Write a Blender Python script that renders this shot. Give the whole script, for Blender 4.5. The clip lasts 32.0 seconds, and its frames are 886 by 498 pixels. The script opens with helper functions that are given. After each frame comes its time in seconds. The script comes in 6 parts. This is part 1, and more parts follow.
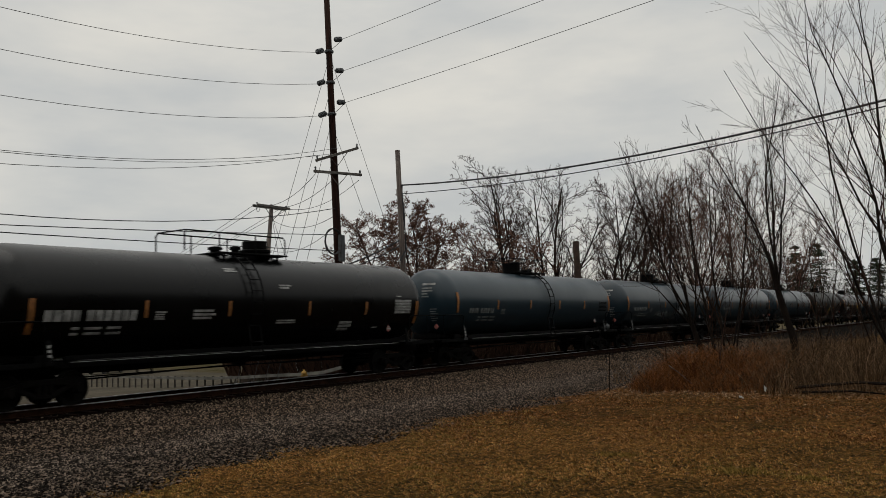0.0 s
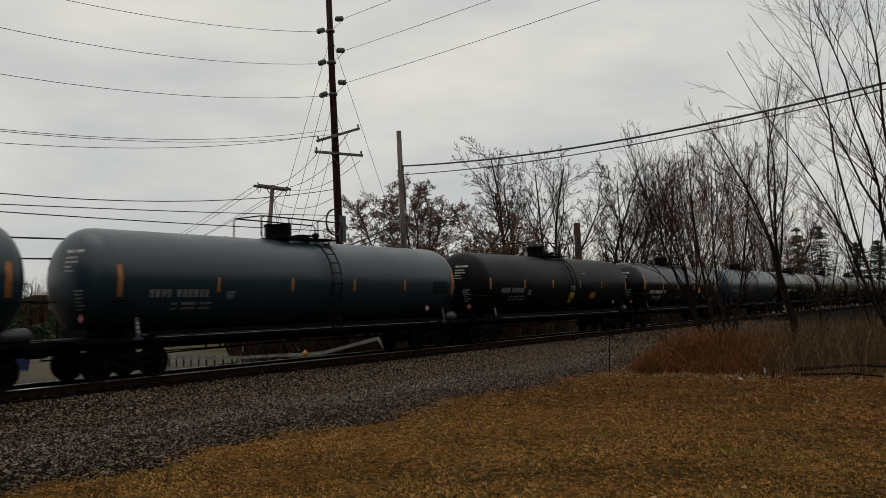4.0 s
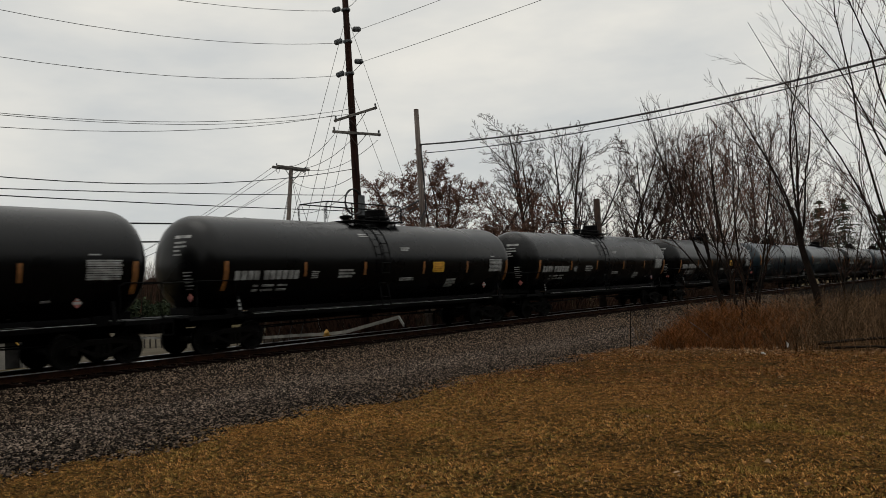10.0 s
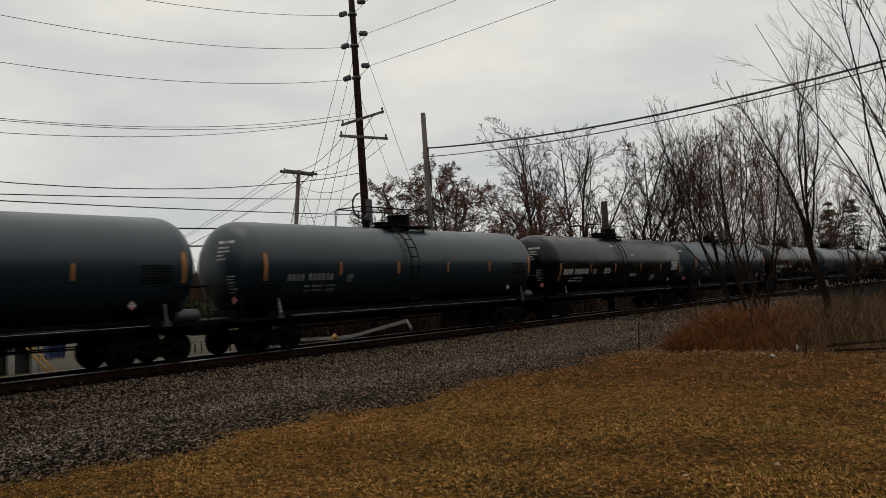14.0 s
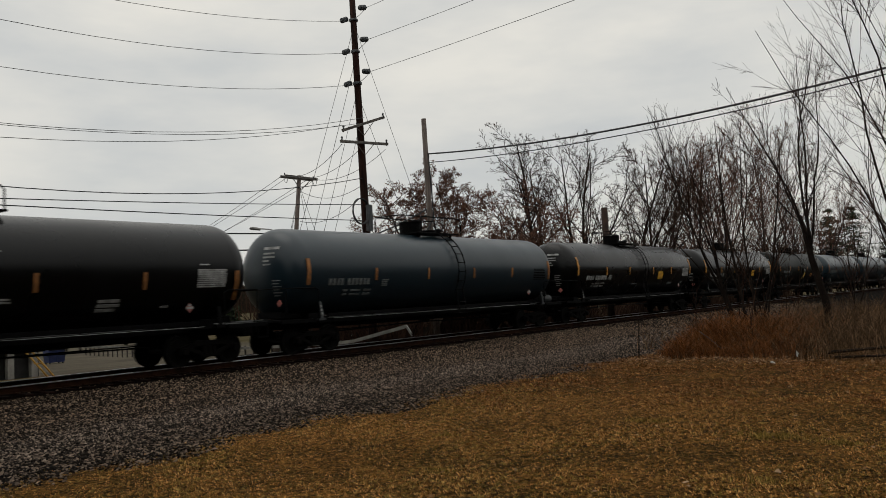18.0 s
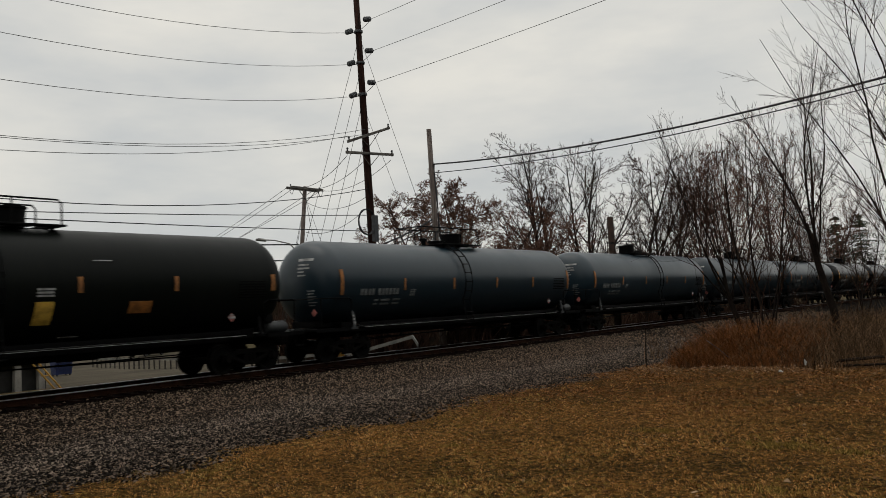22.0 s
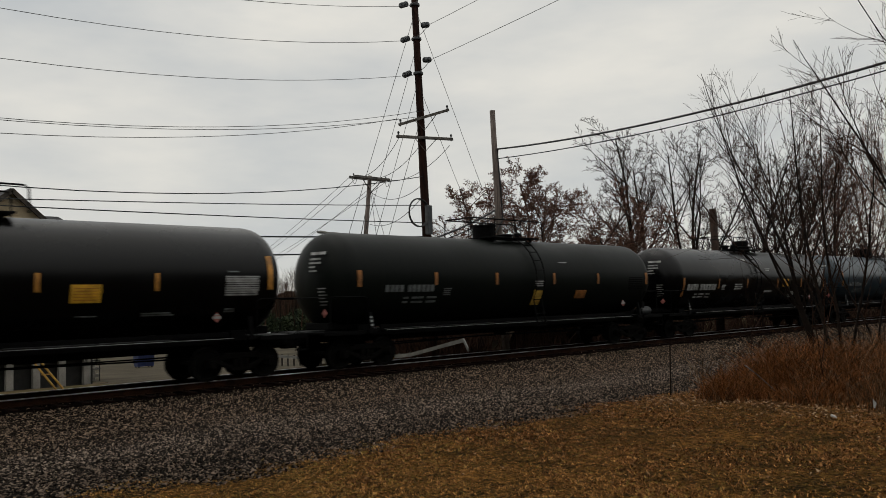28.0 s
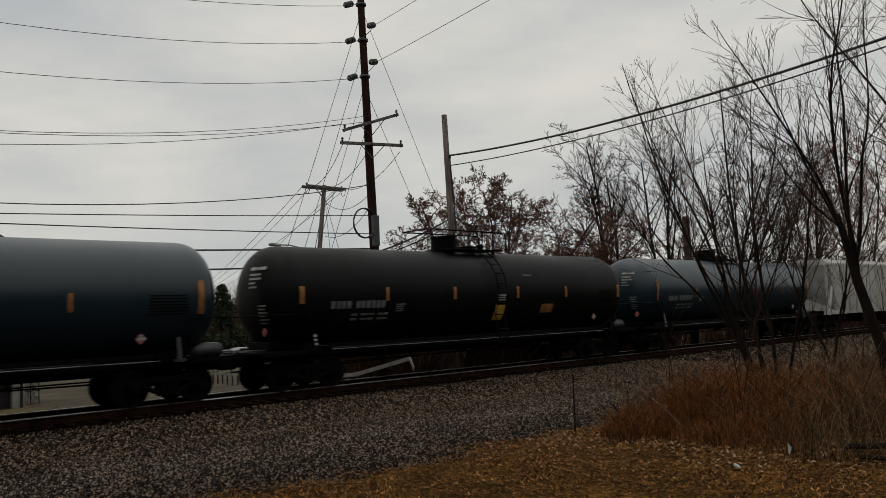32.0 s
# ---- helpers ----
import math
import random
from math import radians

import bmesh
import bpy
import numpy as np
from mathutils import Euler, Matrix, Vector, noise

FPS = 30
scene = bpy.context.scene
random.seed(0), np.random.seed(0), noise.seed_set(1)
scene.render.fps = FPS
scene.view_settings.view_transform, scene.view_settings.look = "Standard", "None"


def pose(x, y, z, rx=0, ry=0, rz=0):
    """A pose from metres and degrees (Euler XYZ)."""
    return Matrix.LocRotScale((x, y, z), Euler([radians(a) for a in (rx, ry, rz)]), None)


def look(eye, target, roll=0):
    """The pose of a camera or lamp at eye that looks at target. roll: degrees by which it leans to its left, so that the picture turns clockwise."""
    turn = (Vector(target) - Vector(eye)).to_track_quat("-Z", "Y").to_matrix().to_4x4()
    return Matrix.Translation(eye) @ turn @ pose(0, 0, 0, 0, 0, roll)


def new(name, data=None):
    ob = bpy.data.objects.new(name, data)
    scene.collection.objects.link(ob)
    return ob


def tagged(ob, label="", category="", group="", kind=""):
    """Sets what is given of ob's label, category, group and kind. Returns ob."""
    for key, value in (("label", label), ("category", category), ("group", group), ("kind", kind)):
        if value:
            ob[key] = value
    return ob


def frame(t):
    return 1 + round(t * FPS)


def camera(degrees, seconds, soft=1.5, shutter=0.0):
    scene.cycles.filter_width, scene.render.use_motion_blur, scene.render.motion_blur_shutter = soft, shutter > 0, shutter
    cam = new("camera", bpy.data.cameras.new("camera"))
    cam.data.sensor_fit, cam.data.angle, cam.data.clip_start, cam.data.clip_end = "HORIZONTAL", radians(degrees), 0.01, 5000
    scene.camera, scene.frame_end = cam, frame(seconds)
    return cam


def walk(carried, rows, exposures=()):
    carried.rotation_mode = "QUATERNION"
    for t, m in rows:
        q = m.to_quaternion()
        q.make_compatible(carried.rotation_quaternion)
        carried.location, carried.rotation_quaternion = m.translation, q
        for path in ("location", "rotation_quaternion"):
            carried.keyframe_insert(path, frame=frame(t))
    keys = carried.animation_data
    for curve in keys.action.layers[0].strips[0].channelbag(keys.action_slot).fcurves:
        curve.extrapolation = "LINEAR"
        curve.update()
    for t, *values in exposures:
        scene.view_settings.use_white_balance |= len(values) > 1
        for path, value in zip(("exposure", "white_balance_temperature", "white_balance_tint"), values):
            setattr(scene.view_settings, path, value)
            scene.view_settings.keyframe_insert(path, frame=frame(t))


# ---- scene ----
cam = camera(56.2, 32.0, soft=0.4, shutter=0.15)
PATH = [
    (0.0, look((21.490, 0.250, 1.880), (10.126, 16.612, 3.649), -1.71)),
    (0.5, look((21.490, 0.250, 1.880), (10.157, 16.638, 3.610), -1.51)),
    (1.0, look((21.490, 0.250, 1.880), (10.152, 16.644, 3.518), -1.57)),
    (1.5, look((21.490, 0.250, 1.880), (10.203, 16.687, 3.440), -1.64)),
    (2.0, look((21.490, 0.250, 1.880), (10.183, 16.686, 3.292), -1.56)),
    (2.5, look((21.490, 0.250, 1.880), (10.175, 16.684, 3.260), -1.69)),
    (3.0, look((21.490, 0.250, 1.880), (10.118, 16.646, 3.238), -1.54)),
    (3.5, look((21.490, 0.250, 1.880), (10.082, 16.623, 3.221), -1.49)),
    (5.5, look((21.490, 0.250, 1.880), (10.022, 16.598, 2.994), -1.50)),
    (6.0, look((21.490, 0.250, 1.880), (9.917, 16.529, 2.918), -1.55)),
    (6.5, look((21.490, 0.250, 1.880), (9.930, 16.539, 2.896), -1.56)),
    (7.0, look((21.490, 0.250, 1.880), (9.907, 16.524, 2.876), -1.68)),
    (7.5, look((21.490, 0.250, 1.880), (9.898, 16.518, 2.860), -1.87)),
    (8.0, look((21.490, 0.250, 1.880), (9.827, 16.471, 2.801), -1.91)),
    (8.5, look((21.490, 0.250, 1.880), (9.802, 16.456, 2.746), -1.96)),
    (9.0, look((21.490, 0.250, 1.880), (9.777, 16.440, 2.702), -2.05)),
    (9.5, look((21.490, 0.250, 1.880), (9.703, 16.387, 2.692), -2.14)),
    (10.0, look((21.490, 0.250, 1.880), (9.667, 16.361, 2.689), -2.25)),
    (10.5, look((21.490, 0.250, 1.880), (9.640, 16.339, 2.726), -2.24)),
    (11.0, look((21.490, 0.250, 1.880), (9.612, 16.317, 2.741), -2.31)),
    (11.5, look((21.490, 0.250, 1.880), (9.624, 16.319, 2.868), -2.37)),
    (12.0, look((21.490, 0.250, 1.880), (9.546, 16.257, 2.943), -2.38)),
    (12.5, look((21.490, 0.250, 1.880), (9.526, 16.245, 2.900), -2.43)),
    (13.0, look((21.490, 0.250, 1.880), (9.567, 16.275, 2.900), -2.60)),
    (13.5, look((21.490, 0.250, 1.880), (9.569, 16.276, 2.897), -2.56)),
    (14.0, look((21.490, 0.250, 1.880), (9.526, 16.252, 2.779), -2.50)),
    (14.5, look((21.490, 0.250, 1.880), (9.563, 16.280, 2.755), -2.42)),
    (16.5, look((21.490, 0.250, 1.880), (9.542, 16.268, 2.697), -2.45)),
    (17.0, look((21.490, 0.250, 1.880), (9.561, 16.279, 2.753), -2.54)),
    (17.5, look((21.490, 0.250, 1.880), (9.573, 16.284, 2.835), -2.37)),
    (18.0, look((21.490, 0.250, 1.880), (9.532, 16.248, 2.916), -2.32)),
    (18.5, look((21.490, 0.250, 1.880), (9.531, 16.240, 3.019), -2.55)),
    (19.0, look((21.490, 0.250, 1.880), (9.582, 16.275, 3.059), -2.56)),
    (19.5, look((21.490, 0.250, 1.880), (9.528, 16.235, 3.056), -2.67)),
    (20.0, look((21.490, 0.250, 1.880), (9.442, 16.171, 3.047), -2.72)),
    (20.5, look((21.490, 0.250, 1.880), (9.418, 16.153, 3.043), -2.78)),
    (21.0, look((21.490, 0.250, 1.880), (9.381, 16.124, 3.055), -2.83)),
    (21.5, look((21.490, 0.250, 1.880), (9.379, 16.118, 3.110), -2.74)),
    (22.0, look((21.490, 0.250, 1.880), (9.437, 16.158, 3.166), -2.62)),
    (22.5, look((21.490, 0.250, 1.880), (9.440, 16.157, 3.198), -2.47)),
    (23.0, look((21.490, 0.250, 1.880), (9.475, 16.185, 3.190), -2.37)),
    (23.5, look((21.449, 0.504, 1.872), (9.276, 16.325, 3.102), -2.94)),
    (24.0, look((21.416, 0.947, 1.887), (8.750, 16.395, 2.847), -3.01)),
    (24.5, look((21.353, 1.486, 1.859), (8.708, 16.944, 2.930), -2.57)),
    (26.5, look((21.409, 3.629, 1.984), (7.718, 18.157, 3.206), -2.22)),
    (27.0, look((21.423, 4.207, 1.980), (7.805, 18.801, 3.225), -2.16)),
    (27.5, look((21.418, 4.823, 1.977), (7.655, 19.271, 3.321), -1.67)),
    (28.0, look((21.441, 5.458, 1.955), (7.041, 19.278, 3.241), -1.60)),
    (28.5, look((21.474, 6.077, 1.974), (7.044, 19.864, 3.274), -0.87)),
    (29.0, look((21.451, 6.622, 1.986), (7.325, 20.720, 3.283), -0.34)),
    (29.5, look((21.438, 7.099, 2.005), (7.736, 21.609, 3.316), -0.15)),
    (30.0, look((21.431, 7.505, 2.035), (7.260, 21.589, 2.940), -0.52)),
    (30.5, look((21.365, 7.903, 2.021), (7.042, 21.824, 3.060), -0.45)),
    (31.0, look((21.340, 8.189, 2.001), (7.036, 22.096, 3.407), -0.06)),
    (31.5, look((21.349, 8.320, 2.003), (7.075, 22.244, 3.541), -0.78)),
    (32.0, look((21.396, 8.389, 2.082), (7.060, 22.249, 3.624), -2.12)),
]
walk(cam, PATH, ((0.0, -0.22), (3.5, -0.18), (6.0, -0.10), (9.0, -0.02), (13.0, -0.05), (19.0, -0.09), (23.0, -0.11), (27.0, -0.11), (28.5, -0.10), (30.0, 0.03), (31.0, -0.14), (32.0, -0.25)))

# ---- light ----


def make_world():
    w = bpy.data.worlds.new("overcast_sky")
    scene.world = w
    w.use_nodes = True
    nt = w.node_tree
    nt.nodes.clear()
    out = nt.nodes.new("ShaderNodeOutputWorld")
    bg = nt.nodes.new("ShaderNodeBackground")
    sky = nt.nodes.new("ShaderNodeTexSky")
    sky.sky_type = "NISHITA"
    sky.sun_disc = False
    sky.sun_elevation = radians(75)
    sky.sun_rotation = radians(310)
    co = nt.nodes.new("ShaderNodeTexCoord")
    mp = nt.nodes.new("ShaderNodeMapping")
    mp.inputs["Scale"].default_value = (1.0, 1.0, 3.2)
    n1 = nt.nodes.new("ShaderNodeTexNoise")
    n1.inputs["Scale"].default_value = 2.6
    n1.inputs["Detail"].default_value = 5
    n1.inputs["Roughness"].default_value = 0.55
    ramp = nt.nodes.new("ShaderNodeValToRGB")
    ramp.color_ramp.elements[0].position = 0.30
    ramp.color_ramp.elements[0].color = (6.15, 6.40, 6.45, 1)
    ramp.color_ramp.elements[1].position = 0.68
    ramp.color_ramp.elements[1].color = (9.25, 8.95, 8.15, 1)
    mix = nt.nodes.new("ShaderNodeMix")
    mix.data_type = "RGBA"
    mix.inputs[0].default_value = 0.94
    nt.links.new(co.outputs["Generated"], mp.inputs["Vector"])
    nt.links.new(mp.outputs["Vector"], n1.inputs["Vector"])
    nt.links.new(n1.outputs["Fac"], ramp.inputs["Fac"])
    nt.links.new(sky.outputs["Color"], mix.inputs[6])
    nt.links.new(ramp.outputs["Color"], mix.inputs[7])
    # an overcast sky grows brighter towards the zenith
    sep = nt.nodes.new("ShaderNodeSeparateXYZ")
    nt.links.new(co.outputs["Generated"], sep.inputs["Vector"])
    zen = nt.nodes.new("ShaderNodeMapRange")
    zen.interpolation_type = "SMOOTHSTEP"
    zen.inputs["From Min"].default_value = 0.30
    zen.inputs["From Max"].default_value = 0.95
    zen.inputs["To Min"].default_value = 1.0
    zen.inputs["To Max"].default_value = 2.0
    nt.links.new(sep.outputs["Z"], zen.inputs["Value"])
    gain = nt.nodes.new("ShaderNodeVectorMath")
    gain.operation = "SCALE"
    nt.links.new(mix.outputs[2], gain.inputs[0])
    nt.links.new(zen.outputs["Result"], gain.inputs["Scale"])
    nt.links.new(gain.outputs["Vector"], bg.inputs["Color"])
    bg.inputs["Strength"].default_value = 0.092
    nt.links.new(bg.outputs["Background"], out.inputs["Surface"])


make_world()
sun = new("sun", bpy.data.lights.new("sun", "SUN"))
sun.data.energy = 0.5
sun.data.angle = radians(40)
sun.data.color = (1.0, 0.96, 0.9)
sun.matrix_world = look((0, 0, 60), (12, 10, 0))


# ---- materials ----
def mat(name, color, rough=0.6, metal=0.0, vary=0.25, scale=6.0, fine=60.0, bump=0.15, second=None, stretch=(1, 1, 1), spec=0.5, per_object=0.0):
    m = bpy.data.materials.new(name)
    m.use_nodes = True
    nt = m.node_tree
    b = nt.nodes["Principled BSDF"]
    b.inputs["Roughness"].default_value = rough
    b.inputs["Metallic"].default_value = metal
    b.inputs["Specular IOR Level"].default_value = spec
    co = nt.nodes.new("ShaderNodeTexCoord")
    mp = nt.nodes.new("ShaderNodeMapping")
    mp.inputs["Scale"].default_value = stretch
    nt.links.new(co.outputs["Object"], mp.inputs["Vector"])
    n1 = nt.nodes.new("ShaderNodeTexNoise")
    n1.inputs["Scale"].default_value = scale
    n1.inputs["Detail"].default_value = 4
    n2 = nt.nodes.new("ShaderNodeTexNoise")
    n2.inputs["Scale"].default_value = fine
    n2.inputs["Detail"].default_value = 3
    for n in (n1, n2):
        nt.links.new(mp.outputs["Vector"], n.inputs["Vector"])
    c2 = second or tuple(min(1, c * (1 - vary * 1.6)) for c in color)
    r1 = nt.nodes.new("ShaderNodeValToRGB")
    r1.color_ramp.elements[0].position = 0.35
    r1.color_ramp.elements[1].position = 0.65
    r1.color_ramp.elements[0].color = (*c2, 1)
    r1.color_ramp.elements[1].color = (*color, 1)
    nt.links.new(n1.outputs["Fac"], r1.inputs["Fac"])
    ml = nt.nodes.new("ShaderNodeMix")
    ml.data_type = "RGBA"
    ml.blend_type = "MULTIPLY"
    ml.inputs[0].default_value = vary
    nt.links.new(r1.outputs["Color"], ml.inputs[6])
    r2 = nt.nodes.new("ShaderNodeValToRGB")
    r2.color_ramp.elements[0].position = 0.3
    r2.color_ramp.elements[1].position = 0.7
    r2.color_ramp.elements[0].color = (0.45, 0.45, 0.45, 1)
    r2.color_ramp.elements[1].color = (1.35, 1.35, 1.35, 1)
    nt.links.new(n2.outputs["Fac"], r2.inputs["Fac"])
    nt.links.new(r2.outputs["Color"], ml.inputs[7])
    last = ml.outputs[2]
    if per_object:
        oi = nt.nodes.new("ShaderNodeObjectInfo")
        hs = nt.nodes.new("ShaderNodeHueSaturation")
        rng = nt.nodes.new("ShaderNodeMapRange")
        rng.inputs["To Min"].default_value = 1 - per_object
        rng.inputs["To Max"].default_value = 1 + per_object
        nt.links.new(oi.outputs["Random"], rng.inputs["Value"])
        nt.links.new(rng.outputs["Result"], hs.inputs["Value"])
        nt.links.new(last, hs.inputs["Color"])
        last = hs.outputs["Color"]
    nt.links.new(last, b.inputs["Base Color"])
    if bump:
        bp = nt.nodes.new("ShaderNodeBump")
        bp.inputs["Strength"].default_value = bump
        bp.inputs["Distance"].default_value = 0.02
        nt.links.new(n2.outputs["Fac"], bp.inputs["Height"])
        nt.links.new(bp.outputs["Normal"], b.inputs["Normal"])
    return m


def island_mat(name, c1, c2, rough=0.8, c3=None):
    """A material for loose pieces: each island takes a colour of its own."""
    m = bpy.data.materials.new(name)
    m.use_nodes = True
    nt = m.node_tree
    b = nt.nodes["Principled BSDF"]
    b.inputs["Roughness"].default_value = rough
    b.inputs["Specular IOR Level"].default_value = 0.04
    g = nt.nodes.new("ShaderNodeNewGeometry")
    r = nt.nodes.new("ShaderNodeValToRGB")
    r.color_ramp.elements[0].color = (*c1, 1)
    r.color_ramp.elements[1].color = (*c2, 1)
    if c3:
        e = r.color_ramp.elements.new(0.55)
        e.color = (*c3, 1)
    nt.links.new(g.outputs["Random Per Island"], r.inputs["Fac"])
    nt.links.new(r.outputs["Color"], b.inputs["Base Color"])
    return m


def tank_paint(name, color, dirt, rough=0.42, streak=0.5, gloss=0.4):
    """Gloss paint with long vertical streaks of road film and patchy dulling."""
    m = bpy.data.materials.new(name)
    m.use_nodes = True
    nt = m.node_tree
    b = nt.nodes["Principled BSDF"]
    co = nt.nodes.new("ShaderNodeTexCoord")
    oi = nt.nodes.new("ShaderNodeObjectInfo")
    ad = nt.nodes.new("ShaderNodeVectorMath")
    sc = nt.nodes.new("ShaderNodeVectorMath")
    sc.operation = "SCALE"
    sc.inputs["Scale"].default_value = 37.0
    cb = nt.nodes.new("ShaderNodeCombineXYZ")
    nt.links.new(oi.outputs["Random"], cb.inputs["X"])
    nt.links.new(oi.outputs["Random"], cb.inputs["Y"])
    nt.links.new(cb.outputs["Vector"], sc.inputs[0])
    nt.links.new(co.outputs["Object"], ad.inputs[0])
    nt.links.new(sc.outputs["Vector"], ad.inputs[1])
    mp = nt.nodes.new("ShaderNodeMapping")
    mp.inputs["Scale"].default_value = (0.5, 3.2, 0.28)
    nt.links.new(ad.outputs["Vector"], mp.inputs["Vector"])
    n1 = nt.nodes.new("ShaderNodeTexNoise")
    n1.inputs["Scale"].default_value = 1.6
    n1.inputs["Detail"].default_value = 6
    nt.links.new(mp.outputs["Vector"], n1.inputs["Vector"])
    n2 = nt.nodes.new("ShaderNodeTexNoise")
    n2.inputs["Scale"].default_value = 0.55
    n2.inputs["Detail"].default_value = 3
    nt.links.new(ad.outputs["Vector"], n2.inputs["Vector"])
    mx = nt.nodes.new("ShaderNodeMath")
    mx.operation = "MULTIPLY"
    nt.links.new(n1.outputs["Fac"], mx.inputs[0])
    nt.links.new(n2.outputs["Fac"], mx.inputs[1])
    rp = nt.nodes.new("ShaderNodeMapRange")
    rp.inputs["From Min"].default_value = 0.16
    rp.inputs["From Max"].default_value = 0.42
    rp.inputs["To Max"].default_value = streak
    nt.links.new(mx.outputs["Value"], rp.inputs["Value"])
    mix = nt.nodes.new("ShaderNodeMix")
    mix.data_type = "RGBA"
    mix.inputs[6].default_value = (*color, 1)
    mix.inputs[7].default_value = (*dirt, 1)
    nt.links.new(rp.outputs["Result"], mix.inputs[0])
    hs = nt.nodes.new("ShaderNodeHueSaturation")
    rng = nt.nodes.new("ShaderNodeMapRange")
    rng.inputs["To Min"].default_value = 0.78
    rng.inputs["To Max"].default_value = 1.2
    nt.links.new(oi.outputs["Random"], rng.inputs["Value"])
    nt.links.new(rng.outputs["Result"], hs.inputs["Value"])
    nt.links.new(mix.outputs[2], hs.inputs["Color"])
    nt.links.new(hs.outputs["Color"], b.inputs["Base Color"])
    r2 = nt.nodes.new("ShaderNodeMapRange")
    r2.inputs["To Min"].default_value = rough - 0.08
    r2.inputs["To Max"].default_value = rough + 0.16
    nt.links.new(n2.outputs["Fac"], r2.inputs["Value"])
    nt.links.new(r2.outputs["Result"], b.inputs["Roughness"])
    b.inputs["Specular IOR Level"].default_value = gloss
    n3 = nt.nodes.new("ShaderNodeTexNoise")
    n3.inputs["Scale"].default_value = 0.9
    nt.links.new(ad.outputs["Vector"], n3.inputs["Vector"])
    bp = nt.nodes.new("ShaderNodeBump")
    bp.inputs["Strength"].default_value = 0.12
    bp.inputs["Distance"].default_value = 0.05
    nt.links.new(n3.outputs["Fac"], bp.inputs["Height"])
    nt.links.new(bp.outputs["Normal"], b.inputs["Normal"])
    return m


def ground_mat():
    m = bpy.data.materials.new("ground_cover")
    m.use_nodes = True
    nt = m.node_tree
    b = nt.nodes["Principled BSDF"]
    b.inputs["Roughness"].default_value = 0.95
    b.inputs["Specular IOR Level"].default_value = 0.02
    co = nt.nodes.new("ShaderNodeTexCoord")
    sp = nt.nodes.new("ShaderNodeSeparateXYZ")
    nt.links.new(co.outputs["Object"], sp.inputs["Vector"])

    def noise_at(scale, detail=4, rough=0.6):
        n = nt.nodes.new("ShaderNodeTexNoise")
        n.inputs["Scale"].default_value = scale
        n.inputs["Detail"].default_value = detail
        n.inputs["Roughness"].default_value = rough
        nt.links.new(co.outputs["Object"], n.inputs["Vector"])
        return n

    def ramp(src, *stops):
        r = nt.nodes.new("ShaderNodeValToRGB")
        for i, (p, c) in enumerate(stops):
            e = r.color_ramp.elements[i] if i < 2 else r.color_ramp.elements.new(p)
            e.position, e.color = p, (*c, 1)
        nt.links.new(src, r.inputs["Fac"])
        return r.outputs["Color"]

    def mixed(fac, a, c, kind="MIX", amount=None):
        x = nt.nodes.new("ShaderNodeMix")
        x.data_type = "RGBA"
        x.blend_type = kind
        if amount is None:
            nt.links.new(fac, x.inputs[0])
        else:
            x.inputs[0].default_value = amount
        nt.links.new(a, x.inputs[6])
        nt.links.new(c, x.inputs[7])
        return x.outputs[2]

    lawn = ramp(noise_at(0.9, 5).outputs["Fac"], (0.3, (0.036, 0.022, 0.006)), (0.72, (0.125, 0.062, 0.017)), (0.5, (0.070, 0.037, 0.010)))
    lawn = mixed(None, lawn, ramp(noise_at(22, 5, 0.75).outputs["Fac"], (0.42, (0.03, 0.03, 0.03)), (0.60, (1.7, 1.6, 1.45))), "MULTIPLY", 0.85)
    lawn = mixed(None, lawn, ramp(noise_at(5, 4, 0.7).outputs["Fac"], (0.40, (0.35, 0.36, 0.34)), (0.62, (1.3, 1.28, 1.2))), "MULTIPLY", 0.8)
    vor = nt.nodes.new("ShaderNodeTexVoronoi")
    vor.inputs["Scale"].default_value = 27
    nt.links.new(co.outputs["Object"], vor.inputs["Vector"])
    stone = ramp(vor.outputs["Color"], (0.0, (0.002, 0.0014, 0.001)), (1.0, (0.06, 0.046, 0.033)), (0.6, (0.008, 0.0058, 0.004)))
    # shade in the gaps is put into the colour: each cell darkens towards its rim
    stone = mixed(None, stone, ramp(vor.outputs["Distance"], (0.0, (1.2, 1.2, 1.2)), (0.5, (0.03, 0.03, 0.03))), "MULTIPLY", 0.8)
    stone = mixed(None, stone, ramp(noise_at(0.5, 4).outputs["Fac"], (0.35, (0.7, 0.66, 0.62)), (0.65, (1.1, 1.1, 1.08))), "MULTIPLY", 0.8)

    edge = nt.nodes.new("ShaderNodeMath")
    edge.operation = "MULTIPLY_ADD"
    edge.inputs[1].default_value = 1.9
    nt.links.new(noise_at(0.7, 5, 0.65).outputs["Fac"], edge.inputs[0])
    nt.links.new(sp.outputs["X"], edge.inputs[2])
    fac = nt.nodes.new("ShaderNodeMapRange")
    fac.inputs["From Min"].default_value = 13.5
    fac.inputs["From Max"].default_value = 14.1
    nt.links.new(edge.outputs["Value"], fac.inputs["Value"])
    # rust and brake dust stain the stones beside the rails
    off = nt.nodes.new("ShaderNodeMath")
    off.operation = "ABSOLUTE"
    nt.links.new(sp.outputs["X"], off.inputs[0])
    dust = nt.nodes.new("ShaderNodeMapRange")
    dust.inputs["From Min"].default_value = 1.5
    dust.inputs["From Max"].default_value = 2.1
    nt.links.new(off.outputs["Value"], dust.inputs["Value"])
    rust = mixed(None, stone, ramp(noise_at(3, 3).outputs["Fac"], (0.3, (0.45, 0.26, 0.2)), (0.7, (0.8, 0.48, 0.36))), "MULTIPLY", 1.0)
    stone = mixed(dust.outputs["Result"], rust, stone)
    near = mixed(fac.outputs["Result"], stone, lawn)
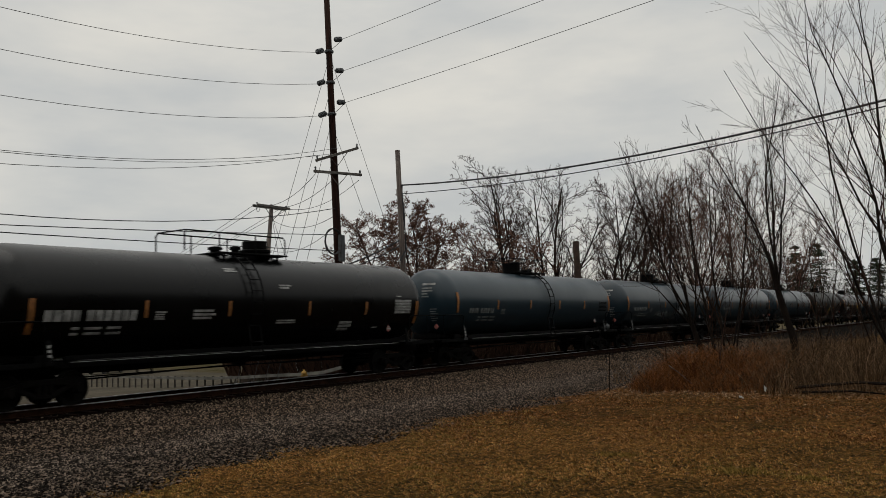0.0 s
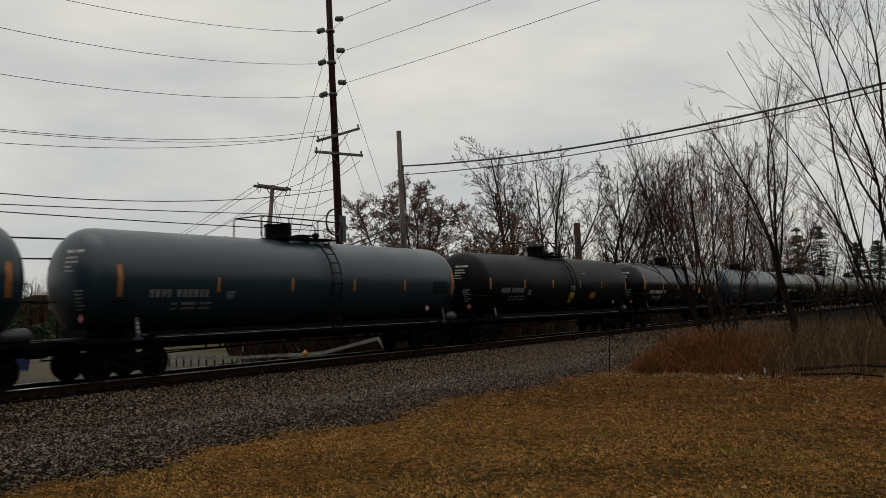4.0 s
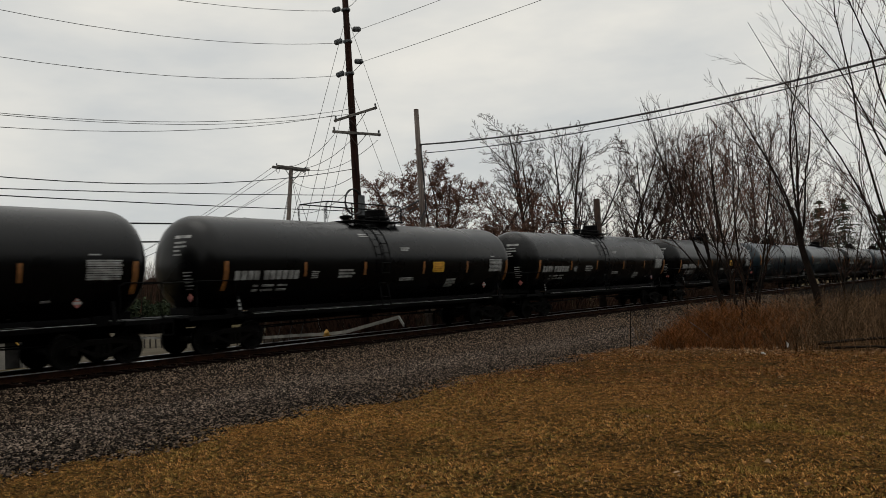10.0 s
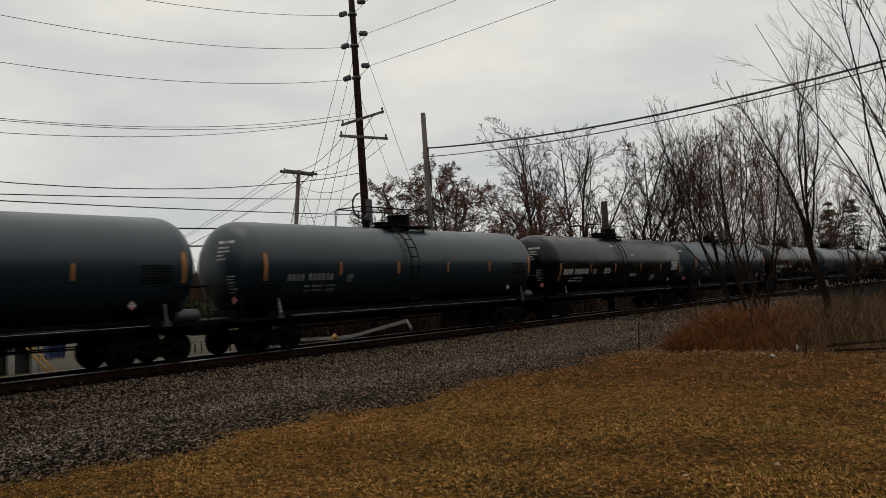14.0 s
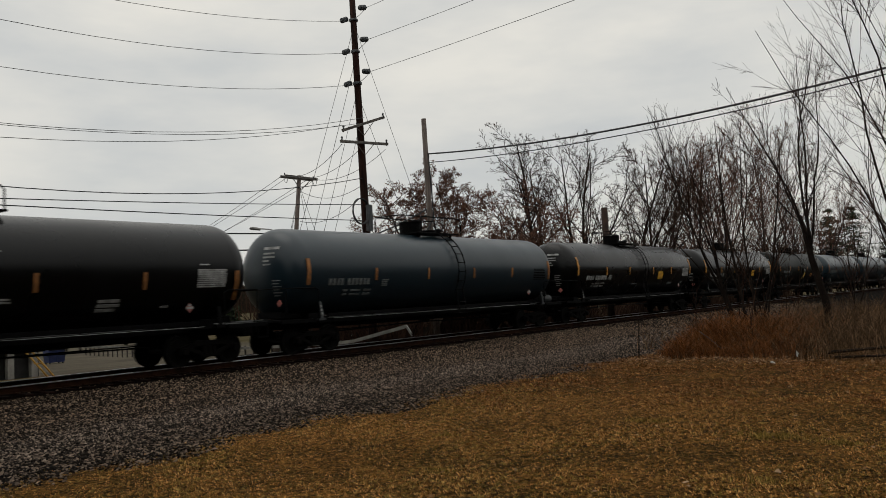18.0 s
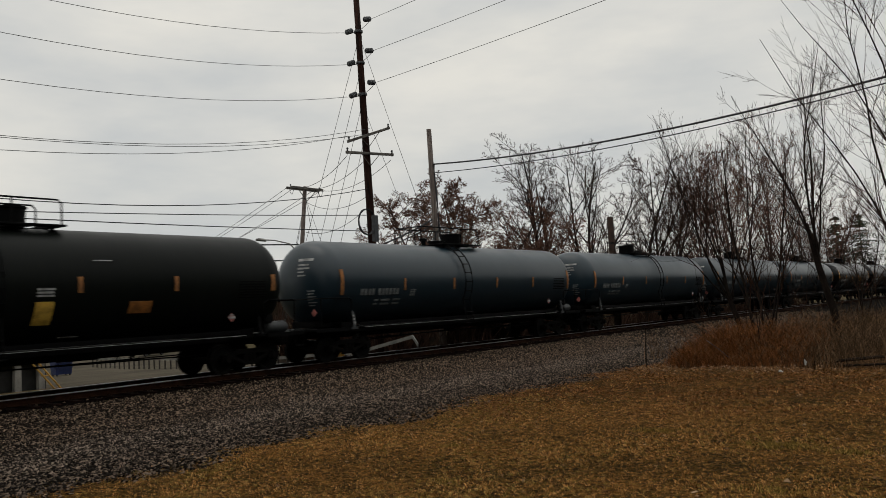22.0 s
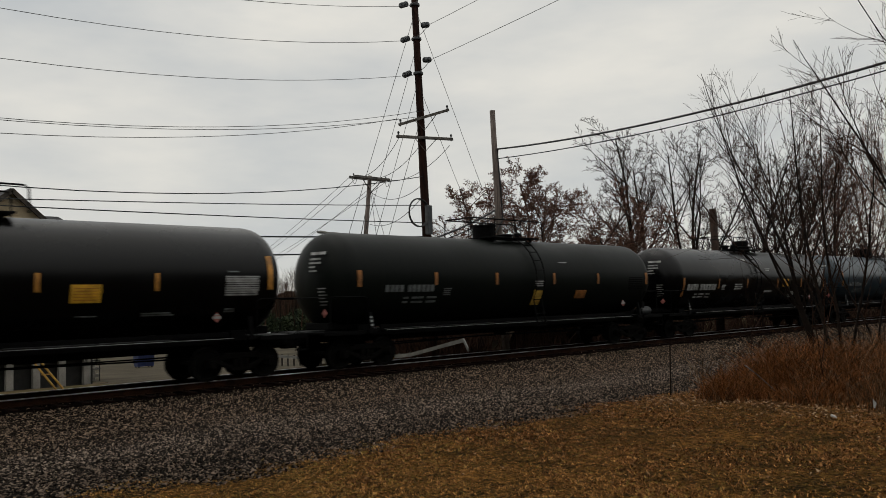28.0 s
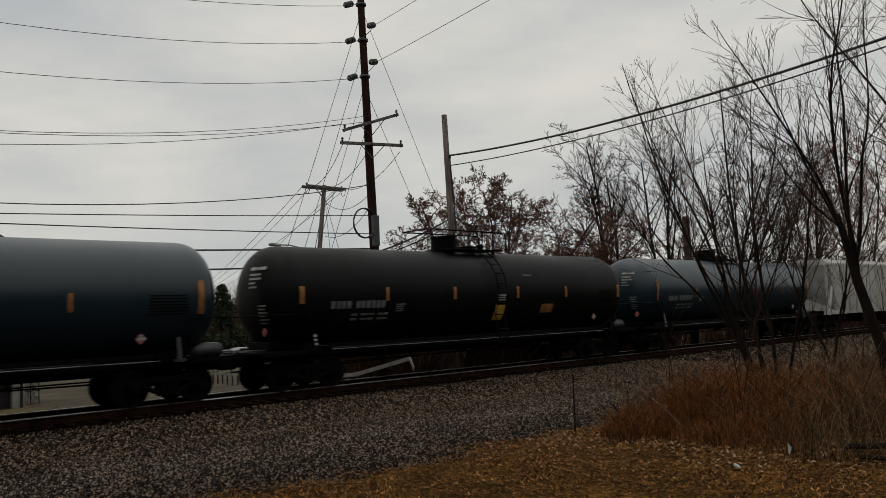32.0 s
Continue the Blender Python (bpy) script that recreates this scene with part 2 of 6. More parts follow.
    # far side of the line: rough grass, dirt and dead leaves
    waste = ramp(noise_at(0.35, 6).outputs["Fac"], (0.3, (0.040, 0.034, 0.014)), (0.7, (0.095, 0.070, 0.045)), (0.5, (0.055, 0.045, 0.024)))
    side = nt.nodes.new("ShaderNodeMapRange")
    side.inputs["From Min"].default_value = -4.6
    side.inputs["From Max"].default_value = -3.6
    nt.links.new(sp.outputs["X"], side.inputs["Value"])
    allc = mixed(side.outputs["Result"], waste, near)
    nt.links.new(allc, b.inputs["Base Color"])
    bp = nt.nodes.new("ShaderNodeBump")
    bp.inputs["Strength"].default_value = 0.7
    bp.inputs["Distance"].default_value = 0.05
    nt.links.new(vor.outputs["Distance"], bp.inputs["Height"])
    bp.invert = True
    nt.links.new(bp.outputs["Normal"], b.inputs["Normal"])
    return m


M_BLACK = tank_paint("black_tank_paint", (0.0008, 0.0008, 0.0009), (0.0024, 0.0025, 0.0023), 0.24, 0.5, 0.21)
M_BLACK2 = tank_paint("worn_black_tank_paint", (0.0030, 0.0042, 0.0035), (0.0058, 0.0066, 0.0052), 0.40, 0.5, 0.08)
M_BLUE = tank_paint("slate_blue_tank_paint", (0.0066, 0.0165, 0.0240), (0.0100, 0.0185, 0.0245), 0.30, 0.5, 0.40)
M_HOPPER = tank_paint("light_grey_hopper_paint", (0.38, 0.37, 0.34), (0.22, 0.20, 0.17), 0.6, 0.7)
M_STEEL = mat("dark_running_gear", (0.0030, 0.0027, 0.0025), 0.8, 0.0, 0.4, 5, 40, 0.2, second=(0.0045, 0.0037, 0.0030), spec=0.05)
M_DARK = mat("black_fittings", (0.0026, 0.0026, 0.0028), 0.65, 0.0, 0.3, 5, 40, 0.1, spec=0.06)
M_EDGE = mat("pale_sill_edge", (0.42, 0.42, 0.42), 0.45, 0.3, 0.4, 3, 30, 0.1)
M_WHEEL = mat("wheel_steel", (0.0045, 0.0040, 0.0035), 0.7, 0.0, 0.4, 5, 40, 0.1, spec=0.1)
M_STRIPE = mat("yellow_reflector", (0.55, 0.24, 0.03), 0.5, 0, 0.35, 5, 40, 0.05)
M_STRIPE_DULL = mat("dull_orange_reflector", (0.32, 0.122, 0.022), 0.6, 0, 0.35, 5, 40, 0.05)
M_SIGN = mat("yellow_sign", (0.70, 0.38, 0.03), 0.5, 0, 0.25, 5, 40, 0.05)
M_LIME = mat("lime_placard", (0.64, 0.40, 0.06), 0.6, 0, 0.3, 5, 40, 0.05)
M_MARK = mat("white_stencil", (0.34, 0.34, 0.33), 0.7, 0, 0.35, 4, 30, 0.0)
M_MARK_DULL = mat("faded_stencil", (0.13, 0.14, 0.14), 0.7, 0, 0.35, 4, 30, 0.0)
M_RED = mat("placard_red", (0.34, 0.10, 0.085), 0.6, 0, 0.3, 5, 40, 0)
M_GRAFFITI = mat("graffiti_spray", (0.33, 0.36, 0.38), 0.7, 0, 0.3, 4, 30, 0)
M_TANKGREY = mat("grey_reservoir", (0.030, 0.033, 0.035), 0.5, 0.1, 0.3, 5, 30, 0.1)
M_RAIL = mat("rusty_rail_web", (0.026, 0.011, 0.0055), 0.9, 0.0, 0.4, 3, 30, 0.2, spec=0.06)
M_RAILTOP = mat("polished_rail_head", (0.66, 0.66, 0.68), 0.32, 1.0, 0.15, 2, 20, 0.02)
M_TIE = mat("creosote_tie", (0.013, 0.0058, 0.0040), 0.9, 0, 0.5, 3, 24, 0.4, stretch=(1, 6, 6), spec=0.05, per_object=0.35)
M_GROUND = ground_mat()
M_STONE = island_mat("ballast_stone", (0.0022, 0.0015, 0.0011), (0.190, 0.136, 0.095), 0.9, (0.0140, 0.0096, 0.0067))
M_STONE_GREY = island_mat("service_strip_stone", (0.0030, 0.0022, 0.0017), (0.225, 0.174, 0.136), 0.9, (0.0200, 0.0150, 0.0116))
M_STONE_DARK = island_mat("dark_strip_stone", (0.0018, 0.0013, 0.0010), (0.160, 0.118, 0.088), 0.9, (0.0100, 0.0072, 0.0054))
M_GRASS = island_mat("dry_lawn_grass", (0.062, 0.028, 0.0060), (0.500, 0.262, 0.090), 0.8, (0.228, 0.106, 0.0260))
M_GRASS_OLIVE = island_mat("olive_lawn_grass", (0.034, 0.0245, 0.0052), (0.340, 0.225, 0.070), 0.8, (0.145, 0.098, 0.0190))
M_GRASS_RUSSET = island_mat("leaf_strewn_grass", (0.030, 0.013, 0.0040), (0.290, 0.140, 0.052), 0.85, (0.105, 0.043, 0.0125))
M_LEAF = island_mat("fallen_leaf", (0.05, 0.025, 0.01), (0.26, 0.18, 0.11), 0.8, (0.12, 0.06, 0.025))
M_BARK = mat("dark_bark", (0.019, 0.014, 0.011), 0.9, 0, 0.5, 3, 25, 0.4, second=(0.009, 0.007, 0.006), spec=0.05)
# for the added unseen mass that screens low sky from the cars
M_SCREEN = mat("unseen_dark_screen", (0.020, 0.019, 0.014), 0.95, 0, 0.5, 0.6, 6, 0.4, second=(0.008, 0.009, 0.007), spec=0.02)
M_BARK_RED = mat("brown_bark", (0.044, 0.028, 0.021), 0.9, 0, 0.5, 3, 25, 0.4, second=(0.020, 0.014, 0.012), spec=0.1)
M_TWIG = island_mat("bare_twig", (0.012, 0.007, 0.005), (0.052, 0.028, 0.019), 0.85)
M_TWIG_RED = island_mat("reddish_twig", (0.036, 0.018, 0.012), (0.145, 0.072, 0.046), 0.85)
M_BRUSH = island_mat("rusty_brush_stem", (0.036, 0.013, 0.0045), (0.28, 0.110, 0.036), 0.85, (0.094, 0.034, 0.010))
M_WEED = island_mat("dead_weed_stem", (0.020, 0.013, 0.007), (0.22, 0.140, 0.078), 0.85, (0.058, 0.033, 0.017))
M_PINE = island_mat("pine_needles", (0.012, 0.020, 0.012), (0.045, 0.055, 0.030), 0.8)
M_POLE = mat("creosoted_pole", (0.030, 0.012, 0.008), 0.9, 0, 0.5, 2, 18, 0.4, second=(0.010, 0.0055, 0.0045), stretch=(6, 6, 0.6), spec=0.1)
M_POLE_GREY = mat("weathered_pole", (0.125, 0.100, 0.085), 0.9, 0, 0.5, 2, 18, 0.4, second=(0.055, 0.040, 0.034), stretch=(6, 6, 0.6))
M_ARM = mat("grey_crossarm", (0.13, 0.115, 0.10), 0.9, 0, 0.4, 3, 20, 0.3)
M_INSUL = mat("grey_insulator", (0.045, 0.050, 0.055), 0.45, 0, 0.3, 6, 30, 0.1)
M_WIRE = mat("wire_sheath", (0.014, 0.014, 0.015), 0.7, 0, 0.2, 3, 20, 0)
M_ROAD = mat("worn_asphalt", (0.074, 0.063, 0.047), 0.92, 0, 0.4, 0.25, 30, 0.25, second=(0.044, 0.038, 0.027), spec=0.02)
M_VERGE = mat("trodden_verge", (0.078, 0.050, 0.026), 0.95, 0, 0.45, 0.5, 20, 0.3, second=(0.038, 0.037, 0.011), spec=0.1)
M_GALV = mat("galvanised_rail", (0.19, 0.185, 0.165), 0.55, 0.3, 0.35, 1.5, 20, 0.1)
M_SIDING = mat("cream_siding", (0.50, 0.41, 0.27), 0.75, 0, 0.2, 1.2, 20, 0.1, second=(0.42, 0.34, 0.22))
M_ROOF = mat("dark_shingles", (0.030, 0.030, 0.033), 0.95, 0, 0.5, 3, 25, 0.4)
M_TRIM = mat("white_trim", (0.70, 0.68, 0.63), 0.7, 0, 0.2, 2, 20, 0.1)
M_GLASS = mat("dark_window_glass", (0.015, 0.017, 0.02), 0.12, 0, 0.1, 2, 20, 0)
M_BLUEBIN = mat("blue_steel", (0.0035, 0.013, 0.075), 0.6, 0, 0.25, 3, 20, 0.1)
M_LAMP_RED = bpy.data.materials.new("red_signal_lens")
M_LAMP_RED.use_nodes = True
M_LAMP_RED.node_tree.nodes["Principled BSDF"].inputs["Base Color"].default_value = (0.5, 0.01, 0.01, 1)
M_LAMP_RED.node_tree.nodes["Principled BSDF"].inputs["Emission Color"].default_value = (1.0, 0.03, 0.02, 1)
M_LAMP_RED.node_tree.nodes["Principled BSDF"].inputs["Emission Strength"].default_value = 2.0
M_DRAB = mat("drab_siding", (0.060, 0.046, 0.038), 0.85, 0, 0.3, 1.2, 12, 0.2)
M_GUARD = mat("pale_guy_guard", (0.40, 0.34, 0.20), 0.6, 0, 0.3, 3, 30, 0.1)
M_YELLOW = mat("yellow_paint", (0.40, 0.21, 0.02), 0.6, 0, 0.3, 3, 30, 0.1)
M_IRON = mat("black_iron_rail", (0.018, 0.017, 0.016), 0.6, 0.2, 0.3, 4, 30, 0.1)
M_CONC = mat("pale_concrete", (0.24, 0.225, 0.20), 0.9, 0, 0.3, 1.5, 25, 0.2)
M_BLOCK = mat("pale_block", (0.27, 0.255, 0.225), 0.9, 0, 0.3, 2, 25, 0.2, per_object=0.15)
M_WOOD = mat("grey_fence_wood", (0.060, 0.048, 0.038), 0.9, 0, 0.4, 3, 20, 0.3)
M_LITTERFALL = mat("leaf_litter", (0.022, 0.014, 0.0085), 0.95, 0, 0.5, 1.5, 12, 0.5, second=(0.006, 0.005, 0.003), spec=0.05)
M_LITTER = mat("white_plastic_litter", (0.42, 0.42, 0.40), 0.6, 0, 0.2, 5, 30, 0.1)
M_CARPAINT = mat("parked_car_paint", (0.22, 0.225, 0.235), 0.3, 0.2, 0.15, 2, 20, 0)
M_TYRE = mat("tyre_rubber", (0.02, 0.02, 0.02), 0.85, 0, 0.3, 5, 30, 0.1)


# ---- mesh helpers ----
def part(name, bm, material, parent=None, label="", smooth=False):
    me = bpy.data.meshes.new(name)
    bm.normal_update()
    bm.to_mesh(me)
    bm.free()
    me.materials.append(material)
    if smooth:
        for p in me.polygons:
            p.use_smooth = True
    ob = new(name, me)
    if parent:
        ob.parent = parent
    if label:
        tagged(ob, label)
    return ob


def box(bm, c, s, rot=None, bevel=0.0):
    m = Matrix.Translation(c) @ (rot or Matrix()) @ Matrix.Diagonal((s[0], s[1], s[2], 1))
    r = bmesh.ops.create_cube(bm, size=1, matrix=m)
    if bevel:
        vs = set(r["verts"])
        es = [e for e in bm.edges if e.verts[0] in vs and e.verts[1] in vs]
        bmesh.ops.bevel(bm, geom=es, offset=bevel, segments=1, affect="EDGES")
    return bm


def B(*boxes, bevel=0.0):
    bm = bmesh.new()
    for b in boxes:
        box(bm, b[0], b[1], b[2] if len(b) > 2 else None, bevel)
    return bm


def frame_of(d):
    d = d.normalized()
    u = d.cross(Vector((0, 0, 1)))
    if u.length < 1e-4:
        u = Vector((1, 0, 0))
    u.normalize()
    return u, d.cross(u).normalized()


def tube(bm, pts, radii, n=8, caps=True):
    """A bent tube through the points."""
    pts = [Vector(p) for p in pts]
    if isinstance(radii, (int, float)):
        radii = [radii] * len(pts)
    rings = []
    for i, p in enumerate(pts):
        d = (pts[min(i + 1, len(pts) - 1)] - pts[max(i - 1, 0)])
        u, v = frame_of(d)
        rings.append([bm.verts.new(p + (u * math.cos(a) + v * math.sin(a)) * radii[i]) for a in (2 * math.pi * k / n for k in range(n))])
    for a, b in zip(rings, rings[1:]):
        for k in range(n):
            bm.faces.new((a[k], a[(k + 1) % n], b[(k + 1) % n], b[k]))
    if caps:
        bm.faces.new(rings[0][::-1])
        bm.faces.new(rings[-1])
    return bm


def T(*paths, n=8):
    bm = bmesh.new()
    for pts, r in paths:
        tube(bm, pts, r, n)
    return bm


def lathe(profile, axis="z", n=24, centre=(0, 0, 0)):
    """Turns (radius, height) pairs about an axis."""
    bm = bmesh.new()
    rings = []
    for r, h in profile:
        ring = []
        for k in range(n):
            a = 2 * math.pi * k / n
            c, s = math.cos(a) * r, math.sin(a) * r
            p = {"z": (c, s, h), "y": (c, h, s), "x": (h, c, s)}[axis]
            ring.append(bm.verts.new(Vector(p) + Vector(centre)))
        rings.append(ring)
    for a, b in zip(rings, rings[1:]):
        for k in range(n):
            bm.faces.new((a[k], a[(k + 1) % n], b[(k + 1) % n], b[k]))
    bm.faces.new(rings[0])
    bm.faces.new(rings[-1])
    bmesh.ops.recalc_face_normals(bm, faces=bm.faces)
    return bm


def empty(name, at, label, category, group="", kind=""):
    ob = new(name)
    ob.matrix_world = Matrix.Translation(at)
    return tagged(ob, label, category, group, kind)


class Soup:
    """Gathers many small pieces in plain lists for one mesh."""

    def __init__(self):
        self.v, self.f = [], []

    def tube(self, pts, radii, n=3):
        base = len(self.v)
        m = len(pts)
        for i, p in enumerate(pts):
            a, b = pts[max(i - 1, 0)], pts[min(i + 1, m - 1)]
            d = Vector((b[0] - a[0], b[1] - a[1], b[2] - a[2]))
            u, w = frame_of(d)
            for k in range(n):
                an = 2 * math.pi * k / n
                c, s = math.cos(an) * radii[i], math.sin(an) * radii[i]
                self.v.append((p[0] + u.x * c + w.x * s, p[1] + u.y * c + w.y * s, p[2] + u.z * c + w.z * s))
        for i in range(m - 1):
            for k in range(n):
                a = base + i * n + k
                b = base + i * n + (k + 1) % n
                self.f.append((a, b, b + n, a + n))

    def ob(self, name, material, parent=None, smooth=True):
        me = bpy.data.meshes.new(name)
        me.from_pydata(self.v, [], self.f)
        me.materials.append(material)
        if smooth:
            me.polygons.foreach_set("use_smooth", [True] * len(me.polygons))
        ob = new(name, me)
        if parent:
            ob.parent = parent
        return ob


def array_mesh(name, verts, faces, material):
    """One mesh from numpy arrays: faces are all triangles or all quads."""
    me = bpy.data.meshes.new(name)
    n, k = faces.shape
    me.vertices.add(len(verts))
    me.vertices.foreach_set("co", verts.astype(np.float32).ravel())
    me.loops.add(n * k)
    me.loops.foreach_set("vertex_index", faces.astype(np.int32).ravel())
    me.polygons.add(n)
    me.polygons.foreach_set("loop_start", np.arange(0, n * k, k, dtype=np.int32))
    me.update(calc_edges=True)
    me.materials.append(material)
    return new(name, me)


# ---- ground ----
PROFILE = [(-420, 1.0), (-120, -1.4), (-60, -2.5), (-38, -2.28), (-24, -1.85), (-14, -1.25), (-9, -0.92), (-5.5, -0.80), (-4.2, -0.62), (-2.6, -0.32), (-1.7, -0.20), (1.25, -0.20), (1.6, -0.25), (2.6, -0.29), (4.4, -0.36),
           (7.0, -0.30), (10.0, -0.12), (12.8, 0.08), (16, 0.16), (20, 0.24), (26, 0.32), (40, 0.5), (90, 0.9), (420, 1.5)]


def swell(x, y):
    """Shallow unevenness of the ground away from the line."""
    return 0.02 * np.sin(x * 0.9 + 1.3 * np.sin(y * 0.4)) * np.sin(y * 0.75 + 0.6 * np.sin(x * 0.5)) * np.clip((np.abs(x) - 4.5) / 1.5, 0, 1)


def level(x, y=0.0):
    """The height of the ground."""
    for (a, za), (b, zb) in zip(PROFILE, PROFILE[1:]):
        if x <= b:
            z = za + (zb - za) * (x - a) / (b - a)
            break
    else:
        z = PROFILE[-1][1]
    return z + float(swell(x, y))


def build_ground():
    xs = sorted(set([p[0] for p in PROFILE] + [4.4 + 0.7 * i for i in range(34)] + [-4.6 - 1.5 * i for i in range(20)]))
    ys = [-600, -200, -80, -40, -20] + [-10 + 0.8 * i for i in range(90)] + [66, 75, 90, 110, 140, 180, 240, 320, 420, 600, 900]
    nx, ny = len(xs), len(ys)
    v = np.array([(x, y, level(x, y)) for y in ys for x in xs])
    i, j = np.meshgrid(np.arange(nx - 1), np.arange(ny - 1))
    a = (j * nx + i).ravel()
    f = np.stack([a, a + 1, a + nx + 1, a + nx], 1)
    g = array_mesh("ground", v, f, M_GROUND)
    for p in g.data.polygons:
        p.use_smooth = True
    tagged(g, "dry lawn, stony service strip and rough ground beside the line", "ground", kind="structure")


build_ground()


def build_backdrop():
    """An added dark mass behind the lawn, out of the lens's sight, that keeps low sky light off the train."""
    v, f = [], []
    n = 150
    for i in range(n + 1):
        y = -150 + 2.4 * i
        # taller towards low y, to darken what the tank ends reflect
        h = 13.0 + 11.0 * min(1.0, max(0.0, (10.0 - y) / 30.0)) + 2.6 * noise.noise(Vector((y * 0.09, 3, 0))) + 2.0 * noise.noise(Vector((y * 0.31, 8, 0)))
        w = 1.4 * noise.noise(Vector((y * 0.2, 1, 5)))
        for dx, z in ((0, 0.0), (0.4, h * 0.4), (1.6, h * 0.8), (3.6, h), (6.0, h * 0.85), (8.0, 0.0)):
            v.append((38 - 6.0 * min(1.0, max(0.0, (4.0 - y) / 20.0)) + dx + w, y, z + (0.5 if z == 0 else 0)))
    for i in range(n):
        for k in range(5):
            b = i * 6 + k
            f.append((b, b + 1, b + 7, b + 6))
    g = array_mesh("backdrop", np.array(v), np.array(f), M_SCREEN)
    tagged(g, "added dark screen behind the lawn, unseen, blocking low sky light", "backdrop", kind="structure")


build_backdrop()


def flat_level(x):
    """The ground's height without its small unevenness."""
    return float(np.interp(x, [p[0] for p in PROFILE], [p[1] for p in PROFILE]))


def sheet(name, edge, y0, lift, material, label, category):
    """A paved sheet that follows the falling ground: edge gives (x, far y)."""
    bm = bmesh.new()
    rows = []
    for x, y1 in edge:
        z = flat_level(x) + lift
        rows.append([bm.verts.new((x, y0, z)), bm.verts.new((x, y1, z)), bm.verts.new((x, y1, z - 0.3)), bm.verts.new((x, y0, z - 0.3))])
    for p, q in zip(rows, rows[1:]):
        for k in range(4):
            bm.faces.new((p[k], p[(k + 1) % 4], q[(k + 1) % 4], q[k]))
    bm.faces.new(rows[0])
    bm.faces.new(rows[-1])
    bmesh.ops.recalc_face_normals(bm, faces=bm.faces)
    tagged(part(name, bm, material), label, category, kind="structure")


sheet("road", [(-6.6, 22.0), (-7.4, 27.0), (-9, 28.6), (-10.8, 29.6), (-14, 30.5), (-17, 31.3), (-20, 35.5), (-24, 42), (-38, 52), (-60, 58), (-75, 60)], -30, 0.10, M_ROAD, "pale worn asphalt street beyond the railway", "road")
sheet("verge", [(-6.7, 18.6), (-9, 19.6), (-11.5, 19.3), (-14, 20.6), (-16.5, 20.1), (-19, 21.6), (-22, 21.2)], 8, 0.125, M_VERGE, "trodden tan and olive verge beside the street", "verge")


# ---- railway ----
def rail_profile(x, y0, y1):
    half = [(0.068, -0.17), (0.068, -0.158), (0.012, -0.142), (0.010, -0.045), (0.036, -0.030), (0.036, -0.004), (0.030, 0.0)]
    loop = half + [(-a, b) for a, b in reversed(half)]
    bm = bmesh.new()
    ra = [bm.verts.new((x + a, y0, b)) for a, b in loop]
    rb = [bm.verts.new((x + a, y1, b)) for a, b in loop]
    n = len(loop)
    for k in range(n):
        bm.faces.new((ra[k], ra[(k + 1) % n], rb[(k + 1) % n], rb[k]))
    bm.faces.new(ra[::-1])
    bm.faces.new(rb)
    bmesh.ops.recalc_face_normals(bm, faces=bm.faces)
    return bm


track = tagged(new("railway_track"), "single railway track with rusty rails on dark ties", "railway track", kind="structure")
for x in (0.755, -0.755):
    r = part("rail", rail_profile(x, -60, 520), M_RAIL, track)
    part("railhead", B(((x, 230, 0.000), (0.078, 580, 0.036)), bevel=0.016), M_RAILTOP, r, "bright worn running surface")


def build_ties():
    bm = B(((0, 0, -0.255), (2.6, 0.23, 0.17)), bevel=0.015)
    first = part("tie", bm, M_TIE, track)
    rnd = random.Random(5)
    y = -4.0
    plate = None
    for k in range(200):
        y += 0.53 + rnd.uniform(-0.02, 0.02)
        if k == 0:
            ob = first
        else:
            ob = new("tie", first.data)
            ob.parent = track
        ob.matrix_basis = pose(rnd.uniform(0.0, 0.14), y, rnd.uniform(-0.01, 0.012), 0, 0, rnd.uniform(-1.2, 1.2))
        for x in (0.755, -0.755):
            if plate is None:
                plate = part("tie_plate", B(((0, 0, 0), (0.30, 0.18, 0.02)), ((0.09, 0.05, 0.02), (0.03, 0.03, 0.03)), ((-0.09, -0.05, 0.02), (0.03, 0.03, 0.03))), M_RAIL, track)
                p = plate
            elif k < 120 and x > 0:
                p = new("tie_plate", plate.data)
                p.parent = track
            else:
                continue
            p.matrix_basis = pose(x, y, -0.165)
    # the ties past these, in one piece
    v, f = [], []
    for i in range(560):
        yy = y + 0.53 * (i + 1)
        b = len(v)
        for dx in (-1.3, 1.3):
            for dy in (-0.115, 0.115):
                for z in (-0.34, -0.17):
                    v.append((dx, yy + dy, z))
        f += [(b + 1, b + 3, b + 7, b + 5), (b, b + 1, b + 5, b + 4), (b + 2, b + 3, b + 7, b + 6), (b + 4, b + 5, b + 7, b + 6), (b, b + 1, b + 3, b + 2)]
    far = array_mesh("far_ties", np.array(v), np.array(f), M_TIE)
    far.parent = track
    tagged(far, kind="stuff")


build_ties()


